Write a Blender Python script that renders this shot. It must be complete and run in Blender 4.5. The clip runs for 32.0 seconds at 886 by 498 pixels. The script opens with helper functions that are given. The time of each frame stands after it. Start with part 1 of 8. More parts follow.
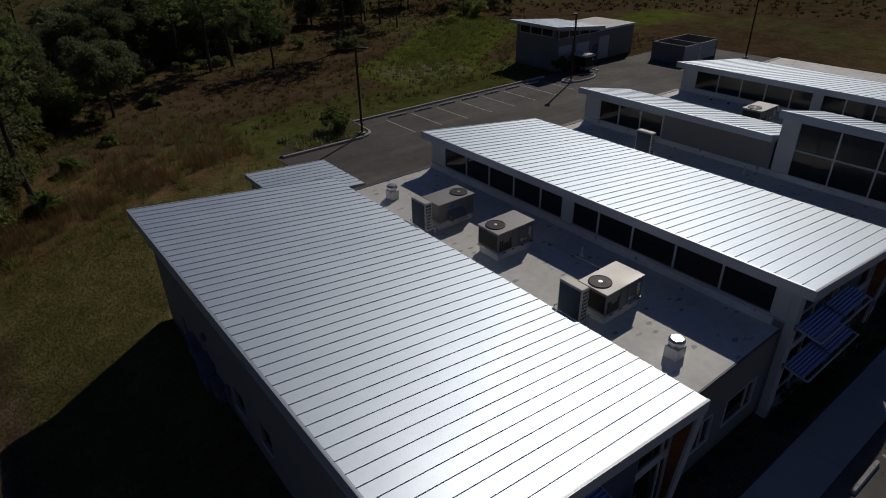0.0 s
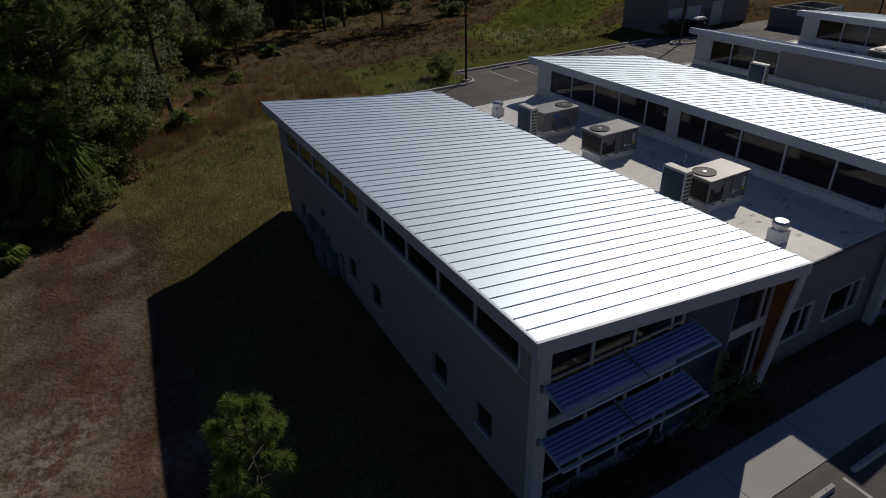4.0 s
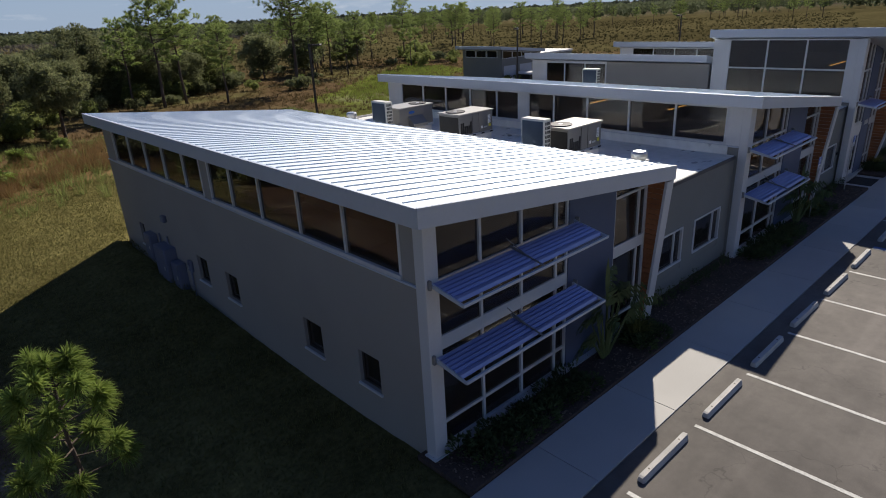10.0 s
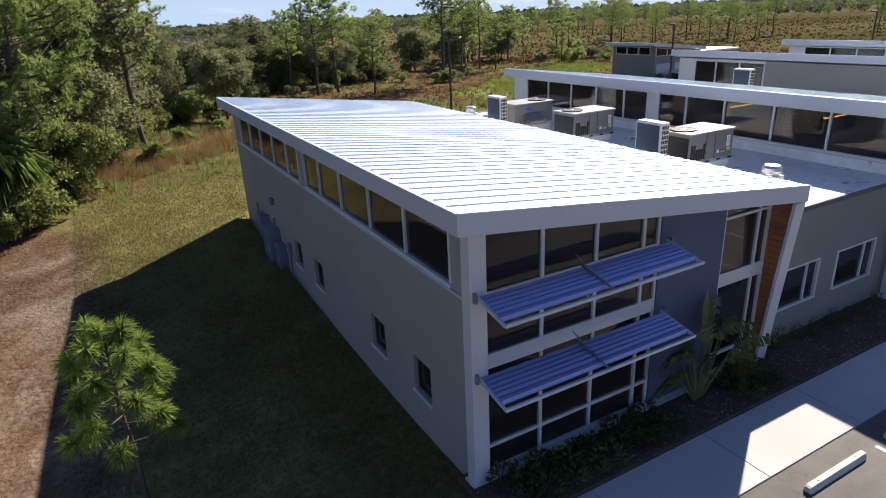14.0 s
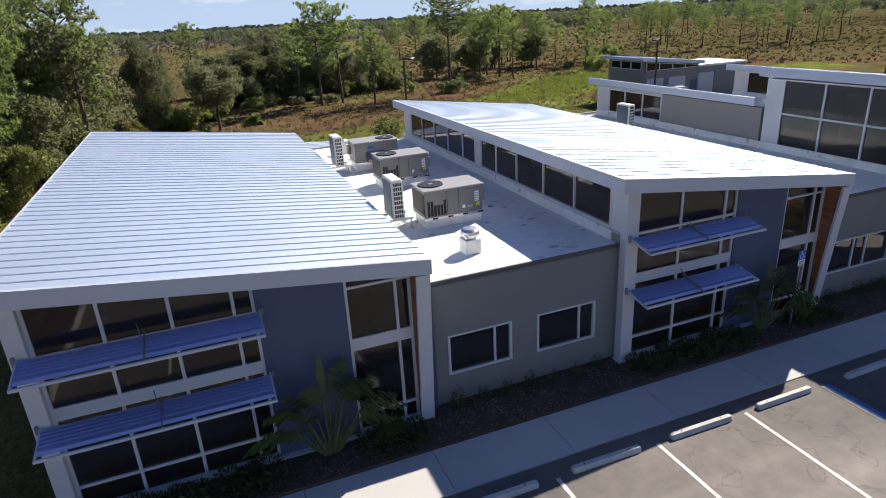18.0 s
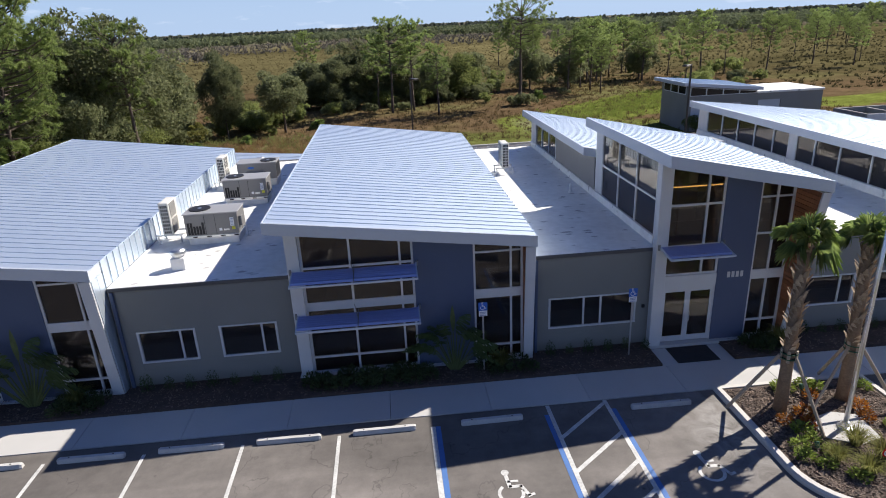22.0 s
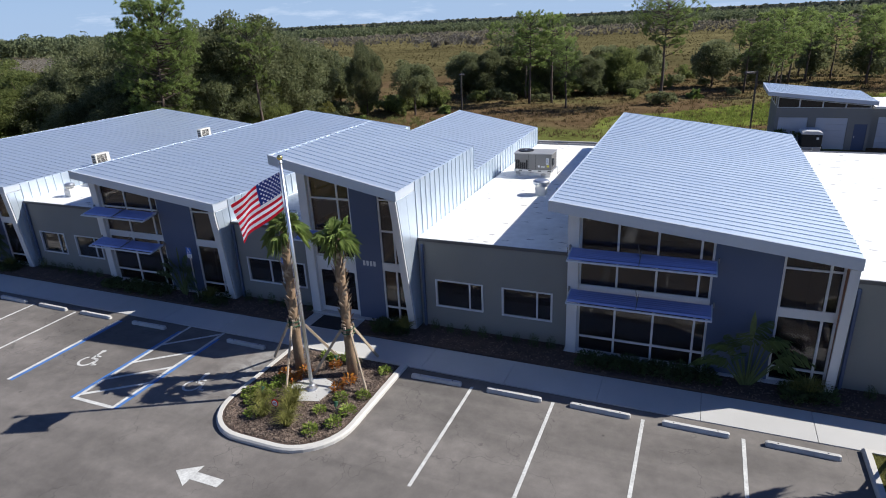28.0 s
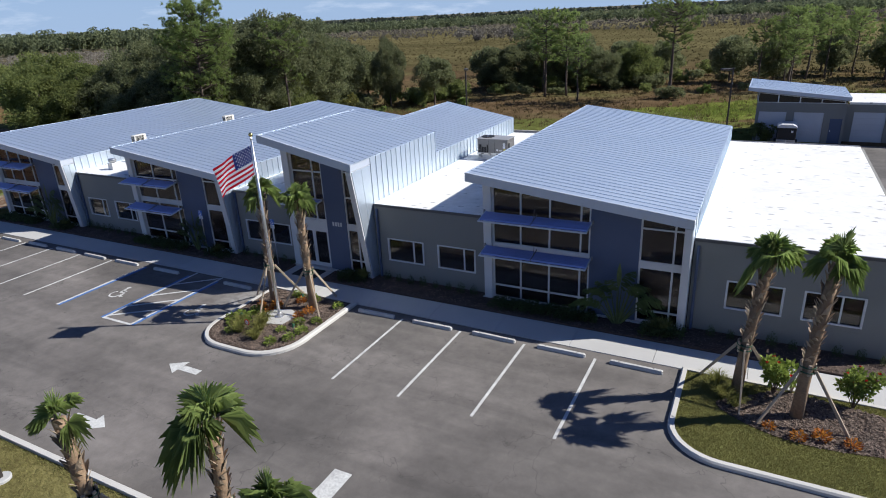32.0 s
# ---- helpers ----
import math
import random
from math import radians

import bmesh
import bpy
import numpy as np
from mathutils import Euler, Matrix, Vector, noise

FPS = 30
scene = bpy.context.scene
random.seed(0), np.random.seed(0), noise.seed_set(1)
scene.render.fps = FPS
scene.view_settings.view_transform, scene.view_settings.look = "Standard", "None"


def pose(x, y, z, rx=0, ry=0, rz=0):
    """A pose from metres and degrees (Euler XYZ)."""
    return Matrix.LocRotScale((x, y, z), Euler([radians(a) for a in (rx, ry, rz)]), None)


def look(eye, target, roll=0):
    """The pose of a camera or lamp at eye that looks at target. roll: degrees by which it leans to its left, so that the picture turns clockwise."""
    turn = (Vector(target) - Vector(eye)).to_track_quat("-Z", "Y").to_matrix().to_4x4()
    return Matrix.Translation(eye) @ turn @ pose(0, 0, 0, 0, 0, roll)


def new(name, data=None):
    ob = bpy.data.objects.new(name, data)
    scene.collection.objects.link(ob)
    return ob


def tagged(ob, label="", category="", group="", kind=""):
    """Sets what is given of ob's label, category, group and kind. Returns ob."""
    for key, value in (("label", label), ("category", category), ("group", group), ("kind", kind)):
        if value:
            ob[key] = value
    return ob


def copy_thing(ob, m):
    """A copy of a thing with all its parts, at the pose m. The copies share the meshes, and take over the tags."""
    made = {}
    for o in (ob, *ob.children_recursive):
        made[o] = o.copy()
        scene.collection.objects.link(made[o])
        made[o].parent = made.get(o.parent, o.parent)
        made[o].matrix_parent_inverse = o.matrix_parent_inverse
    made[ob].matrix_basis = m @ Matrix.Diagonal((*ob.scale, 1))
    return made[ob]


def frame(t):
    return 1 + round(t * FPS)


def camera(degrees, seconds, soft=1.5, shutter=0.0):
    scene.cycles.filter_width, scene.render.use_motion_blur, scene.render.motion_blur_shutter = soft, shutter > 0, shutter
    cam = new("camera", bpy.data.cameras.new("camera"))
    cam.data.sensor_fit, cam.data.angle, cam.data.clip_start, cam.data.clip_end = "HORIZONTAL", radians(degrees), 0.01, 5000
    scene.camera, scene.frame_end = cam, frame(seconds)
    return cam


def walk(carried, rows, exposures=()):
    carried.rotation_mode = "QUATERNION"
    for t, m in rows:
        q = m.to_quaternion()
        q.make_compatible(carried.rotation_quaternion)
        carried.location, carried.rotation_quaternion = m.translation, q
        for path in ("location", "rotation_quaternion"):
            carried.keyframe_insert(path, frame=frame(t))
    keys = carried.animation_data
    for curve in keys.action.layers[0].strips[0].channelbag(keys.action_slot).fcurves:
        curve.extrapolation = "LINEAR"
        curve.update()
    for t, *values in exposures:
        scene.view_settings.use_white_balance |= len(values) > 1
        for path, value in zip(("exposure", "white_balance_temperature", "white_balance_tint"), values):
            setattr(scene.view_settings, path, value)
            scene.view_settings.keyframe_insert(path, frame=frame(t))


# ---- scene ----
cam = camera(71.8, 32.0, soft=1.0)
PATH = [
    (0, (0.431, 0.002, 15.777), (1.505, 1.375, 14.797), -1.0),
    (0.5, (0.251, -0.505, 15.594), (1.197, 0.957, 14.61), -1.2),
    (1, (-0.15, -1.117, 15.215), (0.756, 0.37, 14.231), -1.4),
    (1.5, (-0.835, -1.806, 14.904), (0.064, -0.321, 13.91), -1.2),
    (2, (-1.245, -2.351, 14.532), (-0.356, -0.861, 13.537), -1.5),
    (2.5, (-1.356, -2.275, 14.119), (-0.485, -0.773, 13.125), -1.5),
    (3, (-1.433, -2.057, 13.706), (-0.582, -0.542, 12.714), -1.6),
    (3.5, (-1.627, -1.986, 13.393), (-0.785, -0.468, 12.401), -1.7),
    (5.5, (-2.434, -2.621, 11.519), (-1.599, -1.095, 10.532), -1.8),
    (6, (-2.455, -2.618, 10.956), (-1.617, -1.092, 9.973), -1.8),
    (6.5, (-2.535, -2.603, 10.488), (-1.698, -1.076, 9.504), -1.8),
    (7, (-2.697, -2.551, 9.981), (-1.857, -1.022, 9.003), -1.8),
    (7.5, (-2.711, -2.494, 9.488), (-1.812, -0.993, 8.518), -1.9),
    (8, (-2.517, -2.461, 9.217), (-1.486, -1.012, 8.301), -2.2),
    (8.5, (-2.326, -2.42, 9.033), (-1.175, -1.026, 8.178), -2.5),
    (9, (-2.194, -2.36, 8.992), (-0.978, -0.988, 8.194), -2.7),
    (9.5, (-2.124, -2.313, 8.891), (-0.873, -0.94, 8.149), -2.8),
    (10, (-2.112, -2.259, 8.699), (-0.855, -0.884, 7.973), -3.0),
    (10.5, (-2.201, -2.158, 8.563), (-0.941, -0.785, 7.836), -2.9),
    (11, (-2.327, -2.072, 8.528), (-1.094, -0.674, 7.803), -2.9),
    (11.5, (-2.433, -1.898, 8.533), (-1.284, -0.428, 7.813), -2.8),
    (12, (-2.421, -1.873, 8.591), (-1.363, -0.335, 7.873), -2.8),
    (12.5, (-2.279, -1.844, 8.533), (-1.248, -0.287, 7.819), -2.8),
    (13, (-2.041, -1.914, 8.551), (-1.124, -0.285, 7.839), -2.6),
    (13.5, (-1.326, -2.138, 8.544), (-0.441, -0.494, 7.829), -2.6),
    (14, (-0.264, -2.439, 8.487), (0.622, -0.796, 7.769), -2.7),
    (14.5, (0.929, -2.873, 8.542), (1.843, -1.25, 7.813), -2.7),
    (16.5, (4.106, -3.632, 7.507), (5.059, -1.976, 6.915), -1.9),
    (17, (5.889, -6.075, 8.972), (6.63, -4.342, 8.303), -3.8),
    (17.5, (7.224, -6.885, 9.128), (7.954, -5.137, 8.485), -4.0),
    (18, (8.685, -7.136, 9.812), (9.345, -5.389, 9.096), -3.2),
    (18.5, (9.898, -8.22, 9.525), (10.422, -6.395, 8.895), -3.4),
    (19, (11.394, -8.81, 9.732), (11.859, -6.968, 9.107), -3.3),
    (19.5, (12.759, -9.333, 10.126), (13.189, -7.484, 9.495), -2.9),
    (20, (14.777, -9.795, 11.006), (15.127, -7.955, 10.304), -3.3),
    (20.5, (15.84, -10.471, 10.549), (16.143, -8.602, 9.906), -2.6),
    (21, (17.624, -11.223, 10.676), (17.885, -9.351, 10.024), -2.4),
    (21.5, (19.812, -12.032, 10.887), (20.047, -10.163, 10.215), -2.5),
    (22, (22.23, -12.749, 11.111), (22.377, -10.88, 10.415), -2.7),
    (22.5, (24.36, -13.581, 11.224), (24.23, -11.711, 10.528), -2.4),
    (23, (26.67, -14.467, 11.133), (26.149, -12.657, 10.459), -1.9),
    (23.5, (28.836, -15.096, 11.123), (28.208, -13.322, 10.446), -1.6),
    (24, (31.228, -15.452, 10.779), (30.623, -13.664, 10.118), -1.6),
    (24.5, (33.506, -15.622, 10.836), (32.888, -13.841, 10.166), -1.6),
    (25, (35.969, -15.531, 10.938), (35.314, -13.768, 10.259), -1.9),
    (25.5, (38.531, -14.979, 11.07), (37.832, -13.24, 10.371), -2.5),
    (26, (40.644, -14.712, 11.091), (39.931, -12.977, 10.397), -2.3),
    (26.5, (42.864, -14.017, 11.237), (42.126, -12.297, 10.532), -2.5),
    (28.5, (45.857, -14.208, 11.789), (45.11, -12.492, 11.083), -2.8),
    (29, (46.594, -14.556, 12.018), (45.85, -12.845, 11.298), -2.7),
    (29.5, (47.575, -15.044, 12.129), (46.825, -13.336, 11.406), -2.7),
    (30, (48.738, -15.696, 12.054), (47.958, -13.998, 11.342), -2.8),
    (30.5, (49.962, -16.087, 12.247), (49.153, -14.411, 11.515), -3.0),
    (31, (51.093, -16.57, 12.306), (50.254, -14.91, 11.569), -3.1),
    (31.5, (51.668, -16.927, 12.273), (50.782, -15.291, 11.539), -3.1),
    (32, (51.791, -17.307, 12.078), (50.908, -15.663, 11.359), -2.9),
]
EXPOSURES = [(0.0, -1.87, 6700, 11), (3.5, -1.34, 6750, 11), (6.0, -0.78, 6800, 11), (9.0, -0.07, 6900, 11), (13.0, 0.90, 7000, 12), (14.5, 1.02, 6950, 12), (17.0, 0.93, 6900, 12), (21.0, 0.82, 6700, 12), (23.0, 0.82, 6450, 11), (26.0, 0.78, 6300, 10), (29.0, 0.55, 6200, 10), (32.0, 0.50, 6150, 10)]
walk(cam, [(t, look(eye, target, roll)) for t, eye, target, roll in PATH], EXPOSURES)

# ---- world and sun ----
SUN_EL, SUN_AZ = 39.7, 63.0
world = bpy.data.worlds.new("sky")
scene.world = world
world.use_nodes = True
wn, wl = world.node_tree.nodes, world.node_tree.links
wn.clear()
sky = wn.new("ShaderNodeTexSky")
sky.sky_type, sky.sun_disc = "NISHITA", False
sky.sun_elevation, sky.sun_rotation = radians(SUN_EL), radians(SUN_AZ)
sky.air_density, sky.dust_density, sky.ozone_density = 1.0, 0.1, 2.0
bg = wn.new("ShaderNodeBackground")
bg.inputs["Strength"].default_value = 0.0385
out = wn.new("ShaderNodeOutputWorld")
wtc = wn.new("ShaderNodeTexCoord")
wmap = wn.new("ShaderNodeMapping")
wmap.inputs["Scale"].default_value = (3.6, 3.6, 17.0)
wno = wn.new("ShaderNodeTexNoise")
wno.inputs["Scale"].default_value, wno.inputs["Detail"].default_value, wno.inputs["Roughness"].default_value = 2.6, 7.0, 0.6
wra = wn.new("ShaderNodeValToRGB")
wra.color_ramp.elements[0].position, wra.color_ramp.elements[1].position = 0.56, 0.70
wmul = wn.new("ShaderNodeMath")
wmul.operation = "MULTIPLY"
wmul.inputs[1].default_value = 0.22
wmix = wn.new("ShaderNodeMix")
wmix.data_type = "RGBA"
wmix.inputs[7].default_value = (20.0, 20.6, 21.6, 1)
wl.new(wtc.outputs["Generated"], wmap.inputs["Vector"])
wl.new(wmap.outputs["Vector"], wno.inputs["Vector"])
wl.new(wno.outputs["Fac"], wra.inputs["Fac"])
wl.new(wra.outputs["Color"], wmul.inputs[0])
wl.new(wmul.outputs["Value"], wmix.inputs[0])
wtint = wn.new("ShaderNodeMix")
wtint.data_type, wtint.blend_type = "RGBA", "MULTIPLY"
wtint.inputs[0].default_value = 1.0
wtint.inputs[7].default_value = (0.86, 1.06, 1.62, 1)
wl.new(sky.outputs["Color"], wtint.inputs[6])
wsep, whz, whm = wn.new("ShaderNodeSeparateXYZ"), wn.new("ShaderNodeMapRange"), wn.new("ShaderNodeMix")
whz.interpolation_type = "SMOOTHSTEP"
whz.inputs[1].default_value, whz.inputs[2].default_value, whz.inputs[3].default_value, whz.inputs[4].default_value = -0.05, 0.32, 0.9, 0.0
whm.data_type = "RGBA"
whm.inputs[7].default_value = (7.0, 9.6, 13.8, 1)
wl.new(wtc.outputs["Generated"], wsep.inputs[0])
wl.new(wsep.outputs["Z"], whz.inputs[0])
wl.new(whz.outputs[0], whm.inputs[0])
wl.new(wtint.outputs[2], whm.inputs[6])
wl.new(whm.outputs[2], wmix.inputs[6])
wl.new(wmix.outputs[2], bg.inputs["Color"])
wl.new(bg.outputs["Background"], out.inputs["Surface"])

sun = new("sun", bpy.data.lights.new("sun", "SUN"))
sun.data.energy, sun.data.angle, sun.data.color = 5.0, radians(0.53), (1.0, 0.95, 0.87)
sdir = Vector((math.sin(radians(SUN_AZ)) * math.cos(radians(SUN_EL)), math.cos(radians(SUN_AZ)) * math.cos(radians(SUN_EL)), math.sin(radians(SUN_EL))))
sun.matrix_basis = look(sdir * 100, (0, 0, 0))


# ---- materials ----
def mat(name, col, col2=None, rough=0.6, metal=0.0, scale=1.0, fine=25.0, bump=0.15, bdist=0.01, amount=0.6, spec=0.5, rvar=0.1, rand=0.0, island=0.0):
    """A surface with two scales of colour variation and a fine relief, in metres."""
    m = bpy.data.materials.new(name)
    m.use_nodes = True
    n, l = m.node_tree.nodes, m.node_tree.links
    p = n["Principled BSDF"]
    geo = n.new("ShaderNodeNewGeometry")
    n1, n2 = n.new("ShaderNodeTexNoise"), n.new("ShaderNodeTexNoise")
    n1.inputs["Scale"].default_value, n1.inputs["Detail"].default_value = scale, 5.0
    n2.inputs["Scale"].default_value, n2.inputs["Detail"].default_value = fine, 4.0
    l.new(geo.outputs["Position"], n1.inputs["Vector"])
    l.new(geo.outputs["Position"], n2.inputs["Vector"])
    add = n.new("ShaderNodeMath")
    add.operation = "ADD"
    l.new(n1.outputs["Fac"], add.inputs[0])
    l.new(n2.outputs["Fac"], add.inputs[1])
    mr = n.new("ShaderNodeMapRange")
    mr.inputs[1].default_value, mr.inputs[2].default_value = 0.7, 1.3
    mr.inputs[4].default_value = amount
    l.new(add.outputs["Value"], mr.inputs[0])
    mix = n.new("ShaderNodeMix")
    mix.data_type = "RGBA"
    col2 = col2 or tuple(c * 0.72 for c in col)
    mix.inputs[6].default_value, mix.inputs[7].default_value = (*col, 1), (*col2, 1)
    l.new(mr.outputs[0], mix.inputs[0])
    src = mix.outputs[2]
    if rand or island:
        hs = n.new("ShaderNodeHueSaturation")
        vr = n.new("ShaderNodeMapRange")
        w = rand or island
        vr.inputs[3].default_value, vr.inputs[4].default_value = 1 - w, 1 + w
        if rand:
            oi = n.new("ShaderNodeObjectInfo")
            l.new(oi.outputs["Random"], vr.inputs[0])
        else:
            l.new(geo.outputs["Random Per Island"], vr.inputs[0])
        l.new(vr.outputs[0], hs.inputs["Value"])
        l.new(src, hs.inputs["Color"])
        src = hs.outputs["Color"]
    l.new(src, p.inputs["Base Color"])
    rr = n.new("ShaderNodeMapRange")
    rr.inputs[3].default_value, rr.inputs[4].default_value = max(rough - rvar, 0.02), min(rough + rvar, 1.0)
    l.new(n1.outputs["Fac"], rr.inputs[0])
    l.new(rr.outputs[0], p.inputs["Roughness"])
    p.inputs["Metallic"].default_value = metal
    p.inputs["Specular IOR Level"].default_value = spec
    if bump:
        b = n.new("ShaderNodeBump")
        b.inputs["Strength"].default_value, b.inputs["Distance"].default_value = bump, bdist
        l.new(n2.outputs["Fac"], b.inputs["Height"])
        l.new(b.outputs["Normal"], p.inputs["Normal"])
    return m


def glass_mat(name, tint, rough=0.01):
    m = bpy.data.materials.new(name)
    m.use_nodes = True
    n, l = m.node_tree.nodes, m.node_tree.links
    p = n["Principled BSDF"]
    p.inputs["Base Color"].default_value = (*tint, 1)
    p.inputs["Transmission Weight"].default_value = 0.88
    p.inputs["Roughness"].default_value = rough
    p.inputs["IOR"].default_value = 1.5
    geo, no, b = n.new("ShaderNodeNewGeometry"), n.new("ShaderNodeTexNoise"), n.new("ShaderNodeBump")
    no.inputs["Scale"].default_value = 0.9
    b.inputs["Strength"].default_value, b.inputs["Distance"].default_value = 0.05, 0.02
    l.new(geo.outputs["Position"], no.inputs["Vector"])
    l.new(no.outputs["Fac"], b.inputs["Height"])
    l.new(b.outputs["Normal"], p.inputs["Normal"])
    return m


def leaf_mat(name, col, col2, trans=0.35, rough=0.7, spec=0.06):
    m = bpy.data.materials.new(name)
    m.use_nodes = True
    n, l = m.node_tree.nodes, m.node_tree.links
    p = n["Principled BSDF"]
    geo = n.new("ShaderNodeNewGeometry")
    no = n.new("ShaderNodeTexNoise")
    no.inputs["Scale"].default_value, no.inputs["Detail"].default_value = 0.55, 3.0
    l.new(geo.outputs["Position"], no.inputs["Vector"])
    add = n.new("ShaderNodeMath")
    add.operation = "ADD"
    l.new(no.outputs["Fac"], add.inputs[0])
    l.new(geo.outputs["Random Per Island"], add.inputs[1])
    mr = n.new("ShaderNodeMapRange")
    mr.inputs[1].default_value, mr.inputs[2].default_value = 0.3, 1.5
    l.new(add.outputs["Value"], mr.inputs[0])
    mix = n.new("ShaderNodeMix")
    mix.data_type = "RGBA"
    mix.inputs[6].default_value, mix.inputs[7].default_value = (*col, 1), (*col2, 1)
    l.new(mr.outputs[0], mix.inputs[0])
    oi, hs, vr = n.new("ShaderNodeObjectInfo"), n.new("ShaderNodeHueSaturation"), n.new("ShaderNodeMapRange")
    vr.inputs[3].default_value, vr.inputs[4].default_value = 0.8, 1.2
    l.new(oi.outputs["Random"], vr.inputs[0])
    l.new(vr.outputs[0], hs.inputs["Value"])
    l.new(mix.outputs[2], hs.inputs["Color"])
    l.new(hs.outputs["Color"], p.inputs["Base Color"])
    p.inputs["Roughness"].default_value = rough
    p.inputs["Specular IOR Level"].default_value = spec
    tr, ms = n.new("ShaderNodeBsdfTranslucent"), n.new("ShaderNodeMixShader")
    ms.inputs[0].default_value = trans
    l.new(hs.outputs["Color"], tr.inputs["Color"])
    l.new(p.outputs[0], ms.inputs[1])
    l.new(tr.outputs[0], ms.inputs[2])
    l.new(ms.outputs[0], n["Material Output"].inputs["Surface"])
    return m


ROOF = mat("roof_metal", (0.655, 0.735, 0.82), (0.595, 0.67, 0.75), 0.50, 0.85, 0.5, 5.0, 0.01, 0.01, 0.8, rvar=0.06)
TRIM = mat("trim_metal", (0.52, 0.56, 0.625), (0.47, 0.51, 0.57), 0.45, 0.2, 0.6, 12.0, 0.03, 0.01)
WHITE = mat("white_frame", (0.61, 0.615, 0.62), (0.53, 0.535, 0.54), 0.45, 0.1, 1.2, 30.0, 0.03)
STUCCO = mat("grey_stucco", (0.225, 0.222, 0.205), (0.188, 0.185, 0.17), 0.85, 0.0, 0.5, 60.0, 0.25, 0.004, 0.7)
BEIGE = mat("beige_stucco", (0.31, 0.29, 0.262), (0.26, 0.243, 0.22), 0.85, 0.0, 0.5, 60.0, 0.25, 0.004, 0.7)
BLUE = mat("blue_panel", (0.074, 0.10, 0.172), (0.063, 0.086, 0.15), 0.6, 0.1, 0.7, 40.0, 0.1, 0.004)
# blue of the reflected sky is put into the blades' base colour
SHADE = mat("sunshade_sky_tint", (0.30, 0.34, 0.58), (0.26, 0.30, 0.52), 0.4, 0.5, 1.5, 30.0, 0.04)
WOOD = mat("stained_wood", (0.33, 0.125, 0.045), (0.22, 0.075, 0.028), 0.5, 0.0, 2.0, 14.0, 0.15, 0.004, 0.9, rand=0.2)
MEMBRANE = mat("roof_membrane", (0.80, 0.79, 0.76), (0.60, 0.585, 0.55), 0.6, 0.0, 0.7, 3.5, 0.06, 0.01, 0.75)
GLASS = glass_mat("tinted_glass", (0.165, 0.135, 0.122))
BLACKGLASS = mat("far_dark_glass", (0.012, 0.012, 0.014), None, 0.06, 0.0, 1.0, 20.0, 0.0, rvar=0.02)
# one dark colour for inner walls, floors and ceilings behind the glass
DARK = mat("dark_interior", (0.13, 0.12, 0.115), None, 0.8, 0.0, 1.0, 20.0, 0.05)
RUBBER = mat("dark_coping", (0.10, 0.10, 0.105), None, 0.5, 0.2, 1.0, 20.0, 0.05)
ASPHALT = mat("asphalt", (0.115, 0.103, 0.093), (0.080, 0.073, 0.066), 0.85, 0.0, 0.22, 55.0, 0.5, 0.006, 0.8)
PAINT = mat("road_paint", (0.60, 0.60, 0.57), (0.31, 0.305, 0.295), 0.75, 0.0, 2.5, 14.0, 0.1, 0.003, 0.85)
BLUEPAINT = mat("blue_road_paint", (0.055, 0.16, 0.42), (0.055, 0.11, 0.25), 0.7, 0.0, 2.0, 45.0, 0.1, 0.003, 0.7)
CONCRETE = mat("concrete", (0.46, 0.452, 0.432), (0.36, 0.353, 0.338), 0.85, 0.0, 0.5, 40.0, 0.2, 0.004, 0.7, rand=0.05)
KERB = mat("kerb_concrete", (0.52, 0.50, 0.46), (0.40, 0.385, 0.355), 0.85, 0.0, 0.8, 40.0, 0.25, 0.004, 0.7)
STOPC = mat("stop_concrete", (0.50, 0.49, 0.47), (0.32, 0.315, 0.30), 0.85, 0.0, 3.0, 40.0, 0.25, 0.004, 0.7, rand=0.08)
MULCH = mat("mulch_bed", (0.09, 0.058, 0.043), (0.042, 0.029, 0.023), 0.95, 0.0, 3.0, 18.0, 1.0, 0.03, 0.9)
CHIP = mat("mulch_chip", (0.18, 0.132, 0.10), (0.07, 0.051, 0.04), 0.95, 0.0, 3.0, 40.0, 0.3, 0.004, 0.9, island=0.5)
UNIT = mat("unit_grey", (0.225, 0.22, 0.215), (0.19, 0.185, 0.18), 0.5, 0.3, 1.0, 30.0, 0.03)
UNITTOP = mat("unit_lid", (0.36, 0.355, 0.35), (0.31, 0.305, 0.30), 0.45, 0.3, 1.0, 30.0, 0.03)
UNITLIGHT = mat("unit_cream", (0.66, 0.64, 0.58), (0.58, 0.56, 0.51), 0.5, 0.1, 1.0, 30.0, 0.03)
BLACK = mat("black_grille", (0.018, 0.018, 0.02), None, 0.55, 0.3, 3.0, 40.0, 0.1)
STEEL = mat("galvanised_steel", (0.62, 0.63, 0.64), (0.5, 0.51, 0.52), 0.35, 0.9, 3.0, 40.0, 0.05)
ALU = mat("brushed_aluminium", (0.78, 0.78, 0.79), (0.68, 0.68, 0.69), 0.3, 0.9, 1.0, 60.0, 0.04)
BRONZE = mat("bronze_lamp_paint", (0.055, 0.045, 0.038), (0.04, 0.034, 0.03), 0.45, 0.3, 2.0, 40.0, 0.05)
GOLD = mat("gold_ball", (0.75, 0.58, 0.22), None, 0.25, 1.0, 3.0, 40.0, 0.0)
BLUESIGN = mat("blue_sign", (0.02, 0.13, 0.52), None, 0.4, 0.0, 3.0, 40.0, 0.0)
WHITESIGN = mat("white_sign", (0.82, 0.82, 0.82), (0.74, 0.74, 0.74), 0.4, 0.0, 3.0, 40.0, 0.0)
GREYTEXT = mat("grey_print", (0.22, 0.28, 0.42), None, 0.5, 0.0, 3.0, 40.0, 0.0)
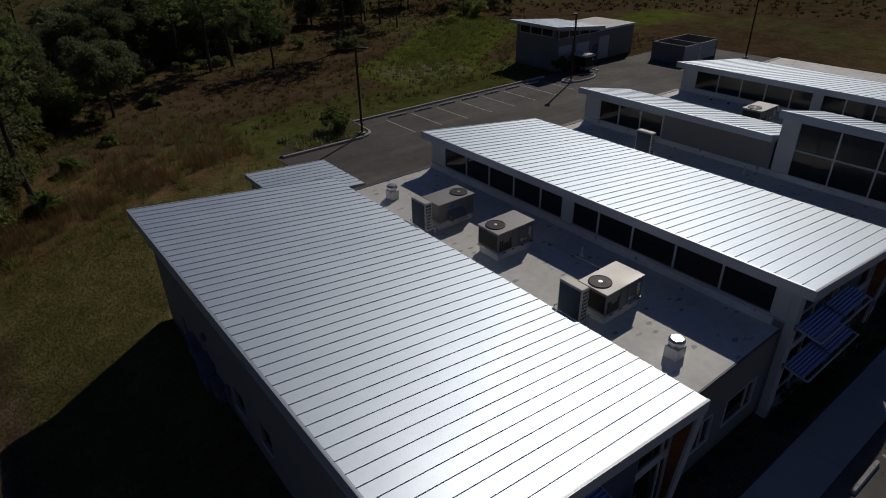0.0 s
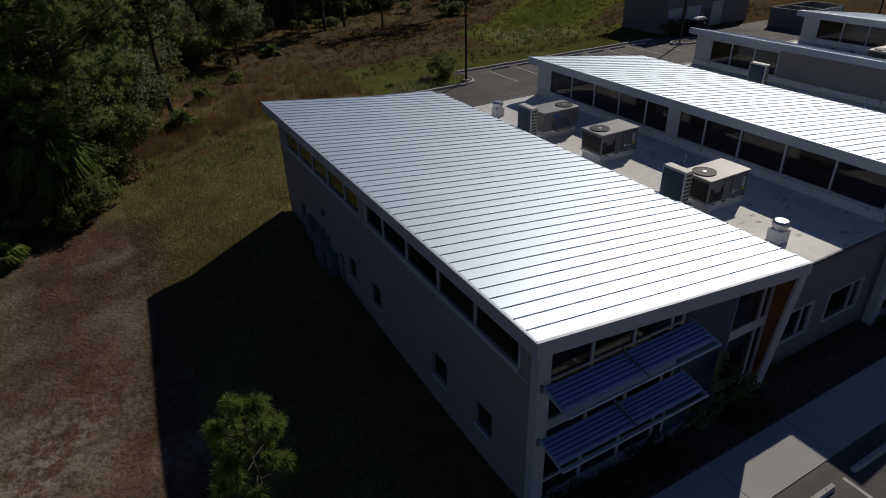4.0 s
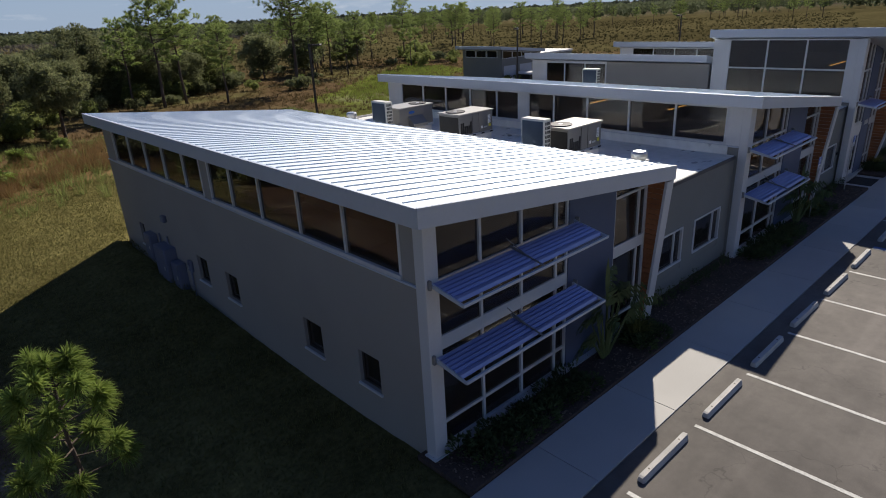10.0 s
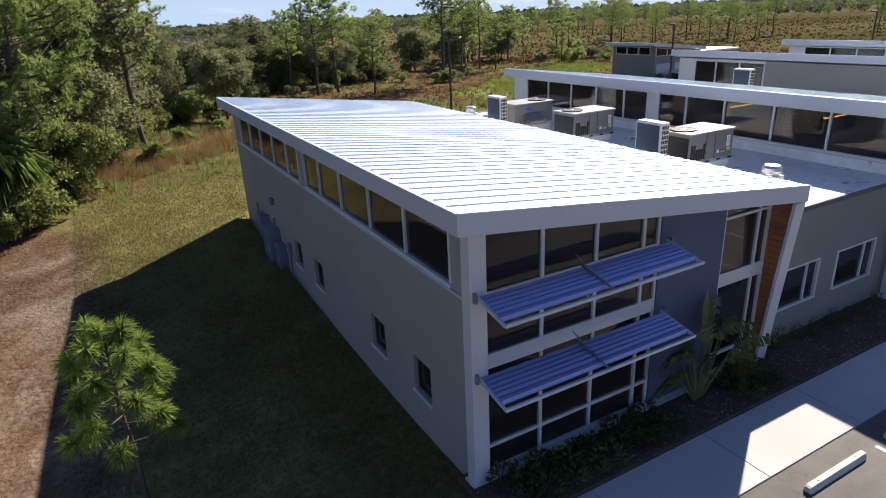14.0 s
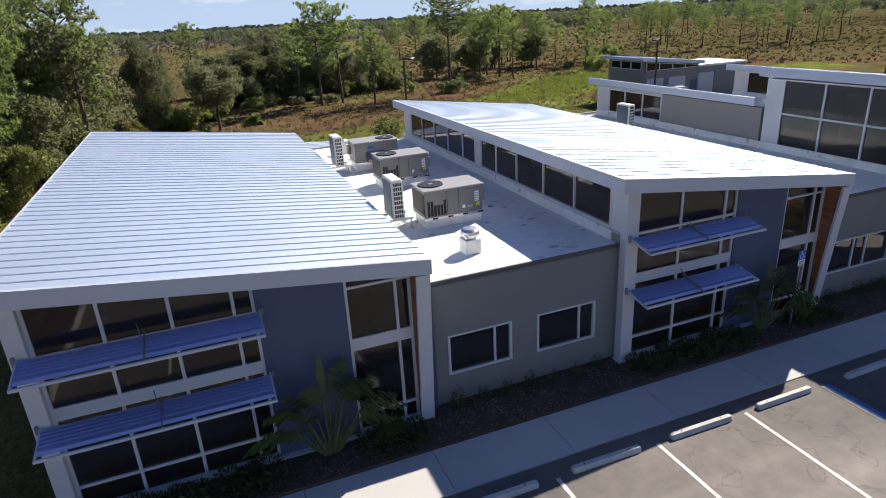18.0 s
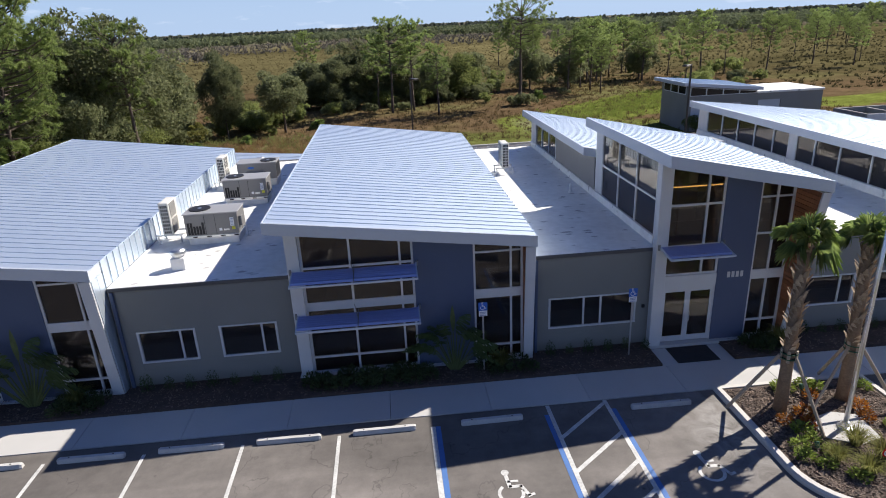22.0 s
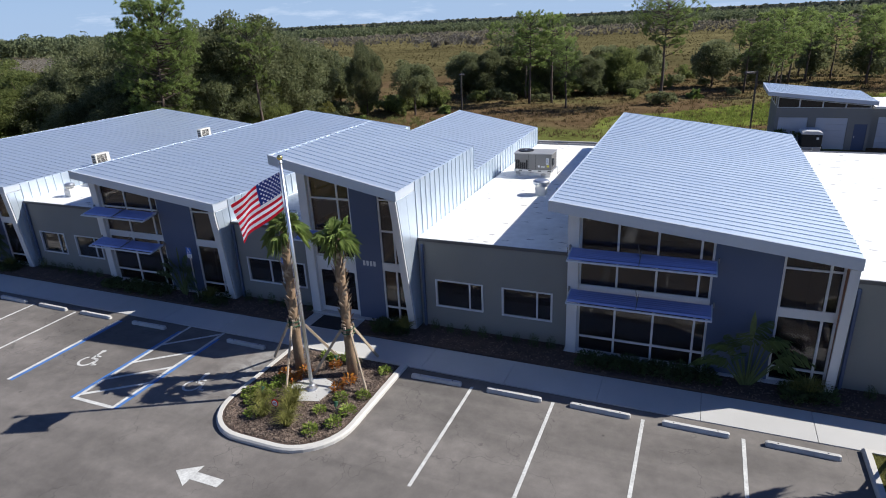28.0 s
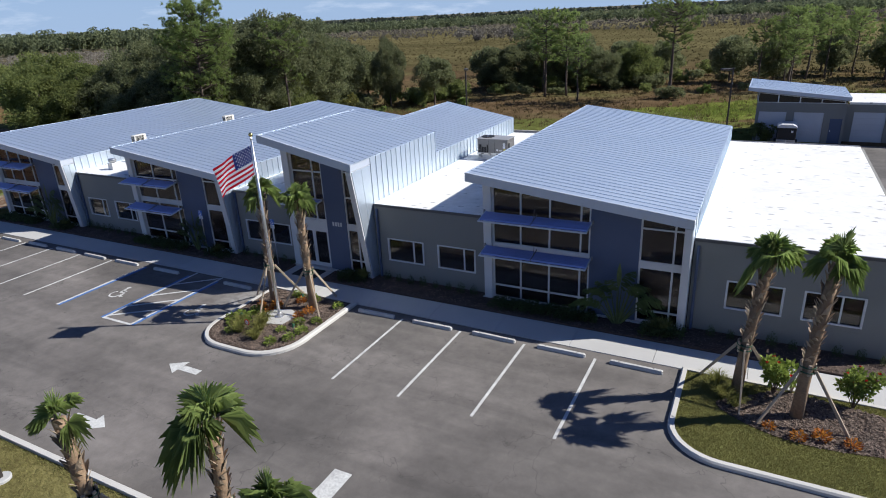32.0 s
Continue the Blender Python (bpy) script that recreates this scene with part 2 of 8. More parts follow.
REDPAINT = leaf_mat("red_cloth", (0.72, 0.02, 0.045), (0.62, 0.016, 0.035), 0.7)
WHITECLOTH = leaf_mat("white_cloth", (0.88, 0.87, 0.88), (0.84, 0.83, 0.85), 0.7)
NAVY = leaf_mat("navy_cloth", (0.02, 0.035, 0.16), (0.017, 0.028, 0.13), 0.55)
YELLOW = mat("yellow_label", (0.70, 0.62, 0.05), None, 0.5, 0.0, 3.0, 40.0, 0.0)
MAT = mat("rubber_mat", (0.022, 0.021, 0.022), None, 0.9, 0.0, 3.0, 80.0, 0.4)
GARAGE = mat("garage_door_paint", (0.50, 0.52, 0.56), (0.44, 0.46, 0.50), 0.5, 0.1, 1.0, 20.0, 0.05)
BARK = mat("pine_bark", (0.12, 0.088, 0.068), (0.055, 0.04, 0.032), 0.95, 0.0, 1.5, 14.0, 0.8, 0.03, 0.9)
PALMBARK = mat("palm_bark", (0.30, 0.205, 0.125), (0.15, 0.10, 0.062), 0.95, 0.0, 3.0, 20.0, 0.6, 0.02, 0.9)
BOOT = mat("palm_boot", (0.42, 0.33, 0.235), (0.20, 0.15, 0.105), 0.9, 0.0, 4.0, 30.0, 0.4, 0.01, 0.9, island=0.35)
BRACE = mat("timber_brace", (0.40, 0.32, 0.23), (0.28, 0.22, 0.16), 0.85, 0.0, 3.0, 30.0, 0.2)
STRAP = mat("green_strap", (0.03, 0.10, 0.05), None, 0.7, 0.0, 3.0, 30.0, 0.1)
PINE = leaf_mat("pine_needles", (0.325, 0.395, 0.13), (0.18, 0.24, 0.08), 0.64, 0.5, 0.12)
PINENEAR = leaf_mat("young_pine_needles", (0.30, 0.37, 0.10), (0.17, 0.24, 0.06), 0.45)
OAK = leaf_mat("oak_leaves", (0.245, 0.262, 0.135), (0.12, 0.135, 0.064), 0.55, 0.6, 0.1)
BUSH = leaf_mat("bush_leaves", (0.275, 0.31, 0.105), (0.138, 0.165, 0.056), 0.62, 0.6, 0.1)
PALM = leaf_mat("palm_fronds", (0.34, 0.41, 0.135), (0.18, 0.245, 0.078), 0.55, 0.5, 0.2)
BROADGREEN = leaf_mat("bright_leaves", (0.29, 0.355, 0.075), (0.135, 0.185, 0.04), 0.35, 0.6, 0.1)
PADDLE = leaf_mat("paddle_leaves", (0.065, 0.10, 0.034), (0.035, 0.058, 0.02), 0.25, 0.5, 0.2)
STALK = leaf_mat("leaf_stalk", (0.13, 0.16, 0.065), (0.095, 0.12, 0.05), 0.2)
COIL = mat("coil_fins", (0.06, 0.085, 0.12), (0.04, 0.055, 0.08), 0.5, 0.5, 3.0, 40.0, 0.1)
DARKGREEN = leaf_mat("shrub_leaves", (0.10, 0.128, 0.052), (0.055, 0.072, 0.03), 0.3)
ORANGE = leaf_mat("croton_leaves", (0.52, 0.24, 0.035), (0.24, 0.07, 0.03), 0.3)
REDFLOWER = leaf_mat("red_petals", (0.60, 0.03, 0.025), (0.45, 0.02, 0.02), 0.3)
GRASSY = leaf_mat("ornamental_grass", (0.26, 0.24, 0.08), (0.15, 0.16, 0.045), 0.4)
DRYGRASS = leaf_mat("dry_tall_grass", (0.32, 0.21, 0.10), (0.20, 0.125, 0.055), 0.35)
BRUSHY = leaf_mat("dry_brush", (0.19, 0.13, 0.065), (0.085, 0.07, 0.032), 0.25)
WEEDS = leaf_mat("field_weeds", (0.27, 0.32, 0.075), (0.16, 0.20, 0.045), 0.4)
LAWNBLADE = leaf_mat("lawn_blades", (0.225, 0.205, 0.075), (0.15, 0.145, 0.05), 0.35)
TWIG = leaf_mat("grey_twigs", (0.215, 0.195, 0.162), (0.175, 0.157, 0.13), 0.1)
SCRUB = leaf_mat("olive_scrub", (0.105, 0.095, 0.042), (0.075, 0.067, 0.03), 0.2)
MARSH = leaf_mat("marsh_blades", (0.125, 0.10, 0.042), (0.10, 0.08, 0.034), 0.2)
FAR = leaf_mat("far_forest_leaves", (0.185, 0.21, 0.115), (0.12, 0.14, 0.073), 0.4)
# distance haze is mixed into this greyer leaf colour
HAZY = leaf_mat("haze_tinted_leaves", (0.12, 0.135, 0.10), (0.09, 0.105, 0.078), 0.3)


# small dirt spots and streaks on the flat roofs
mn, ml = MEMBRANE.node_tree.nodes, MEMBRANE.node_tree.links
mgeo, mvo, mno, mmp = mn.new("ShaderNodeNewGeometry"), mn.new("ShaderNodeTexVoronoi"), mn.new("ShaderNodeTexNoise"), mn.new("ShaderNodeMapping")
mmp.inputs["Scale"].default_value = (0.8, 1.6, 1.0)
mvo.inputs["Scale"].default_value = 1.5
mno.inputs["Scale"].default_value, mno.inputs["Detail"].default_value = 5.0, 5.0
ml.new(mgeo.outputs["Position"], mmp.inputs["Vector"])
ml.new(mmp.outputs["Vector"], mvo.inputs["Vector"])
ml.new(mgeo.outputs["Position"], mno.inputs["Vector"])
mad = mn.new("ShaderNodeMath")
mad.operation = "MULTIPLY_ADD"
mad.inputs[1].default_value = 0.5
ml.new(mno.outputs["Fac"], mad.inputs[0])
ml.new(mvo.outputs["Distance"], mad.inputs[2])
mrg = mn.new("ShaderNodeMapRange")
mrg.inputs[1].default_value, mrg.inputs[2].default_value, mrg.inputs[3].default_value, mrg.inputs[4].default_value = 0.34, 0.46, 0.50, 1.0
ml.new(mad.outputs["Value"], mrg.inputs[0])
mhs = mn.new("ShaderNodeHueSaturation")
ml.new(mrg.outputs[0], mhs.inputs["Value"])
mp_ = mn["Principled BSDF"]
ml.new(mp_.inputs["Base Color"].links[0].from_socket, mhs.inputs["Color"])
ml.new(mhs.outputs["Color"], mp_.inputs["Base Color"])


# ---- mesh helpers ----
class G:
    """Gathers faces for one mesh."""

    def __init__(self):
        self.v, self.f = [], []

    def add(self, vs, fs):
        o = len(self.v)
        self.v.extend(vs)
        self.f.extend([tuple(i + o for i in f) for f in fs])
        return self

    def box(self, x0, x1, y0, y1, z0, z1, c=0.0, m=None):
        """A box, with chamfered edges where c is given."""
        if c <= 0:
            vs = [(x, y, z) for z in (z0, z1) for y in (y0, y1) for x in (x0, x1)]
            fs = [(0, 2, 3, 1), (4, 5, 7, 6), (0, 1, 5, 4), (2, 6, 7, 3), (0, 4, 6, 2), (1, 3, 7, 5)]
        else:
            vs, idx = [], {}
            X, Y, Z = (x0, x1), (y0, y1), (z0, z1)
            for i in (0, 1):
                for j in (0, 1):
                    for k in (0, 1):
                        s = (1 - 2 * i, 1 - 2 * j, 1 - 2 * k)
                        for a in range(3):
                            p = [X[i] + s[0] * c, Y[j] + s[1] * c, Z[k] + s[2] * c]
                            p[a] = (X[i], Y[j], Z[k])[a]
                            idx[i, j, k, a] = len(vs)
                            vs.append(tuple(p))
            fs = []
            for a in range(3):
                b, d = (a + 1) % 3, (a + 2) % 3
                for e in (0, 1):
                    q = []
                    for ub, ud in ((0, 0), (1, 0), (1, 1), (0, 1)):
                        t = [0, 0, 0]
                        t[a], t[b], t[d] = e, ub, ud
                        q.append(idx[(*t, a)])
                    fs.append(tuple(q if e else q[::-1]))
                for ub in (0, 1):
                    for ud in (0, 1):
                        t0, t1 = [0, 0, 0], [0, 0, 0]
                        t0[a], t1[a] = 0, 1
                        t0[b] = t1[b] = ub
                        t0[d] = t1[d] = ud
                        q = [idx[(*t0, b)], idx[(*t1, b)], idx[(*t1, d)], idx[(*t0, d)]]
                        fs.append(tuple(q if (ub + ud) % 2 else q[::-1]))
            for i in (0, 1):
                for j in (0, 1):
                    for k in (0, 1):
                        q = (idx[i, j, k, 0], idx[i, j, k, 1], idx[i, j, k, 2])
                        fs.append(q if (i + j + k) % 2 else q[::-1])
        if m is not None:
            vs = [tuple(m @ Vector(p)) for p in vs]
        return self.add(vs, fs)

    def prism(self, poly, axis, a, b):
        """A polygon of (u, v) pairs drawn out along an axis from a to b."""
        def at(u, v, w):
            return ((w, u, v), (u, w, v), (u, v, w))["xyz".index(axis)]
        n = len(poly)
        vs = [at(u, v, a) for u, v in poly] + [at(u, v, b) for u, v in poly]
        fs = [tuple(range(n))[::-1], tuple(range(n, 2 * n))]
        fs += [(i, (i + 1) % n, n + (i + 1) % n, n + i) for i in range(n)]
        if axis == "y":
            fs = [f[::-1] for f in fs]
        return self.add(vs, fs)

    def tube(self, pts, radii, n=8, cap=True):
        """A round bar through points, with a radius at each."""
        pts = [Vector(p) for p in pts]
        vs, fs = [], []
        for i, p in enumerate(pts):
            d = (pts[min(i + 1, len(pts) - 1)] - pts[max(i - 1, 0)]).normalized()
            u = d.orthogonal().normalized() if abs(d.z) < 0.95 else Vector((1, 0, 0)).cross(d).normalized()
            if abs(d.z) < 0.95:
                u = d.cross(Vector((0, 0, 1))).normalized()
            w = d.cross(u)
            for k in range(n):
                a = 2 * math.pi * k / n
                vs.append(tuple(p + (u * math.cos(a) + w * math.sin(a)) * radii[i]))
        for i in range(len(pts) - 1):
            for k in range(n):
                fs.append((i * n + k, i * n + (k + 1) % n, (i + 1) * n + (k + 1) % n, (i + 1) * n + k))
        if cap:
            fs.append(tuple(range(n))[::-1])
            fs.append(tuple(range((len(pts) - 1) * n, len(pts) * n)))
        return self.add(vs, fs)

    def lathe(self, prof, n=16, c=(0, 0, 0)):
        vs = [(c[0] + r * math.cos(2 * math.pi * k / n), c[1] + r * math.sin(2 * math.pi * k / n), c[2] + z) for r, z in prof for k in range(n)]
        fs = [(i * n + k, i * n + (k + 1) % n, (i + 1) * n + (k + 1) % n, (i + 1) * n + k) for i in range(len(prof) - 1) for k in range(n)]
        fs += [tuple(range(n))[::-1], tuple(range((len(prof) - 1) * n, len(prof) * n))]
        return self.add(vs, fs)

    def mesh(self, name, smooth=False):
        me = bpy.data.meshes.new(name)
        me.from_pydata(self.v, [], self.f)
        if smooth:
            me.polygons.foreach_set("use_smooth", [True] * len(me.polygons))
        me.update()
        return me


BASE = {}


def thing(name, loc, label, category, group="", kind=""):
    ob = new(name)
    ob.empty_display_size = 0.3
    ob.location = loc
    BASE[ob.name] = Vector(loc)
    return tagged(ob, label, category, group, kind)


def part(name, g, material, parent=None, label="", smooth=False, kind=""):
    """Links the gathered faces, given in world metres, as one mesh under its thing."""
    off = BASE[parent.name] if parent else Vector((0, 0, 0))
    if off.length:
        g.v = [(x - off.x, y - off.y, z - off.z) for x, y, z in g.v]
    me = g.mesh(name, smooth)
    me.materials.append(material)
    ob = new(name, me)
    if parent:
        ob.parent = parent
    BASE[ob.name] = off
    return tagged(ob, label, "", "", kind)


def pieces(name, g, material, parent, label=""):
    """Each loose box of g becomes a part of its own."""
    root = list(range(len(g.v)))
    def find(i):
        while root[i] != i:
            root[i] = root[root[i]]
            i = root[i]
        return i
    for f in g.f:
        for q in f[1:]:
            root[find(q)] = find(f[0])
    groups = {}
    for f in g.f:
        groups.setdefault(find(f[0]), []).append(f)
    for fs in groups.values():
        ids = sorted({i for f in fs for i in f})
        at_ = {i: k for k, i in enumerate(ids)}
        h = G()
        h.add([g.v[i] for i in ids], [tuple(at_[i] for i in f) for f in fs])
        part(name, h, material, parent, label)


def shared(name, me, parent, loc):
    ob = new(name, me)
    ob.parent = parent
    ob.location = loc
    BASE[ob.name] = BASE[parent.name]
    return ob


def solo(name, g, material, label, category, group="", kind="", smooth=False, loc=None):
    """A thing that is one mesh; its origin stands at loc."""
    loc = Vector(loc or (0, 0, 0))
    g.v = [(x - loc.x, y - loc.y, z - loc.z) for x, y, z in g.v]
    me = g.mesh(name, smooth)
    me.materials.append(material)
    ob = new(name, me)
    ob.location = loc
    return tagged(ob, label, category, group, kind)


rng = random.Random(7)

# ---- ground ----
PAVED = [(2.95, 78.0, -9.5, 2.9), (0.2, 58.0, 2.5, 6.2), (16.8, 74.0, 24.9, 40.0), (25.2, 74.0, 39.0, 44.0), (57.5, 74.0, -9.5, 44.0), (5.0, 56.5, 6.0, 24.2)]


def cover(x, y):
    """Ground colour by what grows there, blended to grey with distance far out."""
    lawn, dirt, sand = (0.18, 0.16, 0.064), (0.152, 0.094, 0.062), (0.46, 0.41, 0.32)
    brush, weeds, field, marsh, grey = (0.15, 0.103, 0.058), (0.17, 0.20, 0.045), (0.11, 0.095, 0.045), (0.136, 0.118, 0.056), (0.165, 0.15, 0.112)
    w = noise.noise((x * 0.11, y * 0.11, 0.3)) * 3.0 + noise.noise((x * 0.35, y * 0.35, 1.3)) * 1.0
    d = math.hypot(x - 20, y - 10)
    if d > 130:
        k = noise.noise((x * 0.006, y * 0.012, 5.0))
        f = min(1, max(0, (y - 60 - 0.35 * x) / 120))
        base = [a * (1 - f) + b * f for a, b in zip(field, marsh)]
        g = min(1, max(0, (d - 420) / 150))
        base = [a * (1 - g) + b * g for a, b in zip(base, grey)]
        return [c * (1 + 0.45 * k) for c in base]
    if y < 1.5 + w * 0.1:
        return lawn if x > -1.5 + 0.2 * w or y < -11 else dirt
    if x < -7.8 + 0.4 * w and y < 27 + 0.5 * w:
        return (0.125, 0.15, 0.045)
    if x < -1.95 + 0.28 * w and y < 29.5 + 0.5 * w:
        s = noise.noise((x * 0.5, y * 0.5, 9.0)) + 0.6 * noise.noise((x * 1.6, y * 1.6, 4.0))
        k = 0.35 * min(1, max(0, s * 1.8 - 0.15))
        return [a * (1 - k) + b * k for a, b in zip(dirt, sand)]
    if y < 32.5 + 0.25 * w + max(0, x) * 0.5 and x < 17:
        return lawn
    if x < 16 and y < 44 + w:
        return (0.20, 0.135, 0.065)
    if 15 < x < 57 and 38 < y < 50 + 0.08 * (x - 16) + 0.6 * w:
        p = math.exp(-(((x - 40.5) / 2.6) ** 2 + ((y - 53.5) / 1.8) ** 2))
        return [a * (1 - p) + b * p for a, b in zip((0.15, 0.165, 0.05), sand)]
    strip = max(math.exp(-((y - 53 - 0.75 * (x - 38)) / 8) ** 4) if 34 < x < 70 else 0.0, math.exp(-((y - 58) / 4) ** 4) if 60 < x < 96 else 0.0)
    if strip > 0.4 + 0.15 * w:
        p = math.exp(-(((x - 41) / 3.0) ** 2 + ((y - 55) / 1.8) ** 2))
        return [a * (1 - p) + b * p for a, b in zip(weeds, sand)]
    s = noise.noise((x * 0.06, y * 0.06, 7.0)) + 0.5 * noise.noise((x * 0.2, y * 0.2, 8.0))
    k = min(1, max(0, s * 1.2 + 0.15))
    far = min(1, max(0, (d - 90) / 40))
    b1 = [a * (1 - k) + b * k for a, b in zip(brush, (0.15, 0.145, 0.06))]
    return [a * (1 - far) + b * far for a, b in zip(b1, field)]


def sandy(x, y):
    """How much loose white sand shows through the dirt."""
    if -8.5 < x < -1.9 and -12 < y < 31:
        return min(1.0, max(0.06, 0.62 + 0.95 * noise.noise((x * 0.16, y * 0.16, 6.0)) - 0.055 * (y - 4)))
    return 0.2 if 36 < x < 46 and 50 < y < 60 else 0.0


def ease(t):
    t = min(1.0, max(0.0, t))
    return t * t * (3 - 2 * t)


def ground_height(x, y):
    for x0, x1, y0, y1 in PAVED:
        if x0 - 0.1 < x < x1 + 0.1 and y0 - 0.1 < y < y1 + 0.1:
            return -0.08
    d = max(0.0, max(-5 - x, x - 80, y - 46, -14 - y))
    f = min(1.0, d / 12)
    far = min(1.0, max(0.0, (d - 60) / 200))
    # the west lawn lies low beside the wall, falls away to the dirt strip and rises to the edge of the woods
    wall = -0.24 + 0.95 * ease((y - 9) / 17)
    fall = min(1.0, max(0.0, (4.4 - x) / 7.6)) * (1 - 0.65 * ease((y - 22) / 14))
    part_ = ease((17.5 - x) / 6) * ease((58 - y) / 14) * max(ease((y - 3.5) / 5), ease((0.2 - x) / 3) * ease((y + 12) / 12))
    return 0.06 + part_ * (wall - fall) * ease((x + 60) / 30) + 0.3 * f * noise.noise((x * 0.06, y * 0.06, 3.0)) * (1 - far) - 1.2 * far


def axis(a, b, step, lo, hi):
    out = [a + step * i for i in range(int(round((b - a) / step)) + 1)]
    s, p = step, out[-1]
    while p < hi:
        s *= 1.35
        p += s
        out.append(p)
    s, p, pre = step, out[0], []
    while p > lo:
        s *= 1.35
        p -= s
        pre.append(p)
    return pre[::-1] + out


gx, gy = axis(-46, 96, 1.0, -4200, 4200), axis(-20, 110, 1.0, -4200, 4200)
gg = G()
gg.v = [(x, y, ground_height(x, y)) for y in gy for x in gx]
nx = len(gx)
gg.f = [(j * nx + i, j * nx + i + 1, (j + 1) * nx + i + 1, (j + 1) * nx + i) for j in range(len(gy) - 1) for i in range(nx - 1)]
gme = gg.mesh("ground", True)
ca = gme.color_attributes.new("cover", "FLOAT_COLOR", "POINT")
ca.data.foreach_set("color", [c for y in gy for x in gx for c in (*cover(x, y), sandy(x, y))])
GROUND = mat("ground_cover", (0.1, 0.1, 0.1), None, 0.95, 0.0, 0.35, 7.0, 0.9, 0.08, 0.9, spec=0.0)
n, l = GROUND.node_tree.nodes, GROUND.node_tree.links
at = n.new("ShaderNodeAttribute")
at.attribute_name = "cover"
gm = [q for q in n if q.bl_idname == "ShaderNodeMix"][0]
l.new(at.outputs["Color"], gm.inputs[6])
dk = n.new("ShaderNodeMix")
dk.data_type = "RGBA"
dk.blend_type = "MULTIPLY"
dk.inputs[0].default_value = 1.0
dk.inputs[7].default_value = (0.42, 0.40, 0.36, 1)
l.new(at.outputs["Color"], dk.inputs[6])
l.new(dk.outputs[2], gm.inputs[7])
sn = n.new("ShaderNodeTexNoise")
sn.inputs["Scale"].default_value, sn.inputs["Detail"].default_value, sn.inputs["Roughness"].default_value = 2.3, 7.0, 0.68
gpos = n.new("ShaderNodeNewGeometry")
l.new(gpos.outputs["Position"], sn.inputs["Vector"])
sm = n.new("ShaderNodeMapRange")
sm.inputs[1].default_value, sm.inputs[2].default_value = 0.47, 0.58
l.new(sn.outputs["Fac"], sm.inputs[0])
sw = n.new("ShaderNodeMath")
sw.operation = "MULTIPLY"
l.new(sm.outputs[0], sw.inputs[0])
l.new(at.outputs["Alpha"], sw.inputs[1])
smx = n.new("ShaderNodeMix")
smx.data_type = "RGBA"
smx.inputs[7].default_value = (0.50, 0.46, 0.38, 1)
l.new(sw.outputs[0], smx.inputs[0])
l.new(gm.outputs[2], smx.inputs[6])
stm, stn, str_ = n.new("ShaderNodeMapping"), n.new("ShaderNodeTexNoise"), n.new("ShaderNodeMapRange")
stm.inputs["Scale"].default_value, stm.inputs["Rotation"].default_value = (0.010, 0.045, 1.0), (0, 0, 0.25)
stn.inputs["Scale"].default_value, stn.inputs["Detail"].default_value, stn.inputs["Roughness"].default_value = 1.0, 6.0, 0.6
str_.inputs[1].default_value, str_.inputs[2].default_value, str_.inputs[3].default_value, str_.inputs[4].default_value = 0.3, 0.7, 0.74, 1.26
l.new(gpos.outputs["Position"], stm.inputs["Vector"])
l.new(stm.outputs["Vector"], stn.inputs["Vector"])
l.new(stn.outputs["Fac"], str_.inputs[0])
mtn, mtr, mtx, ghs = n.new("ShaderNodeTexNoise"), n.new("ShaderNodeMapRange"), n.new("ShaderNodeMath"), n.new("ShaderNodeHueSaturation")
mtn.inputs["Scale"].default_value, mtn.inputs["Detail"].default_value, mtn.inputs["Roughness"].default_value = 1.3, 8.0, 0.72
mtr.inputs[1].default_value, mtr.inputs[2].default_value, mtr.inputs[3].default_value, mtr.inputs[4].default_value = 0.32, 0.68, 0.70, 1.25
mtx.operation = "MULTIPLY"
l.new(gpos.outputs["Position"], mtn.inputs["Vector"])
l.new(mtn.outputs["Fac"], mtr.inputs[0])
l.new(mtr.outputs[0], mtx.inputs[0])
l.new(str_.outputs[0], mtx.inputs[1])
l.new(mtx.outputs["Value"], ghs.inputs["Value"])
l.new(smx.outputs[2], ghs.inputs["Color"])
l.new(ghs.outputs["Color"], n["Principled BSDF"].inputs["Base Color"])
gme.materials.append(GROUND)
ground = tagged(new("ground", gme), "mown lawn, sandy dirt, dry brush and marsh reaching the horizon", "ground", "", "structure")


def slab(name, x0, x1, y0, y1, z0, z1, m, label, cat):
    return solo(name, G().box(x0, x1, y0, y1, z0, z1, 0.01), m, label, cat, "", "structure")


# asphalt with a light mottling and sealed cracks
an, al = ASPHALT.node_tree.nodes, ASPHALT.node_tree.links
ap = an["Principled BSDF"]
ageo = an.new("ShaderNodeNewGeometry")
avo = an.new("ShaderNodeTexVoronoi")
avo.feature = "DISTANCE_TO_EDGE"
avo.inputs["Scale"].default_value = 0.21
awp = an.new("ShaderNodeTexNoise")
awp.inputs["Scale"].default_value, awp.inputs["Detail"].default_value = 0.7, 4.0
avm = an.new("ShaderNodeVectorMath")
avm.operation = "MULTIPLY_ADD"
avm.inputs[1].default_value = (4.2, 4.2, 0)
al.new(ageo.outputs["Position"], awp.inputs["Vector"])
al.new(awp.outputs["Color"], avm.inputs[0])
al.new(ageo.outputs["Position"], avm.inputs[2])
al.new(avm.outputs["Vector"], avo.inputs["Vector"])
acr = an.new("ShaderNodeMapRange")
acr.inputs[1].default_value, acr.inputs[2].default_value = 0.0, 0.0048
acr.inputs[3].default_value, acr.inputs[4].default_value = 0.66, 1.0
al.new(avo.outputs["Distance"], acr.inputs[0])
ast = an.new("ShaderNodeTexNoise")
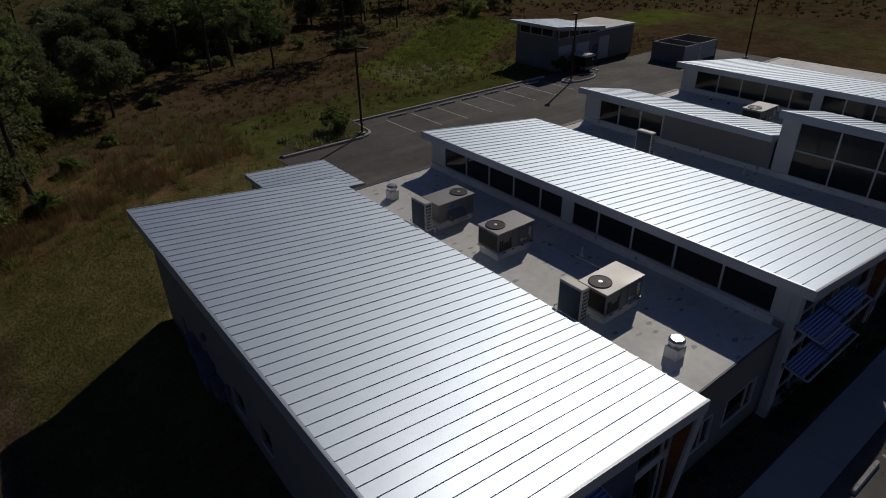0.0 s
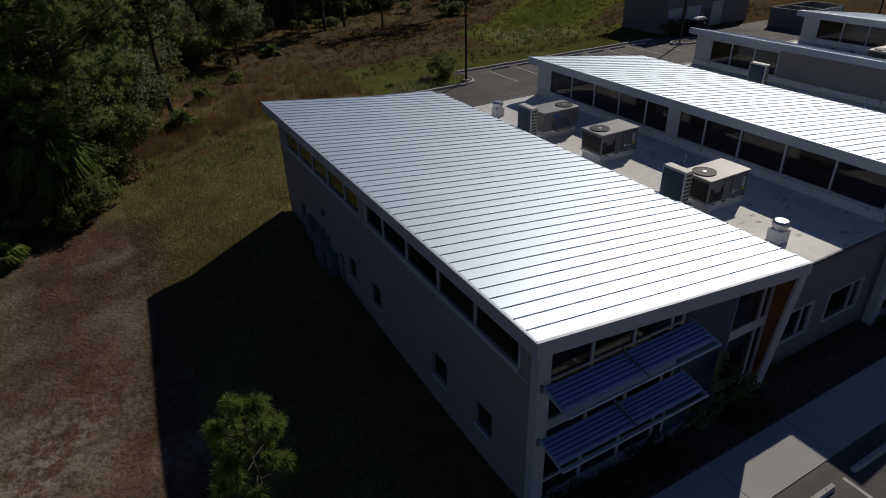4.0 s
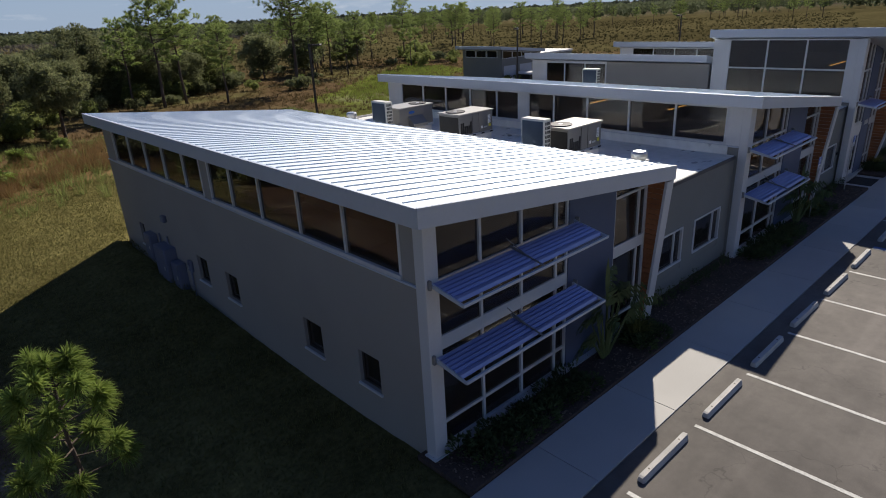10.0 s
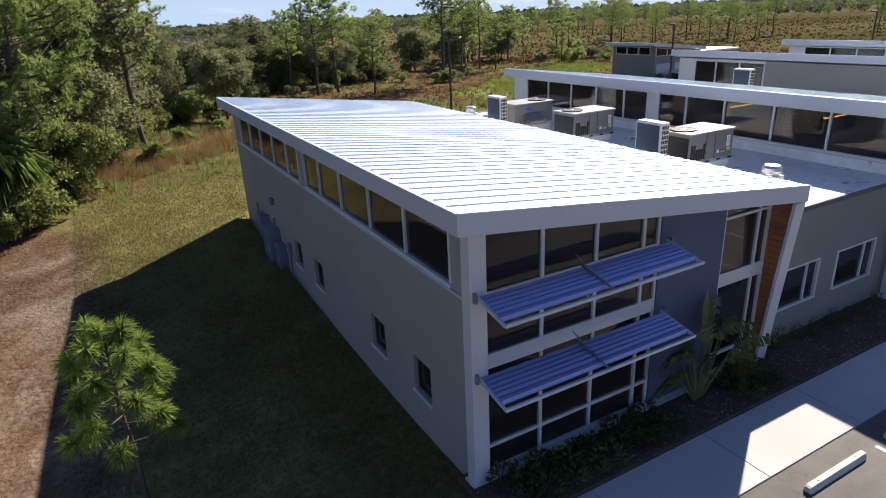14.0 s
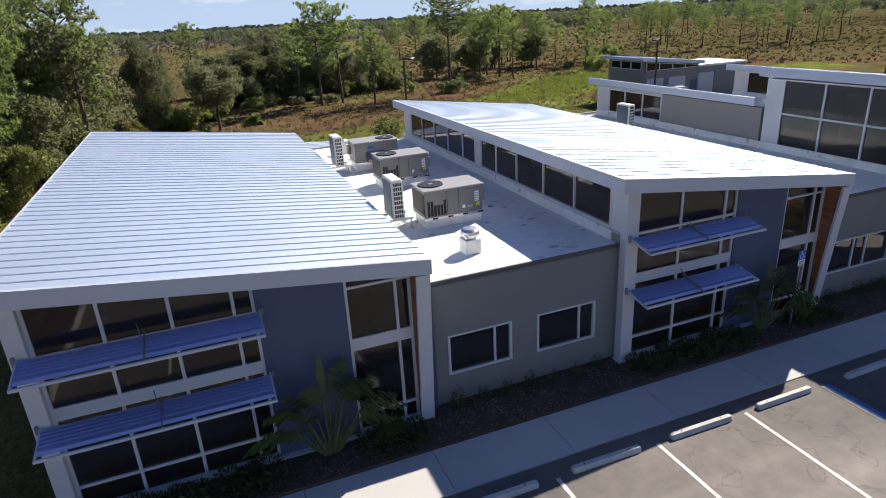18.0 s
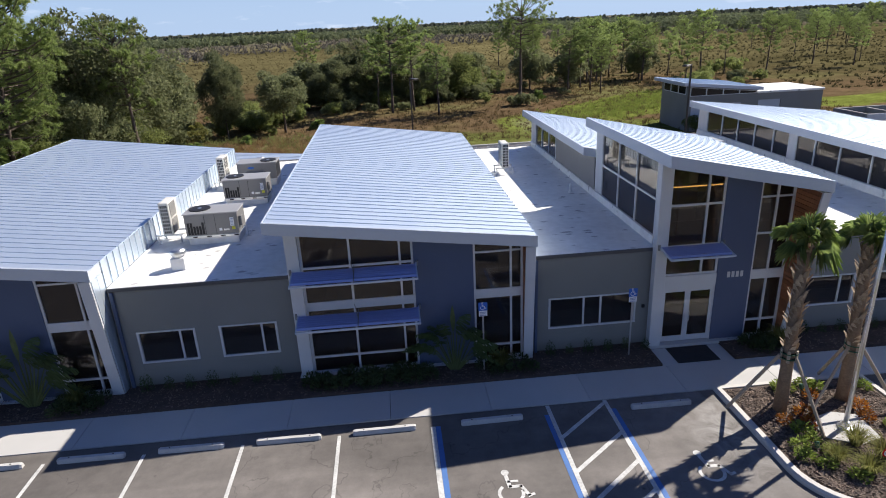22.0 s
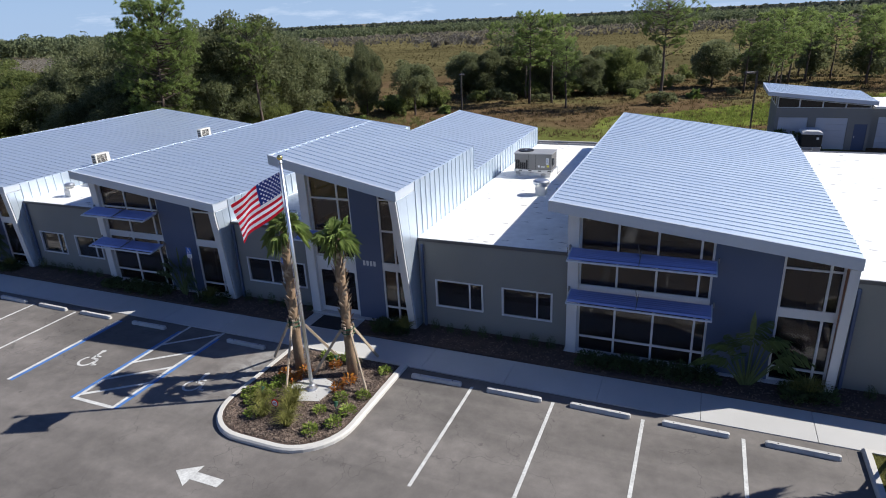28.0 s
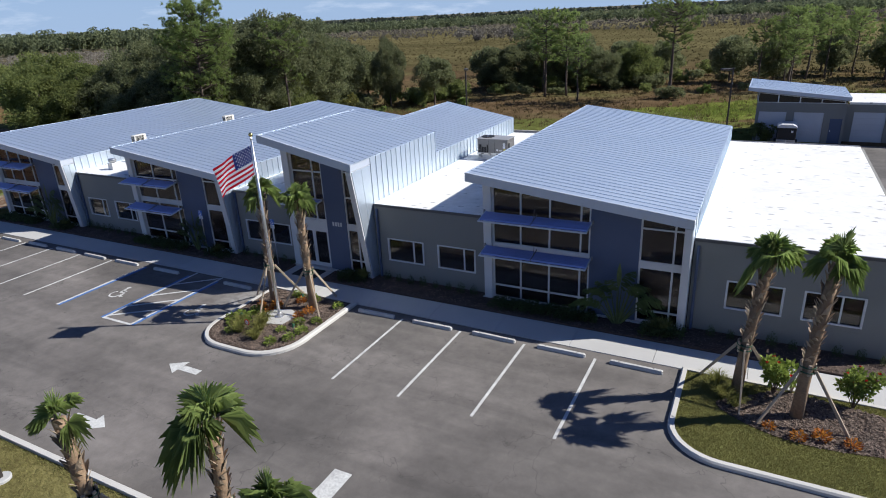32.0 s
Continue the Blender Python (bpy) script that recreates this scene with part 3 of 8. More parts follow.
ast.inputs["Scale"].default_value, ast.inputs["Detail"].default_value, ast.inputs["Distortion"].default_value = 0.10, 6.0, 1.2
al.new(ageo.outputs["Position"], ast.inputs["Vector"])
asr = an.new("ShaderNodeMapRange")
asr.inputs[1].default_value, asr.inputs[2].default_value, asr.inputs[3].default_value, asr.inputs[4].default_value = 0.36, 0.66, 0.80, 1.36
al.new(ast.outputs["Fac"], asr.inputs[0])
amu = an.new("ShaderNodeMath")
amu.operation = "MULTIPLY"
al.new(acr.outputs[0], amu.inputs[0])
al.new(asr.outputs[0], amu.inputs[1])
ahs = an.new("ShaderNodeHueSaturation")
afn = an.new("ShaderNodeTexNoise")
afn.inputs["Scale"].default_value, afn.inputs["Detail"].default_value, afn.inputs["Roughness"].default_value = 1.5, 8.0, 0.7
afr = an.new("ShaderNodeMapRange")
afr.inputs[1].default_value, afr.inputs[2].default_value, afr.inputs[3].default_value, afr.inputs[4].default_value = 0.3, 0.7, 0.80, 1.22
al.new(ageo.outputs["Position"], afn.inputs["Vector"])
al.new(afn.outputs["Fac"], afr.inputs[0])
asp = an.new("ShaderNodeTexVoronoi")
asp.inputs["Scale"].default_value = 0.75
al.new(ageo.outputs["Position"], asp.inputs["Vector"])
asq = an.new("ShaderNodeMapRange")
asq.inputs[1].default_value, asq.inputs[2].default_value, asq.inputs[3].default_value, asq.inputs[4].default_value = 0.018, 0.05, 0.5, 1.0
al.new(asp.outputs["Distance"], asq.inputs[0])
atm, atn, atr = an.new("ShaderNodeMapping"), an.new("ShaderNodeTexNoise"), an.new("ShaderNodeMapRange")
atm.inputs["Scale"].default_value, atm.inputs["Rotation"].default_value = (0.07, 0.85, 1.0), (0, 0, 0.12)
atn.inputs["Scale"].default_value, atn.inputs["Detail"].default_value, atn.inputs["Distortion"].default_value = 1.0, 6.0, 0.8
atr.inputs[1].default_value, atr.inputs[2].default_value, atr.inputs[3].default_value, atr.inputs[4].default_value = 0.35, 0.72, 0.90, 1.30
al.new(ageo.outputs["Position"], atm.inputs["Vector"])
al.new(atm.outputs["Vector"], atn.inputs["Vector"])
al.new(atn.outputs["Fac"], atr.inputs[0])
am4 = an.new("ShaderNodeMath")
am4.operation = "MULTIPLY"
al.new(acr.outputs[0], am4.inputs[0])
al.new(atr.outputs[0], am4.inputs[1])
al.new(am4.outputs["Value"], amu.inputs[0])
am2, am3 = an.new("ShaderNodeMath"), an.new("ShaderNodeMath")
am2.operation = am3.operation = "MULTIPLY"
al.new(amu.outputs["Value"], am2.inputs[0])
al.new(afr.outputs[0], am2.inputs[1])
al.new(am2.outputs["Value"], am3.inputs[0])
al.new(asq.outputs[0], am3.inputs[1])
al.new(am3.outputs["Value"], ahs.inputs["Value"])
al.new(ap.inputs["Base Color"].links[0].from_socket, ahs.inputs["Color"])
al.new(ahs.outputs["Color"], ap.inputs["Base Color"])

# pale concrete dust tracked out beside the flagpole island
adm, adl, adr, adn, ads = an.new("ShaderNodeMapping"), an.new("ShaderNodeVectorMath"), an.new("ShaderNodeMapRange"), an.new("ShaderNodeTexNoise"), an.new("ShaderNodeMapRange")
adm.vector_type = "POINT"
adm.inputs["Location"].default_value, adm.inputs["Scale"].default_value = (-31.0 / 1.5, -0.9 / 3.2, 0), (1 / 1.5, 1 / 3.2, 0)
adl.operation = "LENGTH"
adr.inputs[1].default_value, adr.inputs[2].default_value, adr.inputs[3].default_value, adr.inputs[4].default_value = 0.1, 1.0, 0.8, 0.0
adn.inputs["Scale"].default_value, adn.inputs["Detail"].default_value, adn.inputs["Roughness"].default_value, adn.inputs["Distortion"].default_value = 1.1, 7.0, 0.65, 1.0
ads.inputs[1].default_value, ads.inputs[2].default_value = 0.40, 0.66
al.new(ageo.outputs["Position"], adm.inputs["Vector"])
al.new(adm.outputs["Vector"], adl.inputs[0])
al.new(adl.outputs["Value"], adr.inputs[0])
al.new(ageo.outputs["Position"], adn.inputs["Vector"])
al.new(adn.outputs["Fac"], ads.inputs[0])
adx, adc = an.new("ShaderNodeMath"), an.new("ShaderNodeMix")
adx.operation = "MULTIPLY"
al.new(adr.outputs[0], adx.inputs[0])
al.new(ads.outputs[0], adx.inputs[1])
adc.data_type = "RGBA"
adc.inputs[7].default_value = (0.36, 0.35, 0.33, 1)
al.new(adx.outputs["Value"], adc.inputs[0])
al.new(ap.inputs["Base Color"].links[0].from_socket, adc.inputs[6])
al.new(adc.outputs[2], ap.inputs["Base Color"])

slab("parking_lot_front", 3.3, 78.0, -9.5, 2.782, -0.06, 0.0, ASPHALT, "dark grey asphalt car park with pale mottling and fine cracks", "car park")
slab("parking_lot_rear", 16.8, 57.4, 24.9, 44.0, -0.06, 0.0, ASPHALT, "grey asphalt rear car park behind the building", "car park")
slab("drive_lane", 57.4, 74.0, 2.782, 44.0, -0.06, 0.0, ASPHALT, "asphalt drive lane joining front and rear car parks", "road")

# ---- the building ----
YF, YL, YB = 5.62, 5.85, 24.2      # glazing plane, link wall face, rear wall


def roof_z(w, x):
    return w["zh"] + (w["zl"] - w["zh"]) * (x - w["x0"]) / (w["x1"] - w["x0"])


def sloped(g, w, x0, x1, y0, y1, dt, db):
    """A slab that follows the slope of the roof, from dt above to db below its top face."""
    za, zb = roof_z(w, x0), roof_z(w, x1)
    return g.prism([(x0, za - db), (x1, zb - db), (x1, zb + dt), (x0, za + dt)], "y", y0, y1)


def roof(ob, w):
    """Standing-seam roof: deck with fascia, panels with a rib each, edge trim."""
    r = part("roof", sloped(G(), w, w["x0"] + 0.03, w["x1"] - 0.03, w["y0"] + 0.03, w["y1"] - 0.03, -0.035, w["fas"] - 0.02), TRIM, ob, "silver metal roof deck with deep fascia")
    part("fascia", sloped(G(), w, w["x0"], w["x1"], w["y0"], w["y0"] + 0.03, 0.012, w["fas"]), TRIM, r)
    part("fascia", sloped(G(), w, w["x0"], w["x1"], w["y1"] - 0.03, w["y1"], 0.012, w["fas"]), TRIM, r)
    zt = w["zh"]
    part("fascia", G().box(w["x0"] - 0.003, w["x0"] + 0.03, w["y0"] + 0.031, w["y1"] - 0.031, zt - w["fas"] - 0.002, zt + 0.001), TRIM, r)
    n = round((w["y1"] - w["y0"] - 0.12) / 0.428)
    s = (w["y1"] - w["y0"] - 0.12) / n
    g = G()
    xa, xb = w["x0"] + 0.09, w["x1"] - 0.01
    za, zb = roof_z(w, xa) - w["zh"], roof_z(w, xb) - w["zh"]
    prof = [(0.0, 0.0), (s - 0.026, 0.0), (s - 0.023, 0.026), (s - 0.007, 0.026), (s - 0.004, 0.0)]
    low = [(s - 0.004, -0.03), (0.0, -0.03)]
    pl = prof + low
    m = len(pl)
    vs = [(xa - w["x0"], u, za + v) for u, v in pl] + [(xb - w["x0"], u, zb + v) for u, v in pl]
    fs = [tuple(range(m)), tuple(range(m, 2 * m))[::-1]] + [(i, m + i, m + (i + 1) % m, (i + 1) % m) for i in range(m)]
    g.add(vs, fs)
    me = g.mesh("roof_panel")
    me.materials.append(ROOF)
    b = BASE[ob.name]
    for i in range(n):
        shared("roof_panel", me, r, (w["x0"] - b.x, w["y0"] + 0.06 + i * s - b.y, w["zh"] - b.z))
    g = sloped(G(), w, w["x0"] + 0.03, w["x1"], w["y0"] + 0.03, w["y0"] + 0.075, 0.016, 0.03)
    part("edge_trim", g, TRIM, r)
    part("edge_trim", G().box(w["x0"] + 0.03, w["x0"] + 0.089, w["y0"] + 0.076, w["y1"] - 0.051, w["zh"] - 0.04, w["zh"] - 0.006), ROOF, r)
    part("edge_trim", sloped(G(), w, w["x0"] + 0.03, w["x1"], w["y1"] - 0.05, w["y1"] - 0.029, 0.018, 0.03), TRIM, r)
    return r


def glazing(ob, x0, x1, y, xs, rows, top, label="dark tinted glass in white metal framing", fw=0.07):
    """A glazed front. xs: mullions; rows: list of (z0, z1) panes; top(x) gives the underside for the last row."""
    win = part("window", G().box(x0, x1, y + 0.02, y + 0.10, rows[0][0] - fw, rows[0][0]), WHITE, ob, label)
    edges = [x0] + list(xs) + [x1]
    for e in edges:
        ee = min(max(e, x0 + fw / 2), x1 - fw / 2)
        part("mullion", G().box(ee - fw / 2, ee + fw / 2, y, y + 0.12, rows[0][0], top(ee) - 0.002), WHITE, win)
    for i, (z0, z1) in enumerate(rows):
        last = i == len(rows) - 1
        for a, b in zip(edges[:-1], edges[1:]):
            pa = max(a, x0 + fw / 2) + fw / 2
            pb = min(b, x1 - fw / 2) - fw / 2
            if last:
                g = G().prism([(pa, z0), (pb, z0), (pb, top(pb)), (pa, top(pa))], "y", y + 0.05, y + 0.062)
            else:
                g = G().box(pa, pb, y + 0.05, y + 0.062, z0, z1)
            p = part("pane", g, GLASS, win)
            p.visible_shadow = False
            if not last:
                zn = rows[i + 1][0]
                part("transom", G().box(pa, pb, y + 0.004, y + 0.116, z1, zn), WHITE, win)
    return win


def sunshade(ob, x0, x1, z, drop, yb=5.5, yf=4.62, mids=1):
    """A metal sunshade: side arms, a front tube beyond an open gap, overlapping blades with a bright lip, middle bracket."""
    zf = z - drop
    def zat(y):
        return z - drop * (yb - y) / (yb - yf)
    s = part("sunshade", G().box(x0, x1, yf - 0.03, yf + 0.03, zf - 0.045, zf + 0.02, 0.008), TRIM, ob, "metal louvred sunshade, reflected sky blue put into its blade colour")
    for xa in (x0, x1 - 0.04):
        part("arm", G().prism([(yb, z - 0.04), (yf + 0.031, zf - 0.045), (yf + 0.031, zf + 0.015), (yb, z + 0.05)], "x", xa, xa + 0.04), TRIM, s)
    part("bracket", G().box(x0 - 0.07, x0 - 0.002, yb - 0.10, yb + 0.02, z - 0.09, z + 0.11, 0.012), UNIT, s)
    part("bracket", G().box(x1 + 0.002, x1 + 0.05, yb - 0.10, yb + 0.02, z - 0.05, z + 0.11, 0.012), UNIT, s)
    n, deep = 6, 0.66
    step = deep / n
    for i in range(n):
        ya = yb - 0.04 - step * i
        q = [(ya, zat(ya) + 0.012), (ya - step * 0.5, zat(ya) + 0.040), (ya - step * 0.98, zat(ya) + 0.006), (ya - step * 1.02, zat(ya) - 0.040), (ya - step * 0.98, zat(ya) - 0.046), (ya - step * 0.5, zat(ya) + 0.022), (ya, zat(ya) - 0.004)]
        if i == n - 1:
            q = [(ya, zat(ya) + 0.012), (ya - step * 0.5, zat(ya) + 0.030), (ya - step * 1.0, zat(ya) + 0.012), (ya - step * 1.3, zat(ya) - 0.055), (ya - step * 1.25, zat(ya) - 0.062), (ya - step * 0.95, zat(ya) - 0.004), (ya, zat(ya) - 0.004)]
        part("blade", G().prism(q, "x", x0 + 0.042, x1 - 0.042), SHADE, s)
    for k in range(mids):
        xm = x0 + (x1 - x0) * (k + 1) / (mids + 1) - 0.02
        part("bracket", G().prism([(yb, z + 0.046), (yf, zf + 0.021), (yf, zf + 0.05), (yb, z + 0.10)], "x", xm, xm + 0.025), UNIT, s)
        part("stay", G().tube([(xm - 0.10, yb, z + 0.28), (xm + 0.012, (yb + yf) / 2, zat((yb + yf) / 2) + 0.06)], [0.012, 0.012], 6), UNIT, s)
    return s


def fin(ob, w, xa, xb, ytop, ybot):
    """The east fin: a wedge that leans out towards its top, wood boards on its west face."""
    zt = roof_z(w, xb) - w["fas"] - 0.003
    def yat(z):
        return ybot + (ytop - ybot) * (z - 0.1) / (zt - 0.1)
    f = part("fin", G().prism([(ybot, 0.1), (YL + 0.05, 0.1), (YL + 0.05, zt), (ytop, zt)], "x", xa + 0.03, xb), WHITE, ob, "silver-white metal fin leaning outwards at its top")
    z = 0.12
    while z < zt - 0.05:
        z1 = min(z + 0.145, zt)
        part("board", G().prism([(yat(z) + 0.05, z), (YF - 0.01, z), (YF - 0.01, z1 - 0.012), (yat(z1) + 0.05, z1 - 0.012)], "x", xa, xa + 0.028), WOOD, f, "")
        z += 0.145
    part("edge_cap", G().prism([(ybot - 0.03, 0.1), (ybot + 0.045, 0.1), (ytop + 0.045, zt), (ytop - 0.03, zt)], "x", xa - 0.02, xb + 0.004), WHITE, f)
    return f


def clerestory(ob, w, xw, ys, z0, z1, label="band of dark clerestory glass under the high eave"):
    """Panes along the west wall, between y marks; None leaves a post."""
    win = part("window", G().box(xw - 0.07, xw + 0.10, ys[0][0], ys[-1][1], z0 - 0.09, z0, 0.01), WHITE, ob, label)
    part("head", G().box(xw - 0.02, xw + 0.10, ys[0][0], ys[-1][1], z1, z1 + 0.06), WHITE, win)
    for a, b in ys:
        part("mullion", G().box(xw - 0.03, xw + 0.09, a, a + 0.07, z0 + 0.001, z1 - 0.001), WHITE, win)
        rows = [(z0, z1)] if z1 - z0 < 1.6 else [(z0, 5.22), (5.29, z1)]
        for za, zb in rows:
            p = part("pane", G().box(xw + 0.02, xw + 0.032, a + 0.07, b, za, zb), GLASS, win)
            p.visible_shadow = False
        if len(rows) > 1:
            part("transom", G().box(xw - 0.025, xw + 0.085, a + 0.071, b - 0.001, 5.22, 5.29), WHITE, win)
    part("mullion", G().box(xw - 0.03, xw + 0.09, ys[-1][1] - 0.005, ys[-1][1] + 0.065, z0 + 0.001, z1 - 0.001), WHITE, win)
    return win


def side_cladding(ob, w, z0, y0, y1):
    """Ribbed metal on the low east side, from the roof's edge down to the flat roof."""
    x = w["x1"]
    c = part("cladding", G().box(x - 0.06, x - 0.03, y0, y1, z0, w["zl"] - 0.05), ROOF, ob, "vertical ribbed silver metal cladding")
    n = round((y1 - y0) / 0.457)
    s = (y1 - y0) / n
    me = G().box(-0.03, 0.0, 0.0, s - 0.004, 0.0, w["zl"] - 0.01 - z0).box(0.0, 0.035, s - 0.03, s - 0.006, 0.0, w["zl"] - 0.01 - z0).mesh("cladding_panel")
    me.materials.append(ROOF)
    b = BASE[ob.name]
    for i in range(n):
        shared("cladding_panel", me, c, (x + 0.006 - b.x, y0 + i * s - b.y, z0 - b.z))


YS = [(6.20, 8.02), (8.02, 9.84), (9.84, 11.68), (11.68, 13.30), (13.30, 14.62), None, (15.18, 16.45), (16.45, 18.10), (18.10, 19.75), (19.75, 21.40), (21.40, 23.08)]


def wing(w):
    ob = thing("building_wing", (w["x0"], w["y0"], 0.0), w["label"], "building", "wings of the clinic")
    x0, x1 = w["x0"], w["x1"]
    xw, xe = w["xw"], x1 - 0.07
    under = lambda x: roof_z(w, x) - w["fas"]
    roof(ob, w)
    zb = w["zb"]
    # west wall, lower part with small windows where it has them
    holes = w.get("holes", [])
    cuts = sorted(holes)
    y = YF + 0.12
    g = G()
    for a, b in cuts:
        g.box(xw, xw + 0.22, y, a, -0.4, zb)
        g.box(xw, xw + 0.22, a, b, -0.4, 0.84)
        g.box(xw, xw + 0.22, a, b, 1.70, zb)
        y = b
    g.box(xw, xw + 0.22, y, YB, -0.4, zb)
    pieces("wall", g, BEIGE if holes else STUCCO, ob, "painted stucco side wall")
    for a, b in cuts:
        wi = part("window", G().box(xw - 0.05, xw + 0.03, a - 0.05, b + 0.05, 0.78, 0.839, 0.01), WHITE, ob, "small square window with a white sill")
        for q in ((a, a + 0.05), (b - 0.05, b)):
            part("frame", G().box(xw + 0.09, xw + 0.15, q[0], q[1], 0.84, 1.70), BRONZE, wi)
        part("frame", G().box(xw + 0.09, xw + 0.15, a + 0.05, b - 0.05, 1.65, 1.70), BRONZE, wi)
        part("frame", G().box(xw + 0.09, xw + 0.15, a + 0.05, b - 0.05, 0.84, 0.89), BRONZE, wi)
        part("pane", G().box(xw + 0.115, xw + 0.125, a + 0.05, b - 0.05, 0.89, 1.65), GLASS, wi).visible_shadow = False
    part("ledge", G().box(xw - 0.05, xw + 0.02, YF + 0.125, YB, zb - 0.001, zb + 0.045, 0.01), TRIM, ob)
    ys = w["ys"]
    grp, lo = [], None
    z1 = under(xw) - 0.08
    segs = []
    for q in ys + [None]:
        if q is None:
            if grp:
                clerestory(ob, w, xw + 0.02, grp, zb + 0.14, z1)
                segs.append((grp[0][0], grp[-1][1] + 0.06))
            grp = []
        else:
            grp.append(q)
    g, y = G(), YF + 0.12
    for a, b in segs:
        g.box(xw + 0.005, xw + 0.2, y, a, zb + 0.045, under(xw + 0.2) - 0.001)
        g.box(xw + 0.03, xw + 0.2, a, b, z1 + 0.06, under(xw + 0.2) - 0.001)
        g.box(xw + 0.13, xw + 0.2, a, b, zb + 0.0, zb + 0.14)
        y = b
    g.box(xw + 0.005, xw + 0.2, y, YB, zb + 0.045, under(xw + 0.2) - 0.001)
    pieces("wall", g, w["pier"], ob, "upper wall piers")
    # rear and inner shell
    part("wall", G().prism([(xw + 0.22, 0.05), (xe - 0.02, 0.05), (xe - 0.02, under(xe)), (xw + 0.22, under(xw + 0.22))], "y", YB - 0.2, YB), STUCCO, ob, "rear wall")
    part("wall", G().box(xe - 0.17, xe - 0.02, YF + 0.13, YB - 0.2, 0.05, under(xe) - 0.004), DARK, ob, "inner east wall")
    part("floor_slab", G().box(xw + 0.22, xe - 0.17, YF + 0.13, YB - 0.2, 0.02, 0.15), DARK, ob, "dark floor")
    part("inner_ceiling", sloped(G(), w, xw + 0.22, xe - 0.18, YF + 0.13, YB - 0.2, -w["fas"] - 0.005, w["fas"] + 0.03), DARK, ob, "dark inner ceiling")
    part("partition", G().box(xw + 1.0, xe - 0.4, 9.6, 9.7, 0.15, 3.2), BEIGE, ob, "inner partition wall")
    # front: column, glass, blue wall, tall glass, fin
    cx0, cx1 = w["col"]
    part("column", G().box(cx0, cx1, YF - 0.16, YF + 0.12, 0.05, under(cx0 + 0.1) - 0.02, 0.012), WHITE, ob, "white metal-clad corner column")
    if w["kind"] == "side":
        gx1 = w["gx"]
        glazing(ob, cx1, gx1, YF, w["xs"], [(0.20, 0.69), (0.76, 2.44), (2.74, 3.90), (3.97, None)], under)
        for z in w["shade"][:2]:
            sunshade(ob, cx0 + 0.12, gx1 + 0.09, z, w["shade"][2])
        part("blue_wall", G().prism([(gx1, 0.08), (w["tx"], 0.08), (w["tx"], under(w["tx"])), (gx1, under(gx1))], "y", YF - 0.03, YF + 0.12), BLUE, ob, "slate-blue painted wall panel")
        glazing(ob, w["tx"], w["fx"], YF, [w["tv"]], [(0.20, 0.60), (0.67, 2.42), (2.74, 4.03), (4.09, None)], under)
        fin(ob, w, w["fx"], x1 - 0.05, w["y0"] + 0.05, YF - 0.18)
    else:
        glazing(ob, cx1, 33.0, YF, [32.42], [(2.74, 3.70), (3.77, 5.12), (5.19, None)], under)
        sunshade(ob, cx0 + 0.12, 33.0, w["shade"][0], w["shade"][2], mids=0)
        part("lintel", G().box(cx1, 33.0, YF - 0.02, YF + 0.12, 2.24, 2.665), WHITE, ob, "white panel over the entrance")
        d = part("entrance_door", G().box(cx1, 33.0, YF, YF + 0.1, 2.17, 2.239), WHITE, ob, "glazed double entrance door in white frame")
        xm = (cx1 + 33.0) / 2
        for a, b, h in ((cx1 + 0.05, xm - 0.005, xm - 0.10), (xm + 0.005, 32.95, xm + 0.06)):
            for q in ((a, a + 0.09), (b - 0.09, b)):
                part("stile", G().box(q[0], q[1], YF + 0.02, YF + 0.07, 0.16, 2.16), WHITE, d)
            part("rail", G().box(a + 0.09, b - 0.09, YF + 0.022, YF + 0.068, 0.16, 0.36), WHITE, d)
            part("rail", G().box(a + 0.09, b - 0.09, YF + 0.022, YF + 0.068, 2.05, 2.16), WHITE, d)
            part("pane", G().box(a + 0.09, b - 0.09, YF + 0.04, YF + 0.05, 0.36, 2.05), GLASS, d).visible_shadow = False
            part("handle", G().tube([(h + 0.02, YF + 0.02, 0.95), (h + 0.02, YF - 0.05, 0.95), (h + 0.02, YF - 0.05, 1.3), (h + 0.02, YF + 0.02, 1.3)], [0.012] * 4, 8), STEEL, d, "steel pull handle")
        for a in (cx1, 32.95):
            part("jamb", G().box(a, a + 0.049, YF, YF + 0.1, 0.13, 2.17), WHITE, d)
        part("blue_wall", G().prism([(33.0, 0.08), (34.2, 0.08), (34.2, under(34.2)), (33.0, under(33.0))], "y", YF - 0.03, YF + 0.12), BLUE, ob, "slate-blue painted wall panel")
        for i in range(4):
            part("number_bar", G().box(33.36 + i * 0.155, 33.46 + i * 0.155, YF - 0.055, YF - 0.032, 2.48, 2.69, 0.004), WHITE, ob, "plain white bar in place of a house number digit")
        glazing(ob, 34.2, w["fx"], YF, [34.82], [(0.20, 0.72), (0.79, 2.32), (2.66, 3.95), (4.02, 5.22), (5.28, None)], under)
        fin(ob, w, w["fx"], x1 - 0.05, w["y0"] + 0.05, YF - 0.30)
    part("threshold", G().box(cx0 - 0.06, x1 - 0.05, YF - 0.20, YF + 0.13, 0.02, 0.129), WHITE if w["kind"] == "side" else CONCRETE, ob)
    return ob


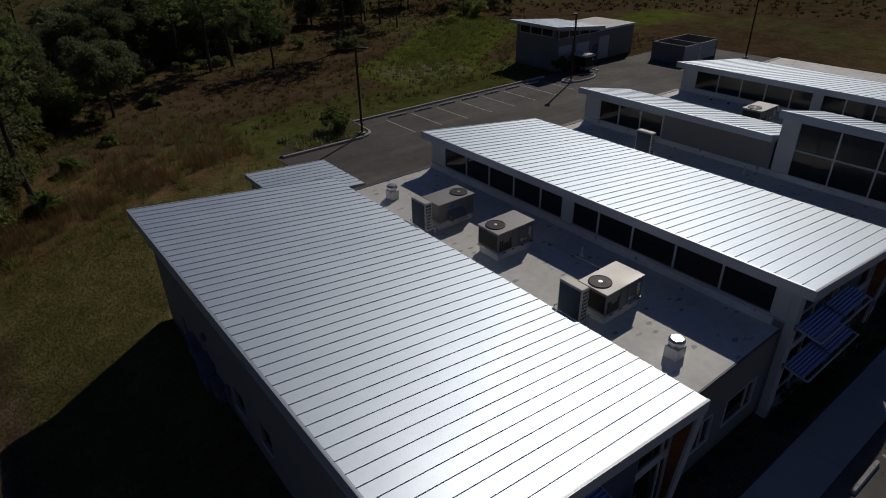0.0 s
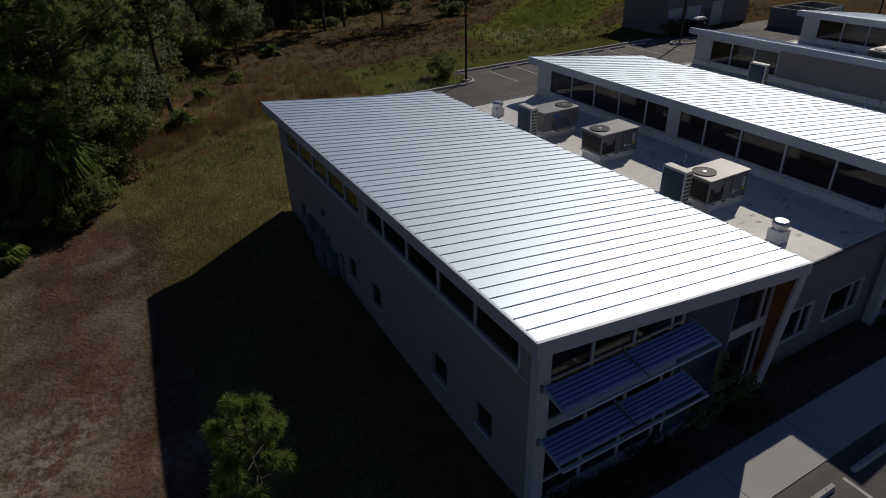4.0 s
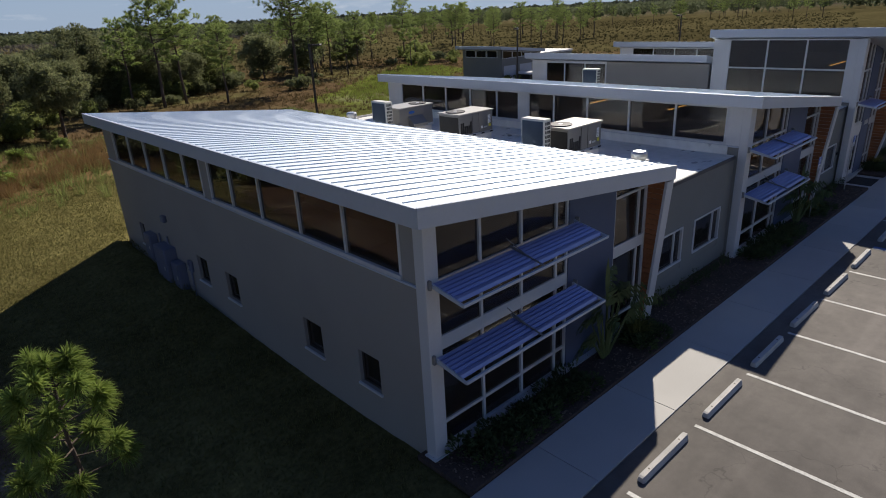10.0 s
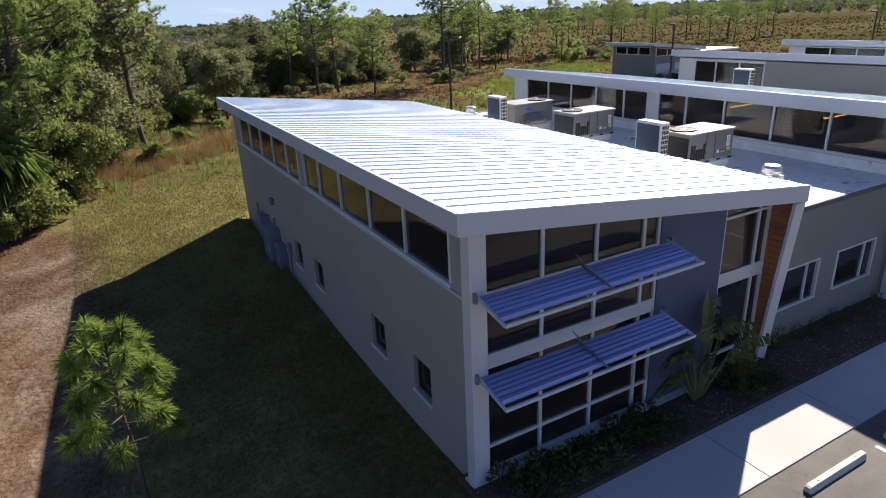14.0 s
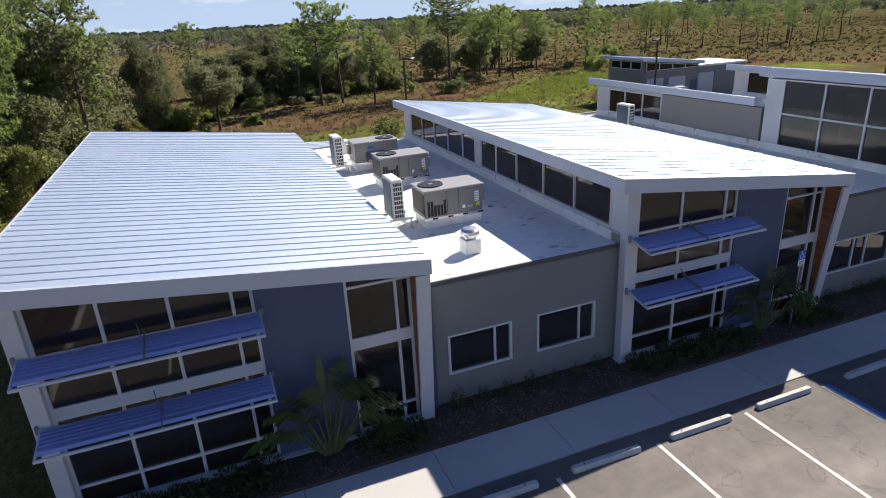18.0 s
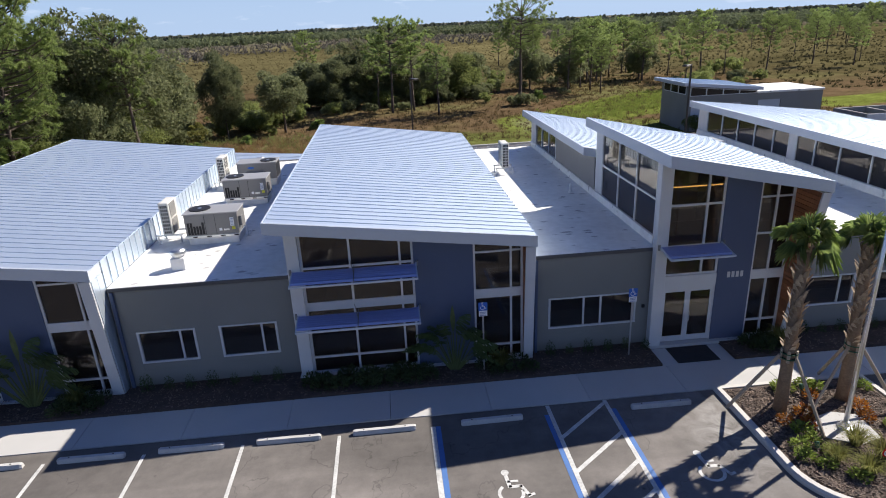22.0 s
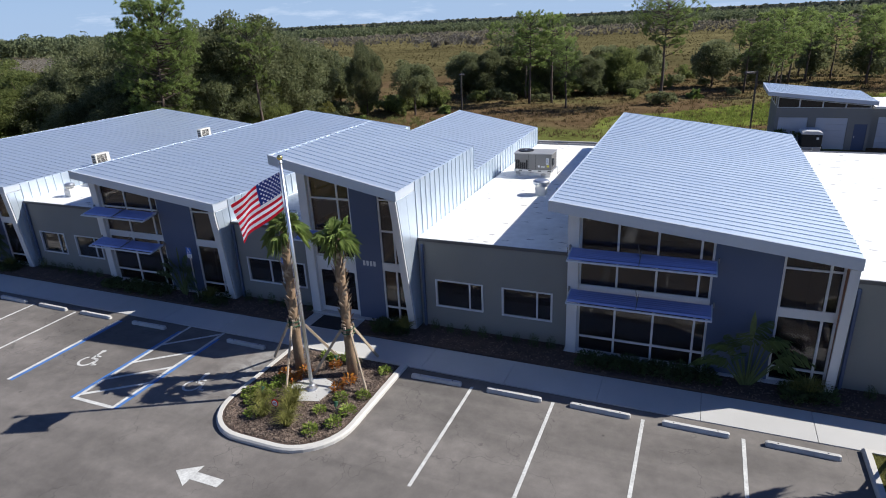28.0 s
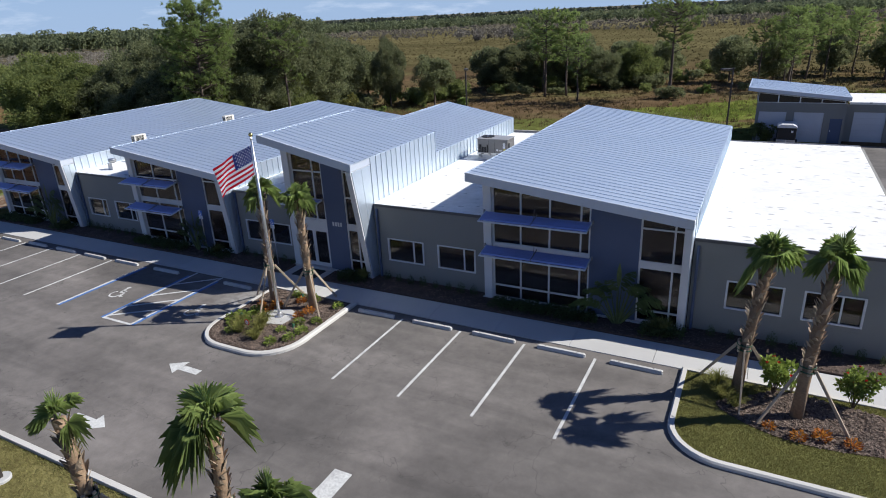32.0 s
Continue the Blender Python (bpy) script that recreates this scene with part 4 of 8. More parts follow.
WINGS = [
    dict(kind="side", x0=4.03, x1=12.99, y0=5.04, y1=24.42, zh=5.70, zl=4.61, fas=0.36, xw=4.53, col=(4.46, 4.80), xs=[6.10, 7.38, 8.62], gx=9.06, tx=11.02, tv=12.24, fx=12.62, zb=3.88, ys=YS, pier=BEIGE, shade=(4.02, 2.44, 0.15),
         holes=[(7.25, 8.02), (9.54, 10.36), (14.01, 14.78), (16.10, 16.88), (21.75, 22.25)], label="wing with a silver standing-seam roof and shaded beige west wall"),
    dict(kind="side", x0=18.22, x1=26.62, y0=5.00, y1=24.38, zh=5.73, zl=4.69, fas=0.36, xw=18.74, col=(18.72, 19.12), xs=[20.68, 22.27], gx=22.70, tx=24.63, tv=25.88, fx=26.28, zb=3.96, ys=YS, pier=WHITE, shade=(3.90, 2.36, 0.15),
         label="wing with a silver standing-seam roof, sunshades and slate-blue front"),
    dict(kind="entry", x0=30.43, x1=35.72, y0=4.30, y1=12.36, zh=7.11, zl=6.00, fas=0.36, xw=30.90, col=(30.72, 31.12), xs=[], gx=33.0, tx=34.2, tv=34.82, fx=35.42, zb=3.85, pier=WHITE, shade=(3.80, 0, 0.12),
         ys=[(6.12, 7.87), (7.87, 9.62), (9.62, 11.45)], label="tall entrance wing with double doors and silver sloped roof"),
    dict(kind="side", x0=40.95, x1=50.02, y0=5.10, y1=24.46, zh=5.83, zl=4.73, fas=0.36, xw=41.50, col=(41.58, 41.95), xs=[43.22, 44.48, 45.78], gx=46.18, tx=48.10, tv=49.36, fx=49.74, zb=4.00, ys=YS, pier=WHITE, shade=(4.12, 2.58, 0.14),
         label="wide wing with a silver standing-seam roof and two long sunshades"),
]
LINKROOF = 3.70            # flat roofs of the links; the two eastern ones lie a little higher
HIGHROOF = 3.80


YB_MAIN = YB
for w in WINGS:
    if w["kind"] == "entry":
        YB = 12.3
        ob = wing(w)
        YB = YB_MAIN
        # glass lower row on the west side
        w2 = dict(x0=30.38, x1=35.66, y0=12.37, y1=24.44, zh=5.86, zl=4.82, fas=0.34)
        ob2 = thing("building_wing", (30.42, 12.37, 0.0), "lower rear part of the entrance wing with silver roof", "building", "wings of the clinic")
        roof(ob2, w2)
        u2 = lambda x: roof_z(w2, x) - 0.34
        part("wall", G().box(30.90, 31.10, 12.42, 18.6, 0.05, u2(31.10)), BEIGE, ob2, "beige stucco west wall")
        pieces("wall", G().box(30.90, 31.10, 18.6, 23.1, 0.05, 3.95).box(30.90, 31.10, 23.1, YB, 0.05, u2(31.10)).box(30.94, 31.10, 18.6, 23.1, u2(31.10) - 0.14, u2(31.10) - 0.001), WHITE, ob2, "white wall piers")
        clerestory(ob2, w2, 30.92, [(18.62, 20.1), (20.1, 21.6), (21.6, 23.02)], 4.05, u2(31.10) - 0.14)
        part("wall", G().prism([(31.10, 0.05), (35.54, 0.05), (35.54, u2(35.54)), (31.10, u2(31.10))], "y", YB - 0.2, YB), STUCCO, ob2, "rear wall")
        part("wall", G().box(35.38, 35.54, 12.42, YB - 0.2, 0.05, u2(35.54)), DARK, ob2, "inner east wall")
        side_cladding(ob2, w2, LINKROOF, 12.42, 24.4)
        side_cladding(ob, w, LINKROOF, YL + 0.06, 12.3)
    else:
        ob = wing(w)
        side_cladding(ob, w, LINKROOF, YL + 0.06, 24.4)
    # cladding of the fin's outer face in front of the link wall
    f = [q for q in ob.children if q.name.startswith("fin")][0]
    zt = w["zl"] - w["fas"] - 0.01
    yb0, yt0 = (YF - 0.18 if w["kind"] == "side" else YF - 0.30), w["y0"] + 0.05
    for k in range(2):
        a, b = k / 2, (k + 1) / 2
        part("cladding_panel", G().prism([(yb0 + 0.05 + (YL + 0.05 - yb0 - 0.05) * a, 0.1), (yb0 + 0.05 + (YL + 0.05 - yb0 - 0.05) * b - 0.015, 0.1), (yt0 + 0.05 + (YL + 0.05 - yt0 - 0.05) * b - 0.015, zt), (yt0 + 0.05 + (YL + 0.05 - yt0 - 0.05) * a, zt)], "x", w["x1"] - 0.048, w["x1"] - 0.02), ROOF, f)


LAMPGLOW = bpy.data.materials.new("warm_strip_lamp")
LAMPGLOW.use_nodes = True
LAMPGLOW.node_tree.nodes["Principled BSDF"].inputs["Emission Color"].default_value = (1.0, 0.62, 0.16, 1)
LAMPGLOW.node_tree.nodes["Principled BSDF"].inputs["Emission Strength"].default_value = 3.0
for x, y, z, ln in ((31.75, 7.0, 5.36, 2.2), (20.2, 9.0, 4.75, 2.2), (20.2, 12.5, 4.75, 2.2)):
    lp = thing("strip_lamp", (x, y, z), "warm glowing strip lamp hanging behind the upper glass", "lamp", "strip lamps")
    part("tube", G().box(x, x + ln, y, y + 0.10, z, z + 0.05, 0.01), LAMPGLOW, lp)
    part("housing", G().box(x, x + ln, y - 0.01, y + 0.11, z + 0.051, z + 0.10), WHITE, lp)
    for q in (x + 0.2, x + ln - 0.2):
        part("hanger", G().tube([(q, y + 0.05, z + 0.1), (q, y + 0.05, z + 0.45)], [0.008, 0.008], 5), STEEL, lp)


def link(x0, x1, wins, label, top=None, dz=0.0):
    top = top or LINKROOF
    wz0, wz1, wt = 1.0 + dz, 2.04 + dz, top - 0.13
    ob = thing("building_link", (x0, YL, 0.0), label, "building", "flat-roofed links of the clinic")
    g, y0, y1 = G(), YL, YL + 0.22
    x = x0
    for a, b, _ in wins:
        g.box(x, a, y0, y1, 0.05, wt)
        g.box(a, b, y0, y1, 0.05, wz0)
        g.box(a, b, y0, y1, wz1, wt)
        x = b
    g.box(x, x1, y0, y1, 0.05, wt)
    pieces("wall", g, STUCCO, ob, "grey lap-sided front wall")
    wl_ = part("siding", G().box(x0, x1, y0 - 0.004, y0 - 0.0005, 0.06, 0.118), STUCCO, ob, "grey lap siding")
    # lap siding: thin boards with a shadow gap
    z, zs = 0.12, 0.0
    while z < wt - 0.06:
        z1 = min(z + 0.285, wt - 0.02)
        spans = [(x0, x1)]
        if z1 > wz0 - 0.04 and z < wz1 + 0.04:
            spans, x = [], x0
            for a, b, _ in wins:
                spans.append((x, a - 0.055))
                x = b + 0.055
            spans.append((x, x1))
        for a, b in spans:
            part("siding_board", G().prism([(y0 - 0.006, z1 - 0.004), (y0 - 0.016, z), (y0, z), (y0, z1 - 0.004)], "x", a, b), STUCCO, wl_)
        z += 0.285
    part("coping", G().box(x0, x1, y0 - 0.05, y0 - 0.012, top - 0.135, top - 0.008, 0.012), RUBBER, ob, "dark metal coping")
    for a, b, ms in wins:
        wi = part("window", G().box(a - 0.05, b + 0.05, y0 - 0.05, y0 + 0.02, wz0 - 0.06, wz0 - 0.001, 0.01), WHITE, ob, "dark window with white frame in the grey wall")
        part("frame", G().box(a - 0.05, b + 0.05, y0 - 0.03, y0 + 0.02, wz1, wz1 + 0.05), WHITE, wi)
        for q in (a, b):
            part("frame", G().box(q - 0.05, q + 0.02, y0 - 0.03, y0 + 0.10, wz0, wz1) if q == a else G().box(q - 0.02, q + 0.05, y0 - 0.03, y0 + 0.10, wz0, wz1), WHITE, wi)
        for q in ms:
            part("mullion", G().box(q - 0.03, q + 0.03, y0 + 0.0, y0 + 0.09, wz0, wz1), WHITE, wi)
        ed = [a + 0.02] + [v for q in ms for v in (q - 0.03, q + 0.03)] + [b - 0.02]
        for i in range(0, len(ed), 2):
            part("pane", G().box(ed[i], ed[i + 1], y0 + 0.05, y0 + 0.06, wz0, wz1), GLASS, wi).visible_shadow = False
    r = part("flat_roof", G().box(x0, x1, y0 - 0.011, 24.2, top - 0.129, top, 0.02), MEMBRANE, ob, "white membrane flat roof with dirt spots")
    part("parapet", G().box(x0, x1, 24.2, 24.45, 0.05, top - 0.06), STUCCO, ob)
    part("coping", G().box(x0, x1, 24.202, 24.5, top - 0.059, top + 0.015, 0.01), RUBBER, ob)
    if x1 < 56:
        part("flashing", G().box(x1 - 0.055, x1 - 0.005, y1 + 0.03, 24.2, top, top + 0.30), MEMBRANE, ob)
    part("floor_slab", G().box(x0, x1, y1, 24.2, 0.02, 0.15), DARK, ob)
    part("partition", G().box(x0, x1, 9.6, 9.7, 0.15, top - 0.48), BEIGE, ob, "inner partition wall")
    return ob


link(13.0, 18.735, [(13.62, 15.38, [14.93]), (16.24, 18.02, [17.56])], "grey link with two windows and a white flat roof carrying units")
link(26.63, 30.895, [(27.27, 30.26, [28.46, 29.06])], "grey link beside the entrance with one long window")
link(35.73, 41.495, [(36.42, 38.29, [37.78]), (39.12, 40.95, [40.42])], "grey link with two windows and a white flat roof", HIGHROOF, 0.04)
e45 = link(50.03, 56.8, [(51.32, 53.15, [52.45]), (53.85, 55.62, [54.98])], "grey end block with two windows and a wide white flat roof", HIGHROOF + 0.05, 0.22)
part("wall", G().box(56.8, 57.0, YL, 24.45, 0.05, 3.7), STUCCO, e45, "grey east wall")
for x in (13.08, 26.72, 35.86, 50.14):
    solo("downspout", G().box(x, x + 0.10, YL - 0.12, YL - 0.02, 0.08, LINKROOF - 0.14, 0.015), BLUE, "slate-blue downspout on the grey wall", "downspout", "downspouts", loc=(x, YL - 0.1, 0.08))

# ---- pavement, kerbs, beds ----
walk_ob = thing("sidewalk", (3.3, 2.8, 0.0), "pale concrete footpath of wide slabs along the front", "footpath", "", "structure")
x = 0.15
while x < 57.2:
    x1 = min(x + 3.07, 57.3)
    part("slab", G().box(x + 0.006, x1 - 0.006, 2.79 if x > 3 else 3.45, 4.31, -0.06, 0.025, 0.006), CONCRETE, walk_ob)
    x = x1
part("slab", G().box(0.8, 2.9, 4.316, 5.06, -0.05, 0.025, 0.006), CONCRETE, walk_ob)
for xa, xb in ((30.76, 31.98), (31.99, 33.26)):
    part("slab", G().box(xa, xb, 4.316, YF - 0.21, -0.05, 0.025, 0.006), CONCRETE, walk_ob)
solo("door_mat", G().box(31.30, 32.78, 4.36, 5.38, 0.026, 0.042, 0.006), MAT, "black rubber mat in front of the entrance door", "mat", loc=(32.0, 4.8, 0.026))

BEDS = [(4.3, 30.74), (33.28, 57.2)]
for a, b in BEDS:
    slab("planting_bed", a, b, 4.322, 5.88, -0.02, 0.10, MULCH, "dark bark mulch bed along the wall", "planting bed")


def chips(name, area, count, seed, inside, z, k=1.0):
    """Loose bark chips lying on a bed."""
    r = random.Random(seed)
    g, made = G(), 0
    while made < count:
        x, y = r.uniform(area[0], area[1]), r.uniform(area[2], area[3])
        if not inside(x, y):
            continue
        made += 1
        s, t = k * r.uniform(0.02, 0.06), k * r.uniform(0.01, 0.025)
        m = Matrix.Translation((x, y, z + r.uniform(0.0, 0.02))) @ Euler((r.uniform(-0.5, 0.5), r.uniform(-0.5, 0.5), r.uniform(0, 6.28))).to_matrix().to_4x4()
        g.box(-s, s, -t, t, -0.006, 0.008, 0, m)
    return solo(name, g, CHIP, "loose brown bark chips on the bed", "mulch", "", "stuff")


chips("bark_chips", (4.4, 57.0, 4.36, 5.8), 5600, 3, lambda x, y: not 30.7 < x < 33.32, 0.105, 0.7)


def rounded(x0, x1, y0, y1, r, corners, seg=8):
    """Outline of a rectangle, with radius r at the named corners."""
    out = []
    for key, cx, cy, a0 in (("se", x1, y0, -90), ("ne", x1, y1, 0), ("nw", x0, y1, 90), ("sw", x0, y0, 180)):
        rr = r
        sx, sy = (-1 if "e" in key else 1), (1 if "s" in key else -1)
        if key not in corners:
            out.append((cx, cy))
            continue
        for i in range(seg + 1):
            a = radians(a0 + 90 * i / seg)
            out.append((cx + sx * rr + rr * math.cos(a), cy + sy * rr + rr * math.sin(a)))
    return out


def inset(poly, d):
    res, n = [], len(poly)
    for i in range(n):
        p0, p1, p2 = Vector(poly[i - 1]), Vector(poly[i]), Vector(poly[(i + 1) % n])
        e1, e2 = (p1 - p0), (p2 - p1)
        if e1.length < 1e-6 or e2.length < 1e-6:
            e1 = e2 if e1.length < 1e-6 else e1
            e2 = e1 if e2.length < 1e-6 else e2
        n1, n2 = Vector((-e1.y, e1.x)).normalized(), Vector((-e2.y, e2.x)).normalized()
        q = n1 + n2
        q = q.normalized() if q.length > 1e-6 else n1
        res.append(tuple(p1 + q * d / max(0.4, q.dot(n1))))
    return res


def kerb_ring(parent, poly, width=0.19, z1=0.15, closed=True, per=3):
    """Kerb stones round a bed, with rounded top edge."""
    prof = [(0.0, -0.05), (0.0, z1 - 0.05), (0.05, z1), (width, z1), (width, -0.05)]
    rings = [inset(poly, d) for d, _ in prof]
    n = len(poly)
    i = 0
    last = n if closed else n - 1
    while i < last:
        k = min(per, last - i)
        g = G()
        vs = []
        for j in range(k + 1):
            for q, (_, z) in enumerate(prof):
                p = rings[q][(i + j) % n]
                vs.append((p[0], p[1], z))
        m = len(prof)
        fs = [(j * m + q, (j + 1) * m + q, (j + 1) * m + (q + 1) % m, j * m + (q + 1) % m) for j in range(k) for q in range(m)]
        fs += [tuple(range(m)), tuple(range(k * m, (k + 1) * m))[::-1]]
        part("kerb_stone", g.add(vs, [f[::-1] for f in fs]), KERB, parent)
        i += k


# flagpole island
isl = rounded(31.66, 36.50, -2.66, 2.78, 1.75, ("sw", "se"), 9)
island = thing("planted_island", (34.1, 0.2, 0.0), "kerbed island with bark mulch, palms and low shrubs", "planted island", "", "structure")
kerb_ring(island, isl)
part("mulch", G().prism(inset(isl, 0.18), "z", -0.03, 0.11), MULCH, island, "brown bark mulch")
ip = [Vector(p) for p in inset(isl, 0.3)]


def in_poly(poly, x, y):
    c = False
    for i in range(len(poly)):
        a, b = poly[i - 1], poly[i]
        if (a[1] > y) != (b[1] > y) and x < (b[0] - a[0]) * (y - a[1]) / (b[1] - a[1]) + a[0]:
            c = not c
    return c


chips("bark_chips", (31.8, 36.5, -2.6, 2.7), 9000, 5, lambda x, y: in_poly(ip, x, y), 0.115)
solo("concrete_pad", G().prism([(33.35, -0.05), (34.05, -0.45), (34.75, -0.25), (34.85, 0.75), (34.2, 1.0), (33.4, 0.75)], "z", 0.05, 0.155), CONCRETE, "weathered concrete pad under the flagpole", "pad", loc=(34.1, 0.3, 0.05))

# east grass island
isl2 = rounded(50.28, 57.3, -2.02, 2.78, 1.6, ("sw",), 9)
east = thing("grass_island", (53.5, 0.5, 0.0), "kerbed lawn island with mulch rings, palms and hibiscus", "planted island", "", "structure")
kerb_ring(east, isl2)
EAST_LAWN = mat("island_lawn", (0.19, 0.19, 0.065), (0.105, 0.11, 0.04), 0.95, 0.0, 0.9, 30.0, 0.4, 0.03, 0.9, spec=0.0)
part("lawn", G().prism(inset(isl2, 0.18), "z", -0.03, 0.10), EAST_LAWN, east, "short green lawn")
ring = [(51.6 + 0.25 * math.sin(3 * a) + (3.0 + 0.15 * math.cos(5 * a)) * (math.cos(a) + 1), 1.15 + 1.25 * math.sin(a) + 0.12 * math.sin(4 * a)) for a in [2 * math.pi * i / 40 for i in range(40)]]
ring = [(min(x, 57.1), y) for x, y in ring]
part("mulch", G().prism(ring, "z", 0.05, 0.115), MULCH, east, "brown bark mulch")
chips("bark_chips", (51.2, 57.1, -0.3, 2.6), 4200, 8, lambda x, y: in_poly(ring, x, y), 0.12)

# far grass strip with kerb, south of the car park
south = thing("south_verge", (40, -12, 0.0), "lawn verge with concrete kerb beyond the drive lane", "verge", "", "structure")
x = 3.3
while x < 77:
    part("kerb_stone", G().prism([(-9.70, -0.05), (-9.5, -0.05), (-9.5, 0.10), (-9.54, 0.15), (-9.70, 0.15)], "x", x + 0.006, x + 2.994), KERB, south)
    x += 3.0
# west kerb and bed
west = thing("west_verge", (3.2, -3.0, 0.0), "kerbed mulch bed at the end of the car park", "planting bed", "", "structure")
y = -9.4
while y < 2.8:
    part("kerb_stone", G().box(3.12, 3.30, y + 0.006, min(y + 3.0, 2.77) - 0.006, -0.05, 0.15, 0.03), KERB, west)
    y += 3.0
part("mulch", G().box(1.2, 3.12, -9.4, 3.40, -0.02, 0.12, 0.02), MULCH, west, "dark mulch")

# rear kerbs and rear island
rear = thing("rear_kerb", (35, 43.9, 0.0), "concrete kerb round the rear car park", "kerb", "", "structure")
for a, b in ((25.4, 48.5),):
    x = a
    while x < b:
        part("kerb_stone", G().box(x, min(x + 3.0, b) - 0.01, 43.75, 43.95, -0.05, 0.16, 0.03), KERB, rear)
        x += 3.0
for a, b in ((17.2, 24.0),):
    x = a
    while x < b:
        part("kerb_stone", G().box(x, min(x + 3.0, b) - 0.01, 39.9, 40.1, -0.05, 0.16, 0.03), KERB, rear)
        x += 3.0
arc = [(24.0 + 1.3 * math.sin(radians(a)), 41.3 - 1.3 * math.cos(radians(a))) for a in range(0, 91, 15)] + [(25.35, 43.9)]
kerb_ring(rear, arc[::1], 0.19, 0.16, False, 2)
rb = [(17.0, 40.12), (24.0, 40.12), (24.9, 40.5), (25.15, 41.3), (25.2, 43.9), (20.0, 43.9)]
solo("rear_bed", G().prism(rb, "z", -0.02, 0.12), MULCH, "bark mulch bed at the corner of the rear car park", "planting bed", "", "structure")
ov = [(50.6 + 2.4 * math.cos(a), 41.0 + 1.0 * math.sin(a)) for a in [2 * math.pi * i / 28 for i in range(28)]]
lamp_isl = thing("lamp_island", (50.6, 41.0, 0.0), "small kerbed island of pale stones round a lamp post", "planted island", "", "structure")
kerb_ring(lamp_isl, ov, 0.19, 0.16)
part("mulch", G().prism(inset(ov, 0.18), "z", -0.03, 0.12), MULCH, lamp_isl)

# ---- car park markings ----
ZP = 0.004


def stripe(name, x0, x1, y0, y1, m, label, group="car park lines", z=ZP):
    return solo(name, G().box(x0, x1, y0, y1, z - 0.003, z + 0.001), m, label, "road marking", group, loc=((x0 + x1) / 2, (y0 + y1) / 2, 0))


for k in range(1, 7):
    xx = 22.89 - 2.743 * k
    stripe("parking_line", xx - 0.05, xx + 0.05, -2.62, 2.25, PAINT, "white painted bay line on asphalt")
for k in range(4):
    xx = 39.12 + 2.743 * k
    stripe("parking_line", xx - 0.05, xx + 0.05, -2.62, 2.32, PAINT, "white painted bay line on asphalt")
for k in range(8):
    xx = 27.9 + 2.743 * k
    stripe("parking_line", xx - 0.05, xx + 0.05, 38.4, 42.7, PAINT, "white painted bay line on the rear asphalt")
for k in range(10):
    xx = 20.0 + 2.743 * k
    stripe("parking_line", xx - 0.05, xx + 0.05, 25.6, 29.6, PAINT, "white painted bay line on the rear asphalt")
stripe("parking_line", 22.80, 22.94, -2.62, 2.25, PAINT, "wide white line of the accessible bay")
stripe("accessible_line", 22.945, 23.09, -2.62, 2.25, BLUEPAINT, "blue painted line of the accessible bay")
stripe("accessible_line", 26.20, 26.335, -2.66, 2.3, BLUEPAINT, "blue painted line of the accessible bay")
stripe("accessible_line", 28.255, 28.39, -2.66, 2.3, BLUEPAINT, "blue painted line of the accessible bay")
hatch = thing("access_aisle", (27.3, 0.0, 0.0), "white hatched access aisle between accessible bays", "road marking", "car park lines")
part("border", G().box(26.34, 26.46, -2.70, 2.75, 0.001, 0.005), PAINT, hatch)
part("border", G().box(28.13, 28.25, -2.70, 2.75, 0.001, 0.005), PAINT, hatch)
part("border", G().box(26.46, 28.13, -2.70, -2.57, 0.001, 0.005), PAINT, hatch)
for yb, yt in ((1.15, 2.70), (-0.25, 1.25), (-1.45, 0.05), (-2.45, -1.05)):
    part("hatch_bar", G().prism([(26.46, yb), (26.46, yb + 0.15), (28.13, yt), (28.13, yt - 0.15)], "z", 0.001, 0.005), PAINT, hatch)


def wheelchair(g, cx, cy, s, place):
    """The seated figure of the access sign as strokes in a unit square; place(u, v) lays it out."""
    def stroke(a, b, w):
        a, b = Vector(a), Vector(b)
        d = (b - a).normalized()
        q = Vector((-d.y, d.x)) * w
        p = [a - d * w * 0.5 + q, b + d * w * 0.5 + q, b + d * w * 0.5 - q, a - d * w * 0.5 - q]
        g.add([place(cx + s * u.x, cy + s * u.y) for u in p], [(3, 2, 1, 0)])
    n = 20
    for i in range(n):
        a0, a1 = radians(125 + 250 * i / n), radians(125 + 250 * (i + 1) / n)
        ps = [(0.36 * math.cos(a0), 0.36 * math.sin(a0)), (0.36 * math.cos(a1), 0.36 * math.sin(a1)), (0.27 * math.cos(a1), 0.27 * math.sin(a1)), (0.27 * math.cos(a0), 0.27 * math.sin(a0))]
        g.add([place(cx + s * (u - 0.05), cy + s * (v - 0.18)) for u, v in ps], [(3, 2, 1, 0)])
    hd = [(0.11 * math.cos(2 * math.pi * i / 14) - 0.08, 0.11 * math.sin(2 * math.pi * i / 14) + 0.62) for i in range(14)]
    g.add([place(cx + s * u, cy + s * v) for u, v in hd], [tuple(range(14))[::-1]])
    stroke((-0.08, 0.48), (-0.04, 0.06), 0.055)
    stroke((-0.06, 0.26), (0.20, 0.26), 0.04)
    stroke((-0.04, 0.06), (0.26, 0.06), 0.055)
    stroke((0.26, 0.06), (0.40, -0.30), 0.05)
    stroke((0.38, -0.32), (0.54, -0.27), 0.045)
    return g


for cx in (24.65, 29.86):
    solo("access_symbol", wheelchair(G(), cx, -0.55, 0.95, lambda u, v: (u, v, 0.005)), PAINT, "white painted wheelchair sign on the asphalt", "road marking", "access signs on asphalt", loc=(cx, -0.55, 0))


